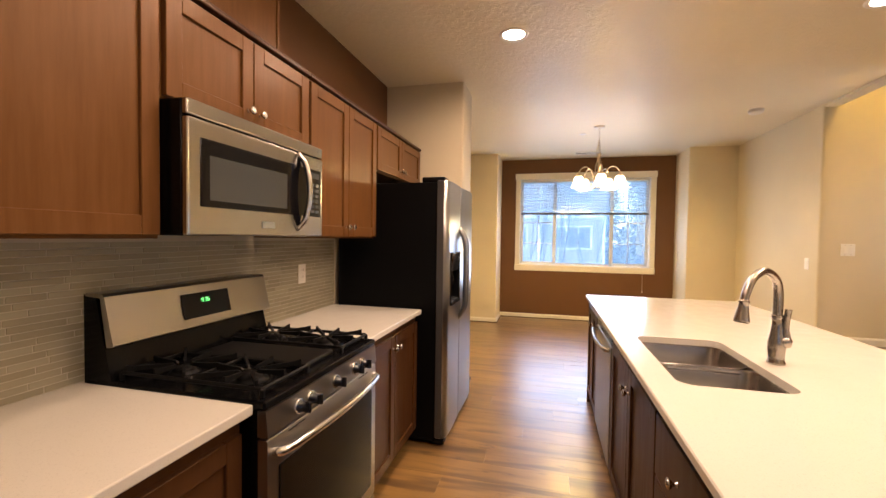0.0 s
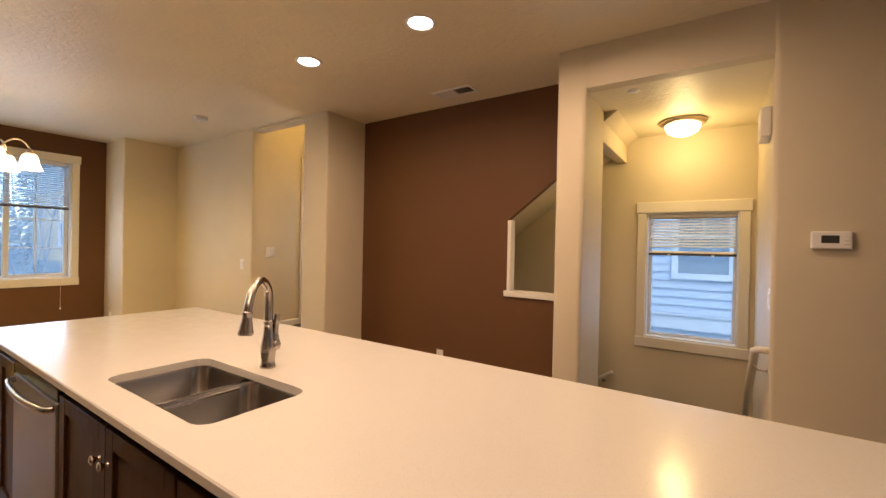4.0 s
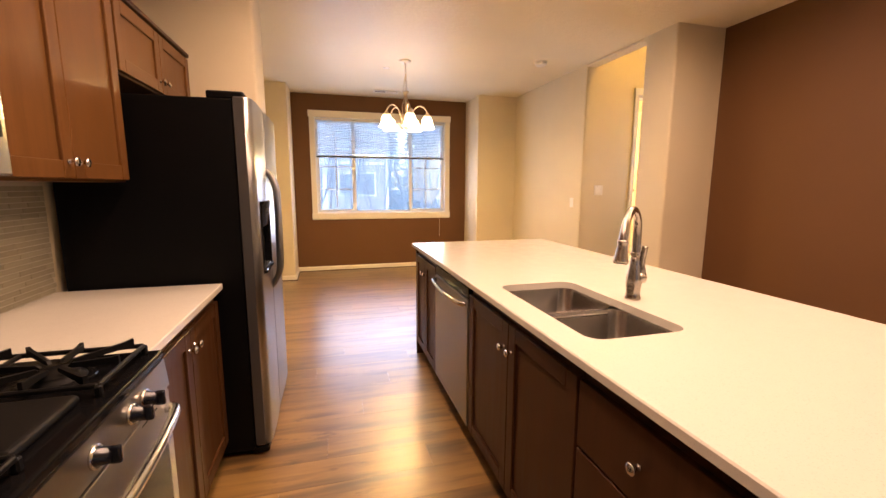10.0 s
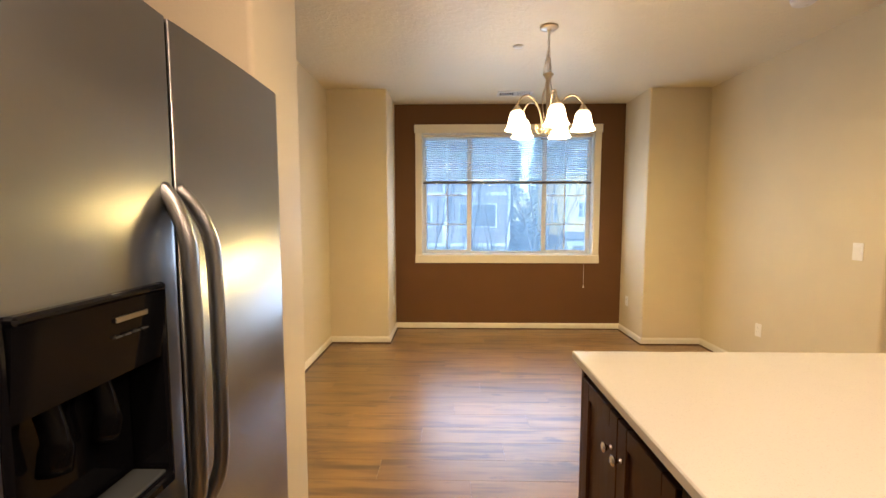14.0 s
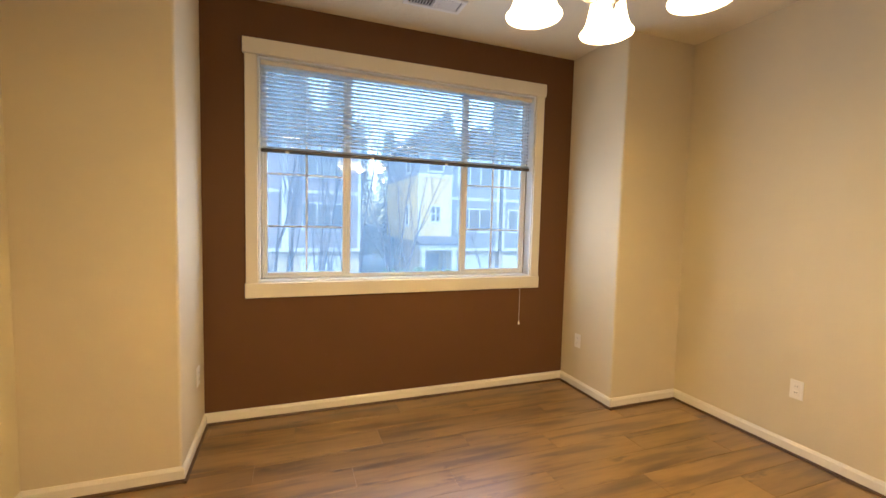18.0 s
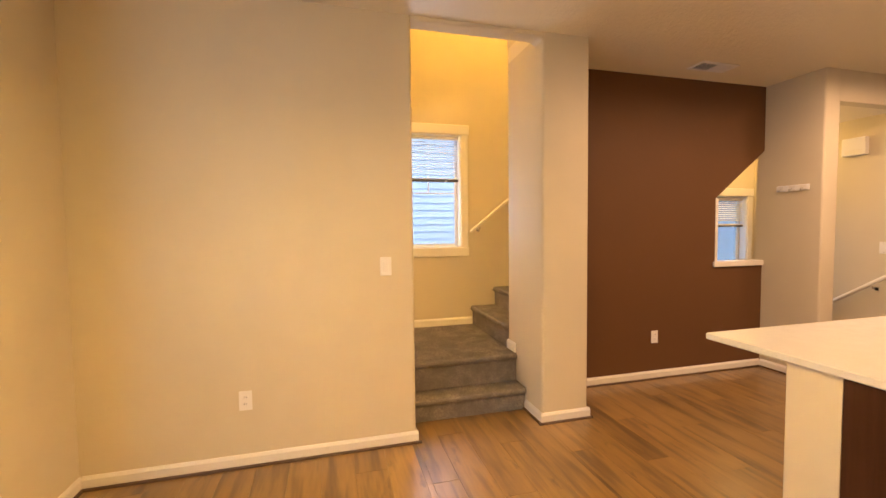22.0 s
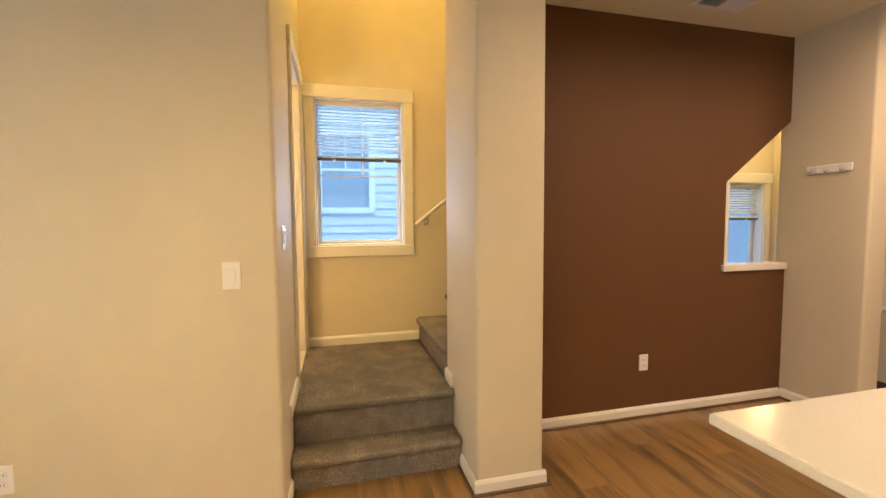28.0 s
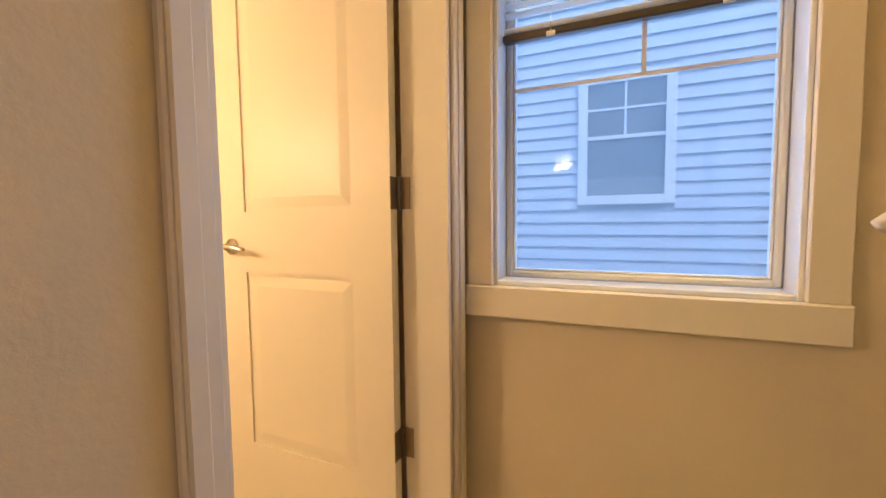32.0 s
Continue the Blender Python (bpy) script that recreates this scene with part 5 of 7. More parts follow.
    for g0, g1 in ((1.262, 1.492), (1.738, 1.968)):
        gm = (g0 + g1) / 2
        bm = bmesh.new()
        zt = 0.952
        for yy in (g0, g1):
            box((-1.225, yy - 0.005, zt - 0.012), (-0.705, yy + 0.005, zt), 0.003, 1, bm)
        for xx in (-1.225, -0.97, -0.705):
            box((xx - 0.005, g0, zt - 0.012), (xx + 0.005, g1, zt), 0.003, 1, bm)
        for bx in (-1.10, -0.84):
            for ang in range(0, 360, 45):
                c, s = math.cos(radians(ang)), math.sin(radians(ang))
                q = min(0.128 / max(abs(c), 0.01), 0.113 / max(abs(s), 0.01))
                prof = [(q, zt - 0.008), (q, zt + 0.017), (q * 0.86, zt + 0.013), (0.034, zt + 0.008), (0.026, zt + 0.001), (0.034, zt - 0.003), (q * 0.8, zt - 0.003)]
                sides = [[bm.verts.new((bx + r * c - w * s, gm + r * s + w * c, z)) for r, z in prof] for w in (-0.0042, 0.0042)]
                bm.faces.new(sides[0])
                bm.faces.new(sides[1][::-1])
                for m in range(len(prof)):
                    bm.faces.new((sides[0][m], sides[1][m], sides[1][(m + 1) % len(prof)], sides[0][(m + 1) % len(prof)]))
        for xx in (-1.225, -0.705):
            for yy in (g0, g1):
                box((xx - 0.007, yy - 0.007, 0.9215), (xx + 0.007, yy + 0.007, zt - 0.005), 0.003, 1, bm)
        bmesh.ops.recalc_face_normals(bm, faces=bm.faces)
        part("grate", bm, iron, t, "cast iron grate")
    t.location.x -= 0.012
    part("griddle", box((-1.20, 1.515, 0.9215), (-0.725, 1.715, 0.944), 0.010, 3), iron, t, "flat black centre griddle")


gas_range()


def refrigerator():
    f = Face('x', -0.628, 1)
    y0, y1, ym = 2.864, 3.776, 3.266
    t = thing("refrigerator", (-1.0, 3.32, 0), "stainless side-by-side refrigerator with black sides", "refrigerator")
    part("cabinet", box((WEST + 0.03, y0 + 0.004, 0.03), (-0.632, y1 - 0.004, 1.752), 0.004), black_side, t, "textured black case")
    part("door_gasket", box((-0.630, ym - 0.004, 0.06), (-0.560, ym + 0.004, 1.755)), black_side, t, "dark seal between the doors")
    part("base_grille", box((-0.66, y0 + 0.01, 0.012), (-0.60, y1 - 0.01, 0.085), 0.004), enamel, t, "black base grille")
    for yy in (y0 + 0.05, y1 - 0.05):
        part("roller_foot", rod((-0.62, yy - 0.012, 0.016), (-0.62, yy + 0.012, 0.016), 0.016, 12), enamel, t)

    def fridge_door(a, b, name, hole=None):
        bm = bmesh.new()
        n = 10
        rows = []
        us = sorted({a, a + 0.004, a + 0.012, a + 0.024, a + 0.038, a + 0.055, b - 0.055, b - 0.038, b - 0.024, b - 0.012, b - 0.004, b, *([hole[0], hole[1]] if hole else []), *[a + (b - a) * k / n for k in range(1, n)]})
        zs = [0.055, 1.762] if not hole else [0.055, hole[2], hole[3], 1.762]

        def out(u):
            s = (u - a) / (b - a)
            outer, inner = (u - a, b - u) if a < 3.0 else (b - u, u - a)
            lip = 1.0
            if outer < 0.055:
                lip = math.sqrt(max(0.0, 1 - (1 - outer / 0.055) ** 2))
            if inner < 0.003:
                lip = 0.95
            return 0.036 + 0.036 * lip + 0.006 * math.sin(math.pi * s)
        grid = [[bm.verts.new(f.p(u, out(u), z)) for u in us] for z in zs]
        for j in range(len(zs) - 1):
            for i in range(len(us) - 1):
                if hole and hole[0] - 1e-6 <= us[i] and us[i + 1] <= hole[1] + 1e-6 and zs[j] >= hole[2] - 1e-6 and zs[j + 1] <= hole[3] + 1e-6:
                    continue
                q = bm.faces.new((grid[j][i], grid[j][i + 1], grid[j + 1][i + 1], grid[j + 1][i]))
                q.smooth = True
        back = [[bm.verts.new(f.p(u, 0.004, z)) for u in (a, b)] for z in (zs[0], zs[-1])]
        bm.faces.new((back[0][0], back[1][0], back[1][1], back[0][1]))
        bm.faces.new([back[0][0], back[0][1]] + grid[0][::-1])
        bm.faces.new([back[1][1], back[1][0]] + grid[-1])
        bm.faces.new([back[1][0], back[0][0]] + [r[0] for r in grid])
        bm.faces.new([back[0][1], back[1][1]] + [r[-1] for r in grid[::-1]])
        bmesh.ops.recalc_face_normals(bm, faces=bm.faces)
        return part(name, bm, steel_v, t, "brushed stainless door")

    part("door_flank", box((-0.628, y0 - 0.003, 0.058), (-0.584, y0 + 0.001, 1.758), 0.001), dark_flank, t, "dark grey flank behind the door skin")
    for yy, s in ((y0, 1), (y1, -1)):
        bm = box((-0.640, min(yy, yy + s * 0.075), 0.012), (-0.566, max(yy, yy + s * 0.075), 0.052), 0.010, 2)
        box((-0.640, min(yy - s * 0.002, yy + s * 0.004), 0.048), (-0.632, max(yy - s * 0.002, yy + s * 0.004), 0.085), 0.001, 1, bm)
        part("foot_bracket", bm, enamel, t, "black plastic foot cover")
    hole = (2.938, 3.214, 0.930, 1.290)
    left = fridge_door(y0, ym - 0.004, "freezer_door", hole)
    right = fridge_door(ym + 0.004, y1, "fresh_food_door")
    # dispenser
    h0, h1, z0, z1 = hole
    disp = part("dispenser", f.box((h0, h1), (0.010, 0.014), (z0, z1)), black_gloss, left, "glossy black ice and water dispenser")
    for uu, dd, zz in (((h0, h0 + 0.012), (0.014, 0.082), (z0, z1)), ((h1 - 0.012, h1), (0.014, 0.084), (z0, z1)), ((h0 + 0.012, h1 - 0.012), (0.014, 0.092), (z0, z0 + 0.020)), ((h0 + 0.012, h1 - 0.012), (0.014, 0.092), (z1 - 0.012, z1))):
        part("dispenser_rim", f.box(uu, dd, zz, 0.004), black_gloss, left)
    pan = bmesh.new()
    vs = [pan.verts.new(f.p(u, d, z)) for u, d, z in ((h0 + 0.012, 0.088, z1 - 0.012), (h1 - 0.012, 0.090, z1 - 0.012), (h1 - 0.012, 0.078, z1 - 0.130), (h0 + 0.012, 0.076, z1 - 0.130))]
    ws = [pan.verts.new(v.co - Vector((0.03, 0, 0))) for v in vs]
    pan.faces.new(vs), pan.faces.new(ws[::-1])
    for k in range(4):
        pan.faces.new((vs[k], ws[k], ws[(k + 1) % 4], vs[(k + 1) % 4]))
    bmesh.ops.recalc_face_normals(pan, faces=pan.faces)
    part("dispenser_panel", pan, black_gloss, left)
    for k in range(4):
        part("dispenser_mark", f.box((h0 + 0.155 + 0.018 * k, h0 + 0.167 + 0.018 * k), (0.080, 0.0885), (z1 - 0.068, z1 - 0.065)), screen_grey, left)
    for uu in (h0 + 0.095, h1 - 0.095):
        part("dispenser_paddle", tube(arc([f.p(uu, 0.030, z1 - 0.13), f.p(uu, 0.046, z1 - 0.19), f.p(uu, 0.040, z1 - 0.24)], 4), [0.016] * 5 + [0.020] * 4, 10, flat=0.5), enamel, left, "", True)
    part("drip_tray", f.box((h0 + 0.02, h1 - 0.02), (0.02, 0.080), (z0 + 0.019, z0 + 0.026), 0.002), screen_grey, left)
    for door, s in ((left, -1), (right, 1)):
        pts = arc([f.p(ym + s * 0.022, 0.064, 0.795), f.p(ym + s * 0.029, 0.094, 0.835), f.p(ym + s * 0.036, 0.116, 0.90), f.p(ym + s * 0.038, 0.120, 1.02), f.p(ym + s * 0.038, 0.121, 1.14), f.p(ym + s * 0.038, 0.120, 1.26), f.p(ym + s * 0.036, 0.116, 1.355), f.p(ym + s * 0.029, 0.094, 1.418), f.p(ym + s * 0.022, 0.064, 1.456)], 5)
        part("handle", tube(pts, 0.0145, 12, flat=1.25), steel_v, door, "bowed brushed steel handle", True)
    for yy in (y0 + 0.06, y1 - 0.06):
        part("hinge_cover", box((-0.74, yy - 0.045, 1.752), (-0.585, yy + 0.045, 1.788), 0.008, 2), enamel, t, "black hinge cover")
    part("badge", f.box((h0 + 0.155, h0 + 0.220), (0.084, 0.0905), (z1 - 0.045, z1 - 0.036), 0.001), steel_h, left)


refrigerator()


# ---- island ----
IF = Face('x', 0.448, -1)
ISL = dict(x0=0.404, x1=1.560, y0=0.0, y1=3.987)


def rounded_rect(x0, x1, y0, y1, r, n=6):
    out = []
    for cx, cy, a0 in ((x1 - r, y1 - r, 0), (x0 + r, y1 - r, 90), (x0 + r, y0 + r, 180), (x1 - r, y0 + r, 270)):
        out.append([(cx + r * math.cos(radians(a0 + 90 * k / n)), cy + r * math.sin(radians(a0 + 90 * k / n))) for k in range(n + 1)])
    return out


SINK = (0.512, 0.878, 1.762, 2.474)


def island_top():
    t = thing("island_countertop", (1.0, 2.0, 0.884), "white quartz island countertop with an undermount sink cut-out", "countertop")
    corners = rounded_rect(SINK[0], SINK[1], SINK[2], SINK[3], 0.055)
    outer = [(ISL['x1'], ISL['y1']), (ISL['x0'], ISL['y1']), (ISL['x0'], ISL['y0']), (ISL['x1'], ISL['y0'])]
    bm = bmesh.new()
    top, low = {}, {}
    e = 0.004
    for z, store, inset in ((0.914, top, e), (0.884, low, e)):
        store['o'] = [bm.verts.new((x - math.copysign(inset, x - 1), y - math.copysign(inset, y - 2), z)) for x, y in outer]
        store['h'] = [[bm.verts.new((x, y, z)) for x, y in c] for c in corners]
        for k in range(4):
            c, o = store['h'][k], store['o'][k]
            for p, q in zip(c, c[1:]):
                bm.faces.new((o, p, q))
            nx = (k + 1) % 4
            bm.faces.new((o, c[-1], store['h'][nx][0], store['o'][nx]))
    mid = [[bm.verts.new((x, y, z)) for x, y in outer] for z in (0.910, 0.888)]
    for k in range(4):
        m = (k + 1) % 4
        bm.faces.new((top['o'][k], top['o'][m], mid[0][m], mid[0][k]))
        bm.faces.new((mid[0][k], mid[0][m], mid[1][m], mid[1][k]))
        bm.faces.new((mid[1][k], mid[1][m], low['o'][m], low['o'][k]))
    loop_t, loop_l = sum(top['h'], []), sum(low['h'], [])
    for k in range(len(loop_t)):
        m = (k + 1) % len(loop_t)
        bm.faces.new((loop_t[k], loop_l[k], loop_l[m], loop_t[m]))
    bmesh.ops.recalc_face_normals(bm, faces=bm.faces)
    part("slab", bm, quartz_mat, t)


island_top()


def sink():
    t = thing("kitchen_sink", (0.695, 2.118, 0.70), "double-bowl stainless undermount sink in the island", "sink")
    x0, x1, y0, y1 = SINK
    split = 2.118
    # rim under the stone with two bowls
    for a, b in ((y0 - 0.006, split - 0.012), (split + 0.012, y1 + 0.006)):
        bm = bmesh.new()
        rings = []
        for ins, z, r in ((0.0, 0.8835, 0.060), (0.004, 0.872, 0.060), (0.012, 0.740, 0.065), (0.045, 0.706, 0.075), (0.10, 0.700, 0.055)):
            pts = sum(rounded_rect(x0 - 0.006 + ins, x1 + 0.006 - ins, a + ins, b - ins, r, 6), [])
            rings.append([bm.verts.new((px, py, z)) for px, py in pts])
        for p, q in zip(rings, rings[1:]):
            for k in range(len(p)):
                bm.faces.new((p[k], p[(k + 1) % len(p)], q[(k + 1) % len(p)], q[k]))
        bm.faces.new(rings[-1])
        bowl = part("bowl", bm, steel_sink, t, "", True)
        part("drain", lathe([(0.0, 0.0), (0.042, 0.0), (0.044, 0.003), (0.034, 0.004), (0.030, 0.001), (0.0, 0.001)], ((x0 + x1) / 2 + 0.02, (a + b) / 2, 0.7005), 'z', 20), chrome, bowl, "", True)
    part("divider", box((x0 - 0.012, split - 0.017, 0.858), (x1 + 0.012, split + 0.017, 0.878), 0.008, 3), chrome, t)


sink()


def faucet():
    x, y, z = 0.958, 2.130, 0.914
    t = thing("faucet", (x, y, z), "brushed nickel pull-down gooseneck faucet on the island", "faucet")
    part("base", lathe([(0.0, 0.0), (0.031, 0.0), (0.031, 0.008), (0.028, 0.012), (0.027, 0.030), (0.030, 0.060), (0.030, 0.085), (0.024, 0.115), (0.019, 0.150), (0.018, 0.185), (0.0, 0.186)], (x, y, z), 'z', 24), faucet_steel, t, "swelling round body", True)
    q = lambda r, h: (x - 0.80 * r, y - 0.60 * r, z + h)
    pts = arc([(x, y, z + 0.18), (x, y, z + 0.28), q(0.022, 0.334), q(0.086, 0.366), q(0.158, 0.344), q(0.198, 0.288), q(0.209, 0.258)], 7)
    part("spout", tube(pts, [0.0170 - 0.003 * k / len(pts) for k in range(len(pts))], 16), faucet_steel, t, "", True)
    part("spout_collar", lathe([(0.019, 0.176), (0.0205, 0.180), (0.0205, 0.190), (0.018, 0.194)], (x, y, z), 'z', 20), faucet_steel, t, "", True)
    a, b = Vector(q(0.208, 0.262)), Vector(q(0.222, 0.180))
    part("spray_head", tube([a, a.lerp(b, 0.06), a.lerp(b, 0.14), a.lerp(b, 0.18), a.lerp(b, 0.42), a.lerp(b, 0.70), a.lerp(b, 0.92), b], [0.0155, 0.0185, 0.0185, 0.0155, 0.0185, 0.0225, 0.0265, 0.0260], 20), faucet_steel, t, "flared bell-shaped spray head", True)
    part("spray_face", rod(b, b + (b - a).normalized() * 0.003, 0.022, 16), enamel, t)
    w = Vector((0.88, -0.475, 0))
    hub = lambda r, h: Vector((x, y, z + h)) + w * r
    h = part("handle_hub", tube([hub(0.012, 0.086), hub(0.024, 0.089), hub(0.034, 0.091), hub(0.044, 0.092), hub(0.048, 0.092)], [0.019, 0.0235, 0.0235, 0.018, 0.006], 16), faucet_steel, t, "", True)
    part("lever", tube(arc([hub(0.031, 0.098), hub(0.027, 0.135), hub(0.029, 0.180), hub(0.033, 0.218)], 5), [0.013] * 5 + [0.0105] * 6 + [0.0115] * 4 + [0.0125], 12), faucet_steel, h, "upright lever", True)


faucet()


def island_unit(y0, y1, kind, label):
    t = thing("island_cabinet", (0.75, (y0 + y1) / 2, 0), label, "cabinet", "island cabinets")
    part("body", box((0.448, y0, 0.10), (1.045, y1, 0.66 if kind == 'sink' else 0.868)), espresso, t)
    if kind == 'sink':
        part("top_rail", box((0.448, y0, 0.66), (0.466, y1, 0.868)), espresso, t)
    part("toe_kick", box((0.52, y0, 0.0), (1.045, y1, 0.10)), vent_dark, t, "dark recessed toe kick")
    # Near-black strip stands for the shadow gap below the countertop.
    part("shadow_strip", box((0.470, y0, 0.868), (1.045, y1, 0.884)) if kind != 'sink' else box((0.470, y0, 0.868), (0.485, y1, 0.884)), vent_dark, t)
    m = (y0 + y1) / 2
    g = 0.004
    if kind == 'drawers':
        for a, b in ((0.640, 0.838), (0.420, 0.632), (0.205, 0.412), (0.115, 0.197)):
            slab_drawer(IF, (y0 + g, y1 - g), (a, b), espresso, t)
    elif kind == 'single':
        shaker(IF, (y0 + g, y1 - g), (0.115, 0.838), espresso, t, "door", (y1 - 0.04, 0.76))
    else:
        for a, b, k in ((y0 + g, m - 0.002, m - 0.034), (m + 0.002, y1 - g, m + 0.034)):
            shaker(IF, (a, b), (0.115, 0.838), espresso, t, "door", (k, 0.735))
    return t


island_unit(3.322, 3.935, 'doors', "dark-stained island cabinet with two narrow doors")
island_unit(1.700, 2.640, 'sink', "dark-stained island sink cabinet with two doors")
island_unit(1.205, 1.696, 'drawers', "dark-stained island cabinet with a stack of drawers")
island_unit(0.720, 1.201, 'single', "dark-stained island cabinet with one door")
island_unit(0.045, 0.716, 'doors', "dark-stained island cabinet with two doors")


def dishwasher():
    y0, y1 = 2.650, 3.312
    t = thing("dishwasher", (0.75, 2.98, 0), "stainless dishwasher with a curved handle in the island", "dishwasher")
    part("tub", box((0.470, y0, 0.10), (1.045, y1, 0.868), 0.003), enamel, t, "black case")
    part("toe_panel", box((0.52, y0, 0.012), (0.545, y1, 0.10)), enamel, t)
    d = part("door", box((0.424, y0 + 0.004, 0.118), (0.470, y1 - 0.004, 0.800), 0.006, 2), steel_v, t, "brushed steel door")
    part("control_strip", box((0.428, y0 + 0.004, 0.803), (0.470, y1 - 0.004, 0.862), 0.005, 2), enamel, t, "black control strip")
    part("handle", tube(arc([(0.428, y0 + 0.035, 0.775), (0.396, y0 + 0.075, 0.772), (0.380, (y0 + y1) / 2, 0.768), (0.396, y1 - 0.075, 0.772), (0.428, y1 - 0.035, 0.775)], 7), 0.0125, 12, flat=1.25), steel_h, d, "curved steel bar handle", True)


dishwasher()
_t = thing("island_end_panel", (0.74, 3.945, 0), "dark-stained wooden end panel of the island", "panel")
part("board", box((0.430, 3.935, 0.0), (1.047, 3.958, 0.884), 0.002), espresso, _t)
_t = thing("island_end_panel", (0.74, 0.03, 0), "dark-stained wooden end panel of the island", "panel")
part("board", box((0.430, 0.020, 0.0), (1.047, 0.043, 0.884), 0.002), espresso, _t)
structure("wall_island", round_upright(box((1.048, 0.02, 0), (1.235, 3.958, 0.8838)), [(1.235, 3.958), (1.235, 0.02)], 0.01), wall_paint, "cream half wall behind the island cabinets", "wall", 'auto')
baseboard((1.235, 0.02), (1.235, 3.95), (1, 0))
for yy in (3.6, 2.0, 0.4):
    _t = thing("counter_bracket", (1.3, yy, 0.86), "black metal bracket under the counter overhang", "bracket", "counter brackets")
    part("arm", box((1.237, yy - 0.02, 0.874), (1.48, yy + 0.02, 0.8835), 0.002), enamel, _t)
    part("leg", box((1.236, yy - 0.02, 0.70), (1.245, yy + 0.02, 0.874), 0.002), enamel, _t)


# ---- ceiling fixtures ----
CANS = ((-0.118, 1.105), (-0.140, 2.095), (-0.170, 3.060), (0.758, 2.105), (1.900, 1.132), (1.886, 2.092), (1.872, 3.095))


def can_light():
    t = thing("recessed_light", (CANS[0][0], CANS[0][1], H), "lit recessed ceiling light with a white trim ring", "recessed light", "recessed ceiling lights")
    x, y = CANS[0]
    part("trim_ring", lathe([(0.072, -0.002), (0.078, -0.007), (0.094, -0.006), (0.098, -0.001), (0.098, 0.0), (0.072, 0.0)], (x, y, H), 'z', 32), plastic_white, t, "", True)
    part("lens", lathe([(0.0, -0.004), (0.050, -0.0035), (0.072, -0.002), (0.072, -0.0005), (0.0, -0.0005)], (x, y, H), 'z', 32), can_glow, t, "glowing warm lens", True)
    for cx, cy in CANS[1:]:
        copy_thing(t, pose(cx, cy, H))


can_light()
for cx, cy in CANS:
    lamp("can_light_source", 'AREA', CAN_POWER, pose(cx, cy, H - 0.010), size=0.28, spread=170)

CH = (0.655, 5.572)


def chain(a, b, wire=0.0019, link=0.034, wide=0.0085):
    """Oval links hung from a to b, each turned against the last."""
    a, b = Vector(a), Vector(b)
    way = (b - a).normalized()
    side = way.orthogonal().normalized()
    n = max(2, round((b - a).length / (link * 0.80)))
    bm = bmesh.new()
    for k in range(n):
        c = a + (b - a) * ((k + 0.5) / n)
        w = side if k % 2 else way.cross(side)
        tube([c + w * wide * math.cos(q) + way * link * 0.5 * math.sin(q) for q in [2 * math.pi * m / 12 for m in range(13)]], wire, 6, bm)
    return bm


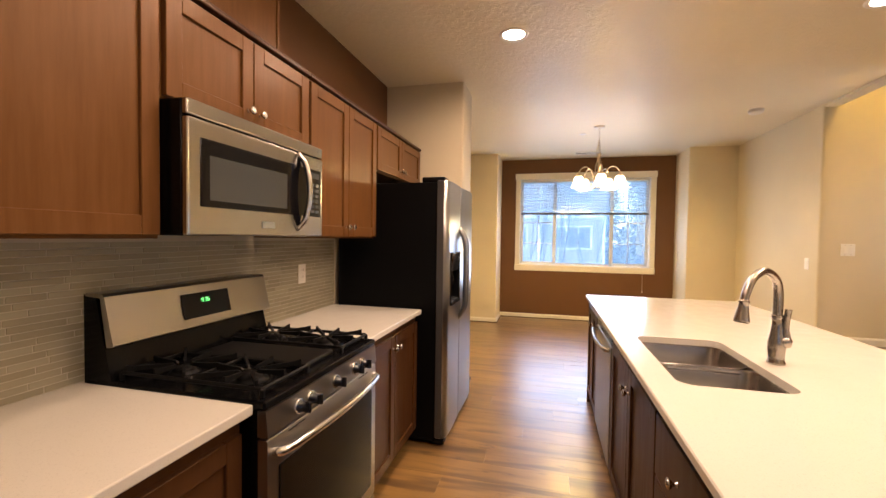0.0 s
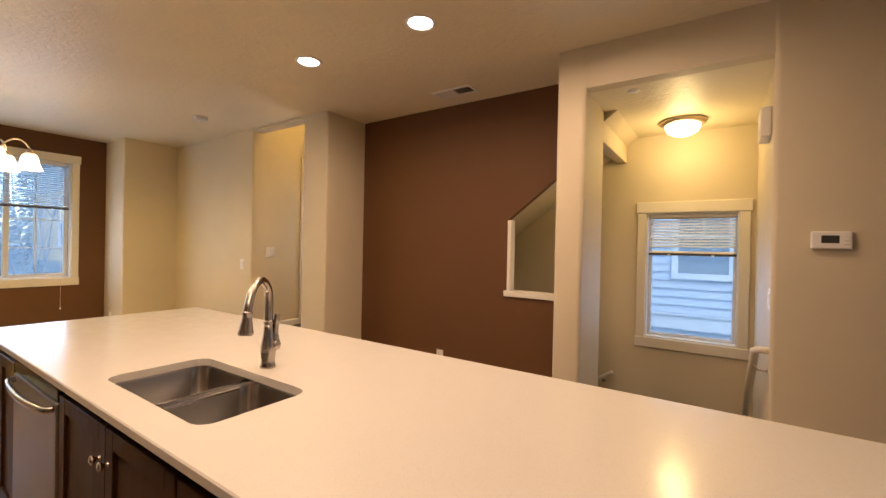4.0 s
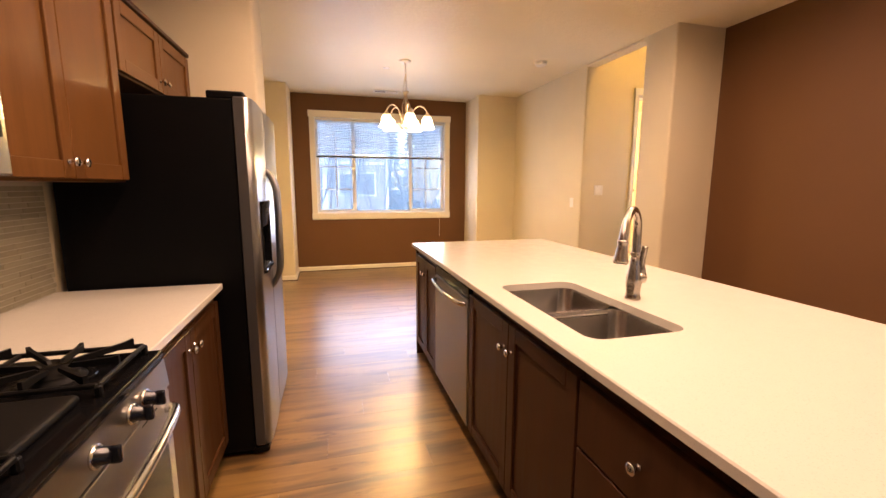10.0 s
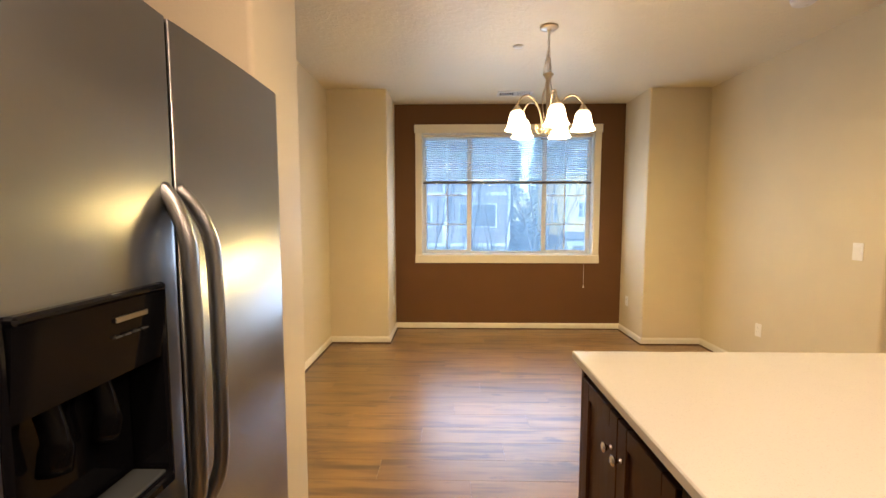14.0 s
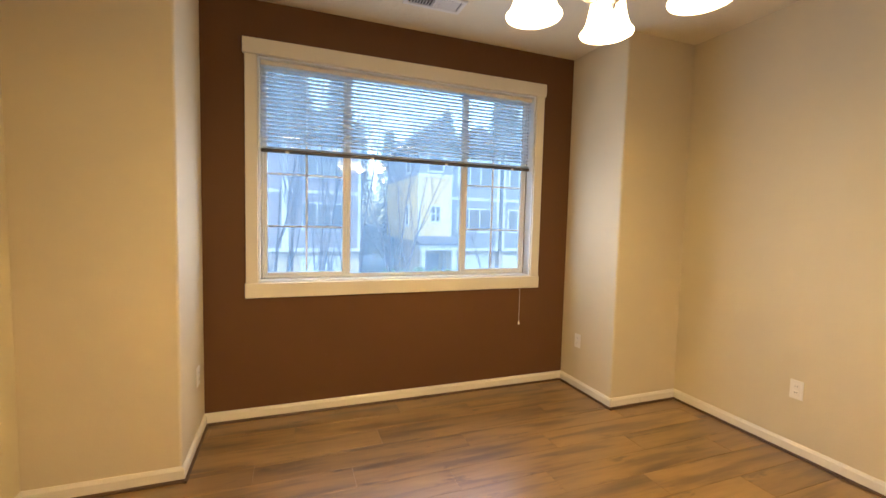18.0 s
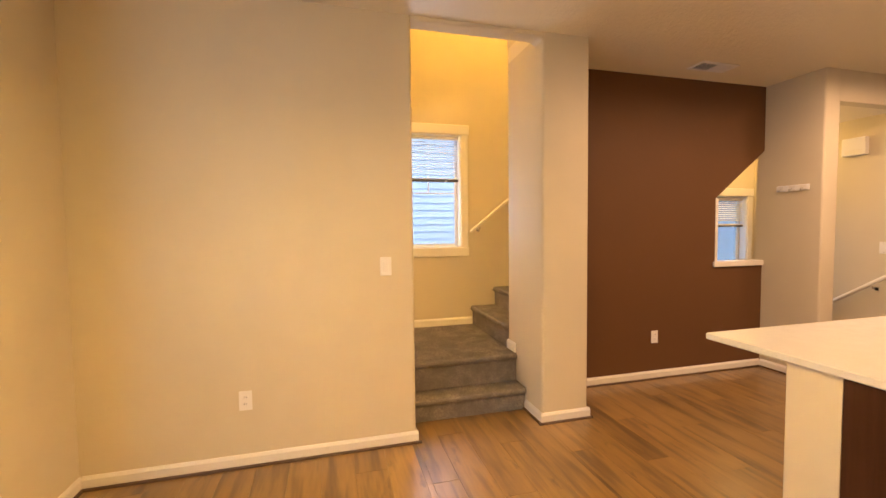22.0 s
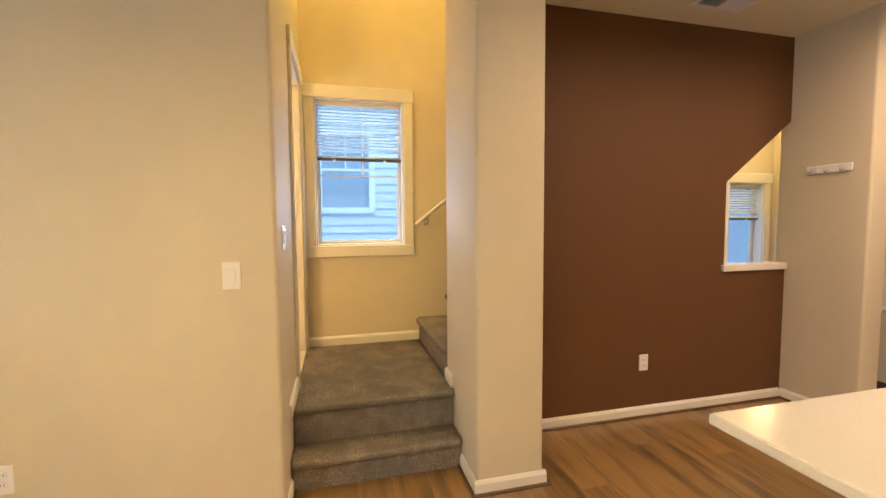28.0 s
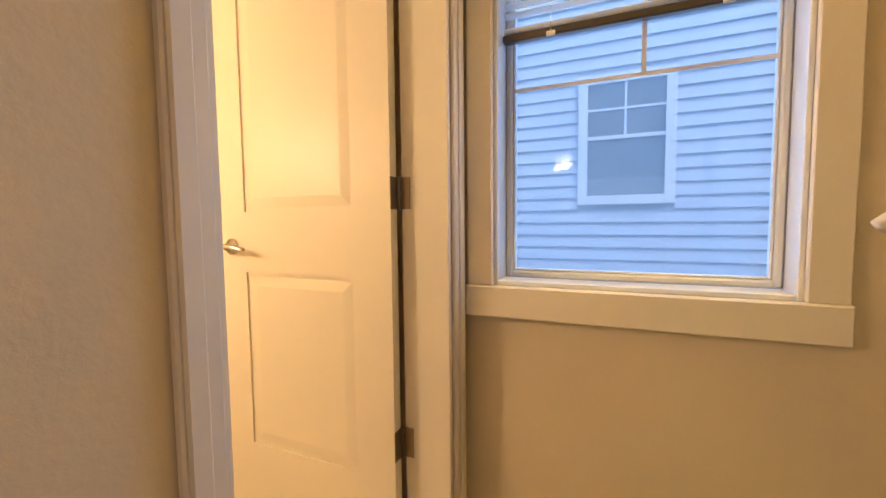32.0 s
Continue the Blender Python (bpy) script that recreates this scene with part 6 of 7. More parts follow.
def chandelier():
    x, y = CH
    t = thing("chandelier", (x, y, H), "brushed nickel chandelier with five lit glass bell shades", "chandelier")
    part("canopy", lathe([(0.0, 0.0), (0.064, 0.0), (0.066, -0.006), (0.054, -0.016), (0.030, -0.020), (0.012, -0.024), (0.010, -0.034), (0.0, -0.035)], (x, y, H), 'z', 28), brass_nickel, t, "", True)
    part("chain", chain((x, y, H - 0.034), (x, y, 2.574)), brass_nickel, t, "", True)
    for k in range(3):
        a = radians(120 * k + 50)
        part("splayed_chain", chain((x + 0.004 * math.cos(a), y + 0.004 * math.sin(a), 2.576), (x + 0.032 * math.cos(a), y + 0.032 * math.sin(a), 2.420)), brass_nickel, t, "", True)
    part("cord", tube([(x, y, H - 0.03), (x + 0.006, y + 0.003, 2.62), (x - 0.006, y + 0.004, 2.512), (x, y, 2.412)], 0.0025, 6), brass_nickel, t, "", True)
    part("stem", lathe([(0.0, 2.418), (0.038, 2.420), (0.039, 2.415), (0.030, 2.402), (0.018, 2.384), (0.013, 2.362), (0.011, 2.322), (0.012, 2.232), (0.011, 2.142), (0.015, 2.112), (0.030, 2.094), (0.036, 2.072), (0.028, 2.052), (0.014, 2.037), (0.018, 2.024), (0.014, 2.012), (0.008, 1.996), (0.0, 1.990)], (x, y, 0), 'z', 20), brass_nickel, t, "flared centre stem", True)
    for k in range(5):
        a = radians(72 * k - 17)
        c, s = math.cos(a), math.sin(a)
        q = lambda r, z: (x + r * c, y + r * s, z)
        arm = part("arm", tube(arc([q(0.088, 2.057), q(0.072, 2.034), q(0.050, 2.044), q(0.046, 2.087), q(0.064, 2.157), q(0.104, 2.227), q(0.158, 2.258), q(0.208, 2.240), q(0.240, 2.192), q(0.244, 2.174)], 5), 0.0066, 10), brass_nickel, t, "curved tubular arm", True)
        part("scroll", tube(arc([q(0.030, 2.064), q(0.044, 2.022), q(0.074, 2.012), q(0.096, 2.032), q(0.094, 2.058), q(0.080, 2.060)], 4), 0.0046, 8), brass_nickel, arm, "", True)
        part("accent_rod", tube(arc([q(0.016, 2.380), q(0.022, 2.332), q(0.046, 2.252), q(0.040, 2.172), q(0.026, 2.102)], 4), 0.0034, 8), brass_nickel, arm, "", True)
        part("socket_cup", lathe([(0.0, 2.186), (0.012, 2.184), (0.018, 2.174), (0.032, 2.154), (0.034, 2.144), (0.0, 2.142)], (x + 0.244 * c, y + 0.244 * s, 0), 'z', 18), brass_nickel, arm, "", True)
        prof = [(0.030, 2.148), (0.040, 2.142), (0.049, 2.128), (0.055, 2.110), (0.059, 2.088), (0.063, 2.064), (0.069, 2.042), (0.078, 2.023), (0.087, 2.013), (0.085, 2.010), (0.075, 2.019), (0.065, 2.040), (0.059, 2.064), (0.055, 2.088), (0.051, 2.109), (0.045, 2.125), (0.037, 2.138), (0.028, 2.144)]
        bm = lathe(prof, (x + 0.244 * c, y + 0.244 * s, 0), 'z', 28)
        part("glass_shade", bm, shade_glow, arm, "frosted white bell glass, lit", True)
        lamp("chandelier_source", 'POINT', SHADE_POWER, pose(x + 0.244 * c, y + 0.244 * s, 2.020), DINING, size=0.055)


chandelier()


def flush_light(x, y, z):
    t = thing("flush_ceiling_light", (x, y, z), "lit flush ceiling light with frosted glass bowl", "ceiling light")
    part("pan", lathe([(0.0, 0.0), (0.165, 0.0), (0.172, -0.010), (0.168, -0.026), (0.150, -0.036), (0.140, -0.038), (0.0, -0.030)], (x, y, z), 'z', 36), brass_nickel, t, "brushed nickel pan", True)
    part("glass_bowl", lathe([(0.128, -0.032), (0.126, -0.058), (0.106, -0.092), (0.062, -0.116), (0.012, -0.125), (0.0, -0.125)], (x, y, z), 'z', 36), flush_glow, t, "frosted glowing glass bowl", True)
    part("finial", lathe([(0.0, -0.142), (0.007, -0.138), (0.010, -0.129), (0.006, -0.124), (0.0, -0.124)], (x, y, z), 'z', 12), brass_nickel, t, "", True)


flush_light(3.83, 0.88, 2.49)
lamp("nook_source", 'POINT', NOOK_POWER, pose(3.80, 0.88, 2.30), (1.0, 0.75, 0.24), size=0.11)
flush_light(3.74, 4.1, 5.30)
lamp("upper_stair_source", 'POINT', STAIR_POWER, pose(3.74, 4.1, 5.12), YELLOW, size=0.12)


def wall_globe(x, y, z):
    t = thing("wall_light", (x, y, z), "unseen lit globe added on the small room's wall", "wall light")
    part("back_plate", lathe([(0.0, 0.0), (0.055, 0.0), (0.055, 0.012), (0.045, 0.018), (0.0, 0.018)], (x, y, z), 'x', 24), brass_nickel, t, "", True)
    part("stem", rod((x + 0.016, y, z), (x + 0.050, y, z), 0.012, 12), brass_nickel, t)
    part("globe", lathe([(0.0, 0.045), (0.026, 0.048), (0.050, 0.068), (0.060, 0.100), (0.050, 0.132), (0.026, 0.152), (0.0, 0.156)], (x, y, z), 'x', 24), flush_glow, t, "frosted glowing globe", True)


# Unseen fixture and lamp, added to light the open door leaf evenly.
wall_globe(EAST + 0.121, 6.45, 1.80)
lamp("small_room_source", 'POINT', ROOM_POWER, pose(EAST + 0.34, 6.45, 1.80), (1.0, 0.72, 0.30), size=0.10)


def vent(cx, cy, along, label):
    """A white register in the ceiling; the louvres of its halves lean away from the middle."""
    t = thing("ceiling_vent", (cx, cy, H), label, "vent", "ceiling vents")
    L, W, rim = 0.19, 0.085, 0.026

    def b(a0, a1, c0, c1, z0, z1, bev=0.0, lean=0.0):
        turn = None if not lean else Matrix.Rotation(radians(lean), 4, 'Y' if along == 'x' else 'X')
        lo, hi = ((cx + a0, cy + c0, z0), (cx + a1, cy + c1, z1)) if along == 'x' else ((cx + c0, cy + a0, z0), (cx + c1, cy + a1, z1))
        return box(lo, hi, bev, 1, None, turn)
    for a0, a1, c0, c1 in ((-L, L, -W, -W + rim), (-L, L, W - rim, W), (-L, -L + rim, -W + rim, W - rim), (L - rim, L, -W + rim, W - rim), (-0.006, 0.006, -W + rim, W - rim)):
        part("frame", b(a0, a1, c0, c1, H - 0.010, H - 0.0005, 0.002), plastic_white, t)
    part("duct", b(-L + rim, L - rim, -W + rim, W - rim, H - 0.0016, H - 0.0004), vent_dark, t, "dark duct behind the louvres")
    for side in (-1, 1):
        for k in range(8):
            a = side * (0.016 + 0.0185 * k)
            lean = 42 * side * (1 if along == 'x' else -1)
            part("louvre", b(a - 0.0075, a + 0.0075, -W + rim, W - rim, H - 0.0085, H - 0.0073, 0.0, lean), plastic_white, t)


vent(2.905, 2.50, 'y', "white ceiling vent beside the brown accent wall")
vent(0.655, 7.170, 'x', "white ceiling vent before the dining window")


def smoke_alarm(x, y):
    t = thing("smoke_alarm", (x, y, H), "white round smoke alarm on the ceiling", "smoke alarm")
    part("base", lathe([(0.0, 0.0), (0.072, 0.0), (0.072, -0.012), (0.0, -0.012)], (x, y, H), 'z', 28), plastic_white, t, "", True)
    part("cover", lathe([(0.066, -0.012), (0.064, -0.030), (0.048, -0.042), (0.0, -0.045)], (x, y, H), 'z', 28), plastic_white, t, "", True)
    part("button", lathe([(0.0, -0.050), (0.010, -0.049), (0.011, -0.043), (0.0, -0.043)], (x + 0.015, y, H), 'z', 12), trim_white, t)


smoke_alarm(2.13, 5.20)


def sprinkler(x, y, z, name="sprinkler_cover"):
    t = thing(name, (x, y, z), "small white round sprinkler cover on the ceiling", "sprinkler", "sprinkler covers")
    part("plate", lathe([(0.0, 0.0), (0.041, 0.0), (0.041, -0.003), (0.036, -0.008), (0.0, -0.009)], (x, y, z), 'z', 22), plastic_white, t, "", True)


sprinkler(0.523, 1.586, H)
sprinkler(0.489, 5.907, H)
sprinkler(2.93, 1.10, 2.49)
_t = thing("wall_sensor", (-0.717, 0.292, 1.985), "small white round sensor on the wall end", "sensor")
part("housing", lathe([(0.0, 0.0), (0.022, 0.0), (0.022, 0.014), (0.014, 0.024), (0.0, 0.026)], (-0.717, 0.290, 1.985), 'y', 16), plastic_white, _t, "", True)


# ---- living room ----
casing("living_window_trim", SOUTH_FACE, LW)
window("window_4", SOUTH_FACE, LW, (), [(1, 4, [], [])], label="white single-hung window in the brown wall", pane_mat=clear_glass)
_t = part("meeting_rail", SOUTH_FACE.box((LW[0] + 0.05, LW[1] - 0.05), (-0.135, -0.085), (1.56, 1.61), 0.004), vinyl_white, None)
_t.parent = bpy.data.objects["window_4"]
_t.location = -ORIGIN[bpy.data.objects["window_4"]]
blind(SOUTH_FACE, (LW[0] + 0.016, LW[1] - 0.016), LW[3] - 0.014, 1.715, 0.045, "white mini blind lowered in the living room window", 6, (0.2, 0.8))
casing("patio_door_trim", SOUTH_FACE, LD, stool=False, label="white painted trim round the patio door")


def patio_door():
    f = SOUTH_FACE
    u0, u1, z0, z1 = LD
    t = thing("patio_door", f.p(0.88, -0.1, z0), "white sliding glass patio door with a transom", "patio door", kind="structure")
    bm = f.box((u0, u0 + 0.05), (-0.14, -0.02), (z0, z1), 0.004)
    f.box((u1 - 0.05, u1), (-0.14, -0.02), (z0, z1), 0.004, bm)
    f.box((u0 + 0.05, u1 - 0.05), (-0.14, -0.02), (z1 - 0.10, z1), 0.004, bm)
    f.box((u0 + 0.05, u1 - 0.05), (-0.14, -0.02), (2.05, 2.15), 0.004, bm)
    f.box((u0 + 0.05, u1 - 0.05), (-0.14, -0.02), (z0, z0 + 0.03), 0.004, bm)
    part("door_frame", bm, vinyl_white, t)
    part("pane", f.box((u0 + 0.05, u1 - 0.05), (-0.09, -0.085), (2.15, z1 - 0.10)), clear_glass, t).visible_shadow = False
    for a, b, d in ((u0 + 0.05, 0.89, -0.065), (0.82, u1 - 0.05, -0.105)):
        bm = f.box((a, a + 0.065), (d - 0.016, d + 0.016), (z0 + 0.03, 2.05), 0.004)
        f.box((b - 0.065, b), (d - 0.016, d + 0.016), (z0 + 0.03, 2.05), 0.004, bm)
        f.box((a + 0.065, b - 0.065), (d - 0.016, d + 0.016), (2.05 - 0.06, 2.05), 0.004, bm)
        f.box((a + 0.065, b - 0.065), (d - 0.016, d + 0.016), (z0 + 0.03, z0 + 0.11), 0.004, bm)
        s = part("sash", bm, vinyl_white, t)
        part("pane", f.box((a + 0.065, b - 0.065), (d - 0.003, d + 0.003), (z0 + 0.11, 1.99)), clear_glass, s).visible_shadow = False
    part("door_pull", f.box((0.845, 0.865), (-0.045, -0.012), (0.98, 1.20), 0.006), enamel, t, "black pull handle")
    b = thing("vertical_blind", f.p(0.12, 0.0, 2.16), "white vertical blind slats drawn to one side", "blind")
    part("head_rail", f.box((u0 - 0.02, u1 + 0.02), (0.022, 0.062), (2.165, 2.20), 0.004), plastic_white, b)
    for k in range(12):
        uu = -0.010 + 0.0225 * k
        part("vane", box((uu - 0.006, LIVING_S + 0.024, 0.04), (uu + 0.014, LIVING_S + 0.105, 2.165), 0.001, 1, None, Matrix.Rotation(radians(6 * math.sin(k * 2.1)), 4, 'Z')), slat_mat, b)


patio_door()


def fireplace():
    f = LEAST_FACE
    t = thing("fireplace", f.p(-2.6, 0, 0), "white mantel fireplace with a dark firebox", "fireplace")
    for a, b in ((-1.98, -1.76), (-3.46, -3.24)):
        part("leg", f.box((a, b), (0, 0.12), (0, 1.02), 0.004), trim_white, t)
    part("header", f.box((-3.46, -1.76), (0, 0.13), (1.02, 1.25), 0.004), trim_white, t)
    bm = f.box((-3.56, -1.66), (0, 0.20), (1.285, 1.325), 0.005)
    f.box((-3.52, -1.70), (0, 0.16), (1.25, 1.285), 0.006, bm)
    part("mantel_shelf", bm, trim_white, t)
    part("tile_surround", slab_with_holes('x', LIVING_E - 0.03, LIVING_E - 0.002, (-3.24, -1.98), (0, 1.02), [(-2.98, -2.04, -1, 0.71)]), grout, t, "pale tile surround")
    bm = f.box((-2.98, -2.04), (-0.28, -0.26), (0, 0.71))
    part("firebox", bm, vent_dark, t, "dark firebox")
    part("fire_screen", f.box((-2.98, -2.04), (0.004, 0.010), (0.02, 0.71), 0.002), black_gloss, t)


fireplace()
window("window_5", LEAST_FACE, FW1, label="narrow white window beside the fireplace", pane_mat=hazy_glass)
window("window_6", LEAST_FACE, FW2, label="narrow white window beside the fireplace", pane_mat=hazy_glass)
_t = thing("wall_bracket", LEAST_FACE.p(-2.35, 0, 1.79), "black television cable bracket over the mantel", "bracket")
part("box", LEAST_FACE.box((-2.40, -2.30), (0, 0.05), (1.76, 1.82), 0.006), enamel, _t)
part("plate", LEAST_FACE.box((-2.56, -2.48), (0, 0.006), (1.73, 1.85), 0.003), plastic_white, _t)
_t = thing("ceiling_spot", (2.60, -2.30, H), "small lit adjustable ceiling spotlight", "spotlight")
part("base", lathe([(0.0, 0.0), (0.060, 0.0), (0.060, -0.014), (0.0, -0.018)], (2.60, -2.30, H), 'z', 20), brass_nickel, _t, "", True)
part("stem", rod((2.60, -2.30, H - 0.015), (2.60, -2.30, H - 0.07), 0.008, 10), brass_nickel, _t)
part("bulb", lathe([(0.0, 0.0), (0.028, -0.006), (0.040, -0.035), (0.038, -0.060), (0.020, -0.080), (0.0, -0.084)], (2.60, -2.30, H - 0.065), 'z', 18), can_glow, _t, "glowing bulb", True)
lamp("spot_source", 'POINT', 1.3, pose(2.60, -2.30, H - 0.17), size=0.04)

# ---- outdoors ----
GZ = -2.82
structure("ground", slab_with_holes('z', GZ - 0.2, GZ, (-400, 400), (-400, 400), []), asphalt, "wet grey ground around the townhouses", "ground")
structure("lawn_strip", box((-40, 22.2, GZ), (40, 28.6, GZ + 0.09)), lawn, "winter lawn before the houses across the street", "lawn")
structure("pavement", box((-40, 20.6, GZ), (40, 22.2, GZ + 0.12), 0.02), concrete, "pale concrete pavement across the street", "pavement")


def flat_window(face, u, z, parent, bars=1, cross=False):
    """A trimmed window on an outer wall."""
    u0, u1 = u
    z0, z1 = z
    w = 0.10
    bm = face.box((u0 - w, u0), (0, 0.05), (z0 - w, z1 + w))
    face.box((u1, u1 + w), (0, 0.05), (z0 - w, z1 + w), 0, bm)
    face.box((u0, u1), (0, 0.05), (z1, z1 + w), 0, bm)
    face.box((u0, u1), (0, 0.06), (z0 - w, z0), 0, bm)
    o = part("window", bm, white_out, parent)
    part("pane", face.box((u0, u1), (0.005, 0.012), (z0, z1)), dark_pane, o)
    for k in range(1, bars + 1):
        m = u0 + (u1 - u0) * k / (bars + 1)
        part("mullion", face.box((m - 0.035, m + 0.035), (0.012, 0.035), (z0, z1)), white_out, o)
    if cross:
        m = (z0 + z1) / 2
        part("mullion", face.box((u0, u1), (0.012, 0.030), (m - 0.03, m + 0.03)), white_out, o)
    return o


def laps(face, u, z, step, parent, mat, thick=0.014, holes=()):
    """Lap boards, each tilted out at its foot."""
    n = int((z[1] - z[0]) / step)
    for k in range(n):
        za = z[0] + step * k
        spans = [u]
        for h0, h1, hz0, hz1 in holes:
            if za < hz1 and za + step > hz0:
                spans = [s for a, b in spans for s in ((a, min(b, h0)), (max(a, h1), b)) if s[1] - s[0] > 0.02]
        for a, b in spans:
            bm = bmesh.new()
            pr = [(0.0, za), (thick + 0.006, za), (0.006, za + step + 0.012), (0.0, za + step + 0.012)]
            p = [bm.verts.new(face.p(a, d, zz)) for d, zz in pr]
            q = [bm.verts.new(face.p(b, d, zz)) for d, zz in pr]
            for j in range(4):
                bm.faces.new((p[j], q[j], q[(j + 1) % 4], p[(j + 1) % 4]))
            bm.faces.new(p[::-1]), bm.faces.new(q)
            bmesh.ops.recalc_face_normals(bm, faces=bm.faces)
            part("siding_board", bm, mat, parent)


def neighbour_east():
    f = Face('x', 8.10, -1)
    t = thing("neighbour_house", (12.0, 3.0, GZ), "lilac-grey lap-sided house next door with white window trim", "house")
    part("wall", box((8.10, -8, GZ), (15, 14, 6.5)), lilac_siding, t)
    part("roof", extrude_outline([(7.55, 6.4), (12.0, 8.4), (15.6, 6.4)], 'y', -8.5, 14.5), roof_mat, t)
    wins = [(4.325, 5.105, 1.655, 2.880), (0.505, 1.225, 1.060, 2.285), (-2.6, -1.7, 1.4, 2.8)]
    holes = [(a - 0.1, b + 0.1, c - 0.1, d + 0.1) for a, b, c, d in wins]
    laps(f, (-2.2, 8.0), (0.37, 3.9), 0.141, t, lilac_siding, 0.023, holes)
    laps(f, (-2.2, 8.0), (-1.3, 0.10), 0.141, t, lilac_siding)
    part("band_board", f.box((-8, 14), (0, 0.045), (0.105, 0.335)), white_out, t)
    part("band_drip", f.box((-8, 14), (0.0, 0.065), (0.335, 0.358)), white_out, t)
    for a, b, c, d in wins:
        w = flat_window(f, (a, b), (c, d), t, 0)
        part("grille_bar", f.box((a, b), (0.012, 0.030), (c + (d - c) * 0.52 - 0.02, c + (d - c) * 0.52 + 0.02)), white_out, w)
        m = (a + b) / 2
        part("grille_bar", f.box((m - 0.012, m + 0.012), (0.012, 0.028), (c + (d - c) * 0.52, d)), white_out, w)
        part("grille_bar", f.box((a, b), (0.012, 0.028), (c + (d - c) * 0.77 - 0.012, c + (d - c) * 0.77 + 0.012)), white_out, w)
        for k in range(7):
            part("inner_blind_slat", f.box((a, b), (0.0122, 0.0135), (c + 0.02 + 0.025 * k, c + 0.030 + 0.025 * k)), grey_siding, w)


neighbour_east()


def townhouse_row():
    Y = 29.5
    f = Face('y', Y, -1)

    def yellow(x0, x1):
        t = thing("townhouse", ((x0 + x1) / 2, Y + 4, GZ), "pale yellow and slate townhouse with a covered porch", "townhouse", "townhouses across the street")
        fy = Face('y', Y - 0.5, -1)
        part("wall", box((x0, Y - 0.5, 0.1), (x1, Y + 8, 4.15)), yellow_siding, t)
        part("upper_wall", box((x0 + 0.05, Y - 0.45, 4.15), (x1 - 0.05, Y + 8, 6.3)), grey_siding, t)
        part("lower_wall", box((x0 + 0.6, Y + 0.9, GZ), (x1, Y + 8, 0.1)), tan_siding, t)
        part("belt_board", fy.box((x0 - 0.04, x1 + 0.04), (0, 0.06), (4.05, 4.25)), white_out, t)
        for xx in (x0, x1 - 0.16):
            part("corner_board", fy.box((xx, xx + 0.16), (0, 0.04), (0.1, 4.1)), white_out, t)
        m = (x0 + x1) / 2
        flat_window(fy, (m - 0.25, m + 0.30), (1.35, 2.25), t, 1, True)
        flat_window(fy, (m - 0.45, m + 0.45), (4.45, 5.55), t, 0, True)
        fs = Face('x', x0, -1)
        flat_window(fs, (Y + 1.6, Y + 2.2), (1.1, 2.3), t, 0)
        flat_window(fs, (Y + 1.4, Y + 2.2), (4.5, 5.6), t, 0)
        part("porch_roof", extrude_outline([(Y - 1.5, -0.10), (Y - 1.5, 0.04), (Y - 0.5, 0.42), (Y - 0.5, 0.06)], 'x', x0 - 0.2, x1 + 0.2), roof_mat, t)
        part("porch_beam", box((x0 - 0.1, Y - 1.4, -0.40), (x1 + 0.1, Y - 1.2, -0.10)), white_out, t)
        for xx in (x0, x1 - 0.22):
            part("porch_post", box((xx, Y - 1.42, GZ), (xx + 0.22, Y - 1.20, -0.40)), white_out, t)
        part("front_door", box((m - 0.1, Y + 0.84, GZ + 0.1), (m + 0.8, Y + 0.9, -0.75)), grey_siding, t)
        part("roof", extrude_outline([(x0 - 0.4, 6.2), (m, 7.6), (x1 + 0.4, 6.2)], 'y', Y - 0.9, Y + 8), roof_mat, t)

    def grey(x0, x1, wall):
        t = thing("townhouse", ((x0 + x1) / 2, Y + 4, GZ), "slate grey townhouse with white-trimmed windows and garage", "townhouse", "townhouses across the street")
        part("wall", box((x0, Y, -0.5), (x1, Y + 8, 6.0)), wall, t)
        part("lower_wall", box((x0, Y + 0.3, GZ), (x1, Y + 8, -0.5)), tan_siding, t)
        for z in (-0.55, 2.75):
            part("belt_board", f.box((x0, x1), (0, 0.07), (z, z + 0.18)), white_out, t)
        for xx in (x0, x1 - 0.16):
            part("corner_board", f.box((xx, xx + 0.16), (0, 0.05), (-0.5, 6.0)), white_out, t)
        m, w = (x0 + x1) / 2, min(1.15, (x1 - x0) * 0.34)
        flat_window(f, (m - w, m + w), (0.75, 2.15), t, 2)
        flat_window(f, (m - w, m + w), (3.75, 5.25), t, 2)
        g = part("garage_door", box((m - 1.25, Y + 0.22, GZ + 0.05), (m + 1.25, Y + 0.3, -0.85)), white_out, t)
        for k in range(1, 4):
            part("garage_groove", box((m - 1.25, Y + 0.205, GZ + 0.05 + 0.48 * k), (m + 1.25, Y + 0.222, GZ + 0.07 + 0.48 * k)), concrete, g)
        part("stone_base", box((x0, Y + 0.15, GZ), (m - 1.3, Y + 0.3, GZ + 1.0)), stone_mat, t)
        part("roof", extrude_outline([(x0 - 0.3, 5.95), (m, 7.5), (x1 + 0.3, 5.95)], 'y', Y - 0.6, Y + 8), roof_mat, t)

    yellow(7.2, 9.4)
    grey(9.42, 13.0, grey_siding)
    grey(13.3, 16.3, grey_siding)
    yellow(16.35, 18.5)
    grey(18.6, 22.2, grey_siding)
    grey(22.5, 26.0, mauve_siding)
    for x0 in (-13.0, -8.8, -4.6, -0.4):
        grey(x0, x0 + 4.18, mauve_siding)


townhouse_row()


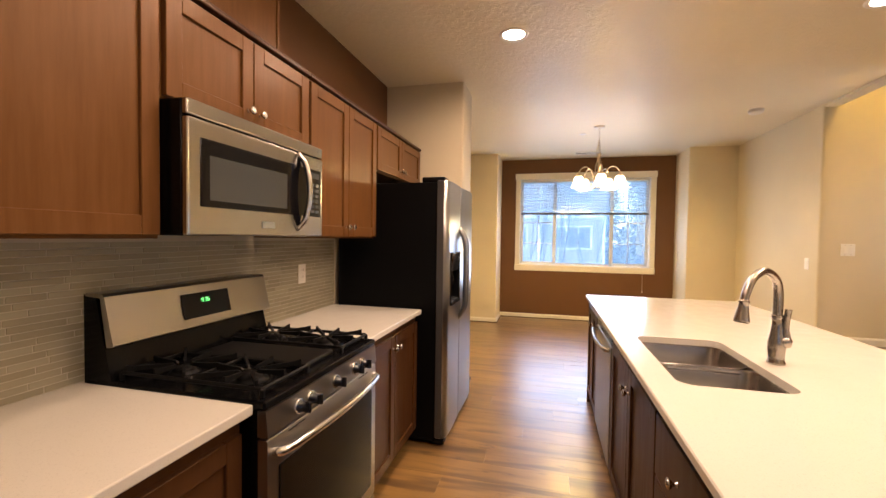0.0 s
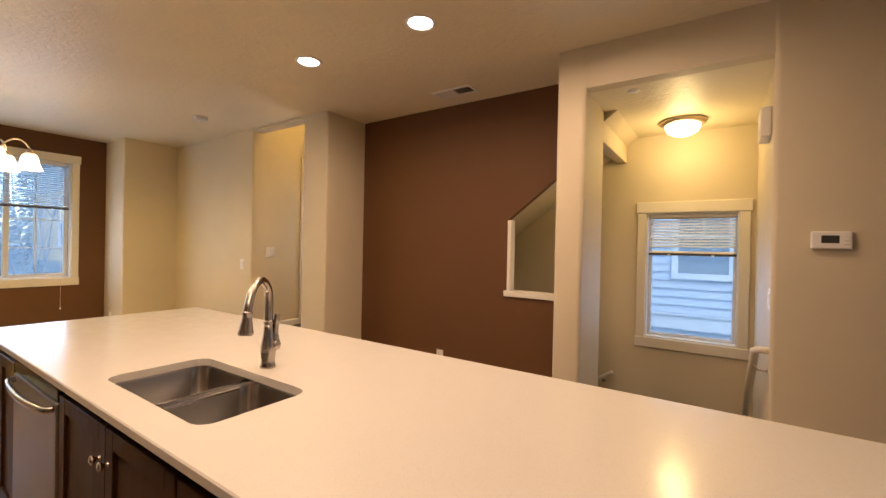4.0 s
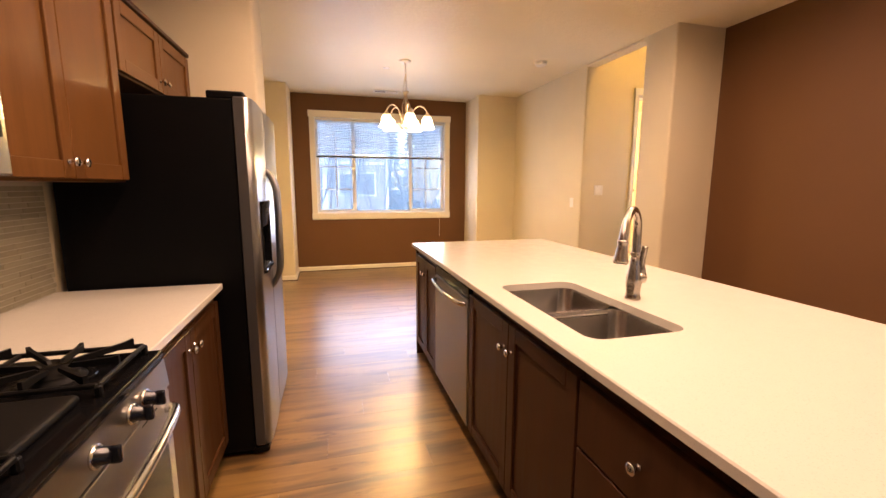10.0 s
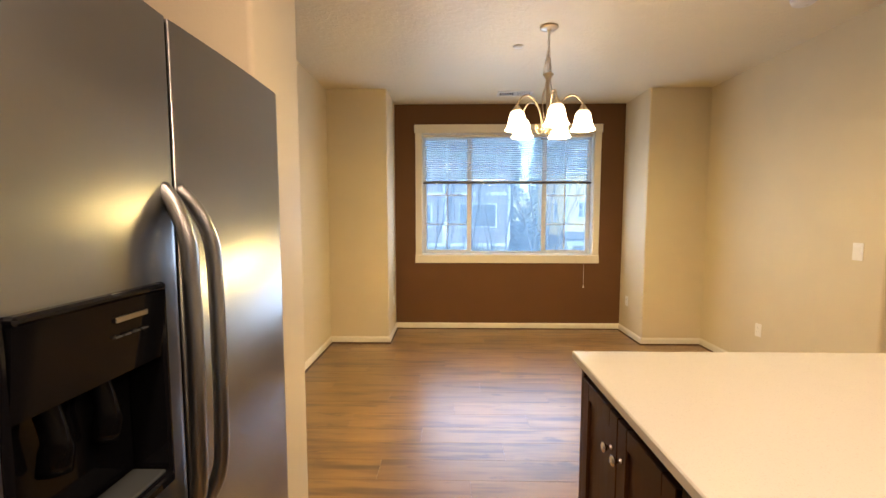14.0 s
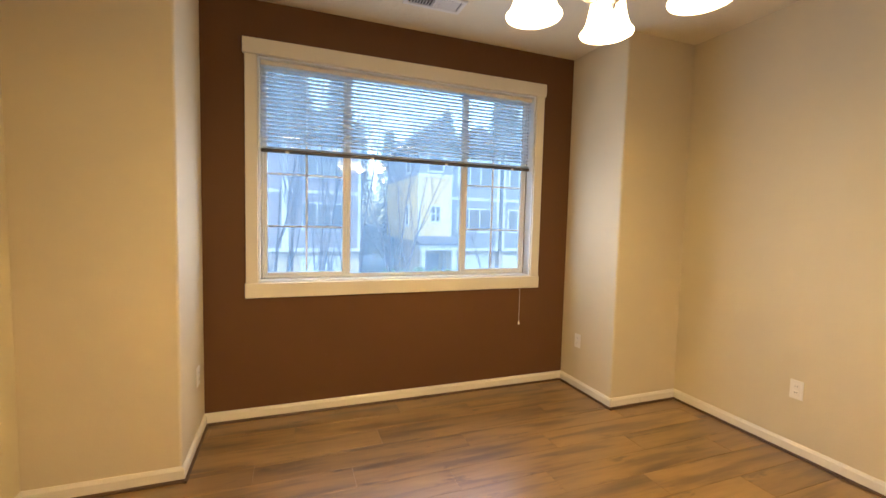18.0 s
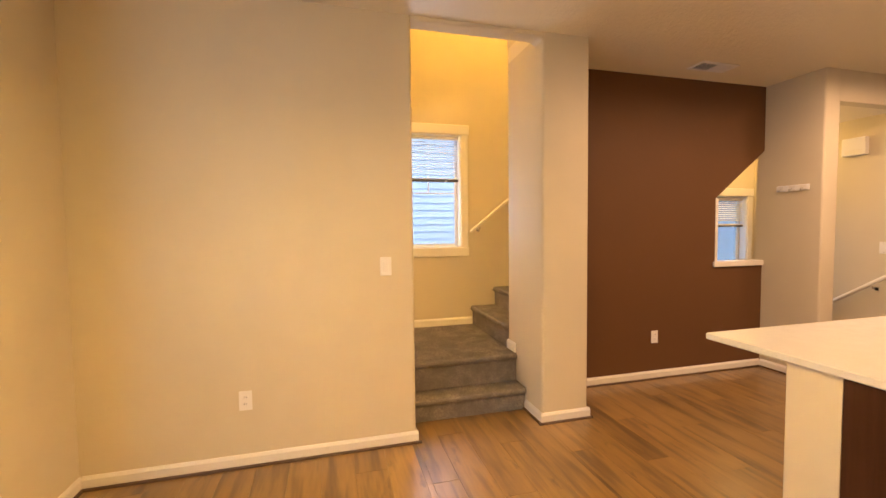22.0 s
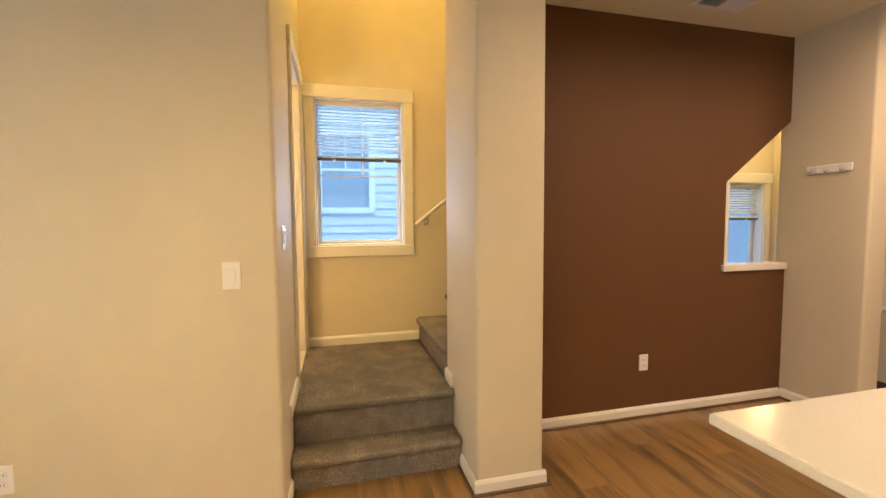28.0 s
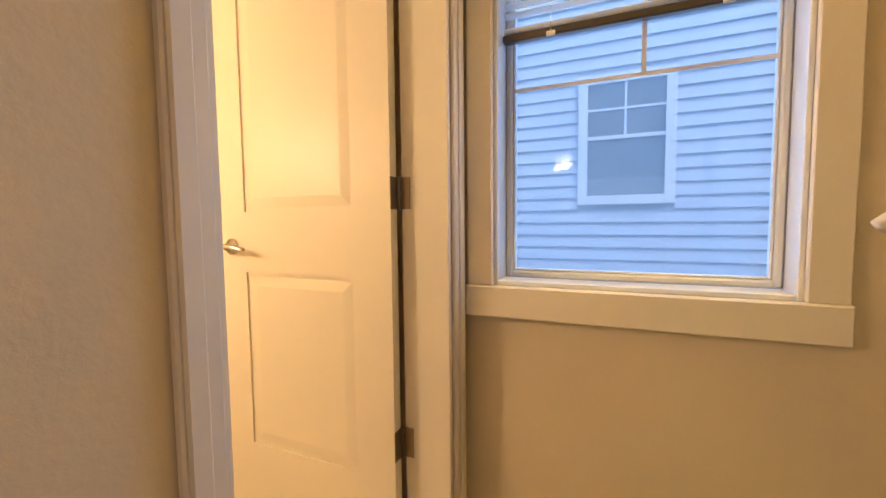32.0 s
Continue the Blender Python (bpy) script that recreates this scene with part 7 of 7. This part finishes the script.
def bare_tree(x, y, seed, height, stems, label):
    rnd = random.Random(seed)
    t = thing("bare_tree", (x, y, GZ), label, "tree", "bare street trees")
    trunk, twigs = bmesh.new(), bmesh.new()

    def grow(bm, p, way, length, r, depth):
        pts = [p]
        q = p.copy()
        w = way.copy()
        n = 4
        for _ in range(n):
            w = (w + Vector((rnd.uniform(-0.16, 0.16), rnd.uniform(-0.16, 0.16), 0.10))).normalized()
            q = q + w * length / n
            pts.append(q.copy())
        tube(pts, [r * (1 - 0.55 * k / n) for k in range(n + 1)], 5 if depth else 7, bm)
        if depth < 3 and length > 0.35:
            for k in range(rnd.randint(3, 5)):
                j = rnd.randint(1, n)
                side = Vector((rnd.uniform(-1, 1), rnd.uniform(-1, 1), rnd.uniform(0.5, 1.6))).normalized()
                grow(twigs, pts[j], (w * 0.5 + side).normalized(), length * rnd.uniform(0.42, 0.62), max(r * 0.42, 0.004), depth + 1)
    for k in range(stems):
        a = 2 * math.pi * k / stems + rnd.uniform(-0.3, 0.3)
        lean = Vector((0.26 * math.cos(a), 0.26 * math.sin(a), 1)).normalized()
        grow(trunk, Vector((x + 0.12 * math.cos(a), y + 0.12 * math.sin(a), GZ)), lean, height * rnd.uniform(0.75, 1.0), 0.048 if stems > 1 else 0.12, 0)
    part("trunk", trunk, bark, t)
    part("crown", twigs, bark, t, "bare twigs")


bare_tree(-0.25, 14.5, 3, 6.5, 8, "bare multi-stemmed street tree in winter")
bare_tree(1.9, 19.5, 8, 6.8, 4, "bare multi-stemmed street tree in winter")
bare_tree(4.9, 25.0, 5, 7.5, 5, "bare multi-stemmed tree beside the houses")
bare_tree(11.3, 27.3, 9, 4.2, 3, "small bare tree before the garages")


def conifer():
    rnd = random.Random(4)
    t = thing("conifer", (0, 0, GZ), "tall dark green conifer behind the houses", "tree", "conifers behind the houses")
    part("trunk", rod((0, 0, GZ), (0, 0, GZ + 15.5), 0.28, 8, 0.04), bark, t)
    bm = bmesh.new()
    for k in range(2600):
        h = rnd.uniform(0.12, 1.0)
        R = 3.0 * (1 - h) ** 0.85 + 0.15
        a = rnd.uniform(0, 2 * math.pi)
        r = R * math.sqrt(rnd.uniform(0.05, 1.0))
        c = Vector((r * math.cos(a), r * math.sin(a), GZ + 16 * h - 0.25 * r))
        s = rnd.uniform(0.25, 0.62)
        o = Vector((math.cos(a), math.sin(a), -0.35))
        w = Vector((-math.sin(a), math.cos(a), rnd.uniform(-0.3, 0.3)))
        p = [bm.verts.new(c + o * s), bm.verts.new(c + w * s * 0.32), bm.verts.new(c - o * s * 0.4 + Vector((0, 0, 0.1))), bm.verts.new(c - w * s * 0.32)]
        bm.faces.new(p)
    part("crown", bm, needle, t)
    rnd2 = random.Random(12)
    for k in range(36):
        s = rnd2.uniform(0.7, 1.25)
        c = copy_thing(t, pose(-26 + 2.0 * k + rnd2.uniform(-1, 1), 42 + rnd2.uniform(-3, 9), GZ, 0, 0, rnd2.uniform(0, 360)))
        c.scale = (s, s, s)
    t.location = (3.5, 39.0, GZ)


conifer()


def shrub(x, y, r, seed, base=-1.85):
    rnd = random.Random(seed)
    t = thing("shrub", (x, y, base), "low clipped green shrub in the bed", "shrub", "shrubs before the houses")
    bm = bmesh.new()
    for k in range(260):
        v = Vector((rnd.gauss(0, 1), rnd.gauss(0, 1), abs(rnd.gauss(0, 1)))).normalized() * r * rnd.uniform(0.75, 1.05)
        c = Vector((x, y, base + 0.04)) + v
        a, b = v.orthogonal().normalized() * 0.09, v.cross(v.orthogonal()).normalized() * 0.09
        a, b = a + v * rnd.uniform(-0.1, 0.1), b + v * rnd.uniform(-0.1, 0.1)
        bm.faces.new([bm.verts.new(c + q) for q in (a, b, -a, -b)])
    part("leaves", bm, hedge_leaf, t)
    part("stem", rod((x, y, base - 0.02), (x, y, base + r * 0.6), 0.04, 6), bark, t)


structure("planting_bed", box((4.4, 26.3, GZ), (10.6, 27.7, -1.85), 0.05, 2), lawn, "raised planting bed before the townhouses", "planting bed")
for k, (sx, sy, sr) in enumerate(((5.0, 27.0, 0.50), (5.9, 26.9, 0.44), (6.7, 27.0, 0.52), (7.6, 26.9, 0.46), (8.5, 27.0, 0.40), (9.6, 26.9, 0.36))):
    shrub(sx, sy, sr, k)
_t = thing("sign_post", (5.6, 23.6, GZ), "small white sign on a post by the pavement", "sign")
part("post", rod((5.6, 23.6, GZ), (5.6, 23.6, GZ + 1.3), 0.035, 8), bark, _t)
part("panel", box((5.42, 23.56, GZ + 1.1), (5.80, 23.60, GZ + 1.65), 0.02), white_out, _t)


def balcony():
    t = thing("balcony", (1.0, -5.4, 0), "balcony with a black metal railing outside the patio door", "balcony")
    part("deck", box((-1.4, -6.2, -0.25), (3.5, LIVING_S - 0.16, -0.03)), concrete, t)
    part("top_rail", box((-1.4, -6.12, 0.985), (3.5, -6.07, 1.02), 0.004), rail_black, t)
    part("bottom_rail", box((-1.4, -6.11, 0.06), (3.5, -6.08, 0.09), 0.004), rail_black, t)
    for k in range(45):
        xx = -1.38 + 0.11 * k
        part("baluster", box((xx, -6.105, 0.09), (xx + 0.014, -6.085, 0.985)), rail_black, t)
    for xx in (-1.4, 1.66, 3.46):
        part("post", box((xx, -6.12, -0.03), (xx + 0.045, -6.07, 1.02), 0.003), rail_black, t)


balcony()


def neighbour_south():
    Y = -12.0
    f = Face('y', Y, 1)
    t = thing("opposite_building", (1.0, -15, GZ), "pale yellow building opposite with balcony and sliding door", "building")
    part("wall", box((1.30, Y - 6, GZ), (3.1, Y, 2.75)), yellow_siding, t)
    part("recessed_wall", box((-8, Y - 6, GZ), (1.30, Y - 1.2, 2.75)), lilac_siding, t)
    part("side_wall", box((3.1, Y - 6, GZ), (12, Y - 0.6, 2.75)), lilac_siding, t)
    laps(Face('y', Y - 0.6, 1), (3.1, 9.0), (-0.6, 2.7), 0.16, t, lilac_siding)
    part("fascia", box((-8, Y - 6, 2.75), (12, Y + 0.4, 3.05)), white_out, t)
    part("upper_wall", box((-8, Y - 6, 3.05), (12, Y - 0.5, 6.0)), lilac_siding, t)
    part("roof", extrude_outline([(Y + 0.3, 6.0), (Y - 3, 7.5), (Y - 6.3, 6.0)], 'x', -8.5, 12.5), roof_mat, t)
    flat_window(f, (1.68, 2.16), (1.1, 2.4), t, 0, True)
    fr = Face('y', Y - 1.2, 1)
    flat_window(fr, (0.25, 1.22), (0.55, 2.4), t, 1)
    flat_window(fr, (-2.2, -0.4), (0.55, 2.4), t, 1)
    part("balcony_slab", box((-8, Y - 1.2, 0.20), (3.0, Y + 0.9, 0.52)), white_out, t)
    part("balcony_rail", box((-8, Y + 0.84, 1.40), (3.0, Y + 0.88, 1.45)), rail_black, t)
    for k in range(60):
        xx = -4 + 0.115 * k
        part("baluster", box((xx, Y + 0.85, 0.52), (xx + 0.016, Y + 0.87, 1.40)), rail_black, t)
    for px in (1.6, 2.3, 0.2):
        q = thing("plant_pot", (px, Y + 0.5, 0.52), "dark plant pot on the opposite balcony", "plant pot", "plant pots")
        part("pot", lathe([(0.0, 0.0), (0.12, 0.0), (0.17, 0.30), (0.18, 0.32), (0.15, 0.32), (0.0, 0.28)], (px, Y + 0.5, 0.52), 'z', 14), grey_siding, q, "", True)
        bm = bmesh.new()
        rnd = random.Random(int(px * 10))
        for k in range(60):
            a, e = rnd.uniform(0, 6.28), rnd.uniform(0.1, 0.45)
            c = Vector((px + e * 0.4 * math.cos(a), Y + 0.5 + e * 0.4 * math.sin(a), 0.80 + e))
            bm.faces.new([bm.verts.new(c + Vector(d)) for d in ((0.05, 0, 0.02), (0, 0.03, -0.02), (-0.05, 0, 0.01))])
        part("leaves", bm, hedge_leaf, q)


neighbour_south()


# ---- tile backsplash ----
def backsplash():
    structure("backsplash_wall", box((WEST, 0.292, 0.914), (WEST + 0.0055, 2.850, 1.380)), grout, "pale grout bed of the strip tile backsplash", "backsplash")
    base = bpy.data.objects["backsplash_wall"]
    structure("backsplash_wall_end", box((WEST + 0.006, 0.290, 0.914), (-0.655, 0.2955, 1.395)), grout, "pale grout bed of the strip tile backsplash", "backsplash")
    end = bpy.data.objects["backsplash_wall_end"]
    rnd = random.Random(21)
    h, gap = 0.0184, 0.0030
    meshes = {}

    def tile_mesh(length, axis):
        key = (round(length, 3), axis)
        if key not in meshes:
            lo, hi = ((0, 0, 0), (0.0020, length, h)) if axis == 'y' else ((0, 0, 0), (length, 0.0020, h))
            bm = box(lo, hi, 0.0007)
            me = bpy.data.meshes.new("tile")
            bm.to_mesh(me)
            bm.free()
            me.materials.append(tile_mat)
            meshes[key] = me
        return meshes[key]

    rest = []
    row = 0
    z = 0.9155
    while z + h < 1.380:
        y = 0.294 - rnd.uniform(0, 0.12)
        while y < 2.848:
            L = rnd.choice((0.098, 0.148, 0.198))
            a, b = max(y, 0.294), min(y + L, 2.848)
            y += L + gap
            if b - a < 0.012:
                continue
            if 0.95 < a < 2.75:
                o = new("tile", tile_mesh(b - a, 'y'))
                o.parent = base
                o.location = (WEST + 0.0052 + rnd.uniform(0, 0.0005), a, z)
            else:
                rest.append((a, b, z))
        z += h + gap
        row += 1
    for name, parent, items in (("tile_strips", base, rest),):
        verts, faces = [], []
        for a, b, zz in items:
            k = len(verts)
            x0, x1 = WEST + 0.0052, WEST + 0.0074
            verts += [(x0, a, zz), (x1, a, zz), (x1, b, zz), (x0, b, zz), (x0, a, zz + h), (x1, a, zz + h), (x1, b, zz + h), (x0, b, zz + h)]
            faces += [(k + 1, k + 2, k + 6, k + 5), (k, k + 1, k + 5, k + 4), (k + 2, k + 3, k + 7, k + 6), (k + 4, k + 5, k + 6, k + 7), (k, k + 3, k + 2, k + 1)]
        me = bpy.data.meshes.new(name)
        me.from_pydata(verts, [], faces)
        me.materials.append(tile_mat)
        o = new(name, me)
        o.parent = parent
        tagged(o, "glazed beige strip tiles", kind="stuff")
    verts, faces = [], []
    z = 0.9155
    while z + h < 1.380:
        x = WEST + 0.012 - rnd.uniform(0, 0.1)
        while x < -0.658:
            L = rnd.choice((0.098, 0.148, 0.198))
            a, b = max(x, WEST + 0.012), min(x + L, -0.658)
            x += L + gap
            if b - a < 0.012:
                continue
            k = len(verts)
            y0, y1 = 0.2952, 0.2974
            verts += [(a, y0, z), (b, y0, z), (b, y1, z), (a, y1, z), (a, y0, z + h), (b, y0, z + h), (b, y1, z + h), (a, y1, z + h)]
            faces += [(k + 3, k + 2, k + 6, k + 7), (k, k + 3, k + 7, k + 4), (k + 1, k + 2, k + 6, k + 5), (k + 4, k + 5, k + 6, k + 7), (k, k + 1, k + 2, k + 3)]
        z += h + gap
    me = bpy.data.meshes.new("tile_strips")
    me.from_pydata(verts, [], faces)
    me.materials.append(tile_mat)
    o = new("tile_strips", me)
    o.parent = end
    tagged(o, "glazed beige strip tiles", kind="stuff")


backsplash()


# ---- floor planks ----
def floor_planks():
    base = bpy.data.objects["floor"]
    rnd = random.Random(5)
    W, L, gap = 0.186, 1.22, 0.0007
    cache = {}

    def mesh(length, width):
        key = (round(length, 3), round(width, 3))
        if key not in cache:
            bm = box((0, 0, -0.007), (length - gap, width - gap, 0.0), 0.0)
            edges = [e for e in bm.edges if all(v.co.z > -0.001 for v in e.verts)]
            bmesh.ops.bevel(bm, geom=edges, offset=0.0006, segments=1, affect='EDGES')
            me = bpy.data.meshes.new("plank")
            bm.to_mesh(me)
            bm.free()
            me.materials.append(oak)
            cache[key] = me
        return cache[key]

    zones = [(LIVING_S, -0.237, WEST, LIVING_E), (-0.237, PIER, WEST, NOOK_X + 0.002), (PIER, COL_S, WEST, BROWN), (COL_S, STAIR_S, WEST, EAST),
             (STAIR_S, STAIR_N, WEST, 2.95), (STAIR_N, BAY_FRONT, WEST, EAST), (BAY_FRONT, BAY, BAY_L, BAY_R)]
    for y0, y1, x0, x1 in zones:
        k0, k1 = math.floor((y0 - LIVING_S) / W), math.ceil((y1 - LIVING_S) / W)
        for k in range(k0, k1):
            a, b = max(LIVING_S + W * k, y0), min(LIVING_S + W * (k + 1), y1)
            if b - a < 0.004:
                continue
            x = WEST - ((k * 0.413) % 1.0) * L
            while x < x1:
                p, q = max(x, x0), min(x + L, x1)
                x += L
                if q - p < 0.004:
                    continue
                o = new("plank", mesh(q - p, b - a))
                o.parent = base
                o.location = (p, a, rnd.uniform(-0.0003, 0.0))
    o = new("threshold_strip", box_mesh("threshold_strip", (NOOK_X + 0.002, NOOK_S, -0.006), (NOOK_X + 0.118, NOOK_N, 0.002), oak))
    o.parent = base


def box_mesh(name, lo, hi, mat):
    bm = box(lo, hi, 0.001)
    me = bpy.data.meshes.new(name)
    bm.to_mesh(me)
    bm.free()
    me.materials.append(mat)
    return me


floor_planks()
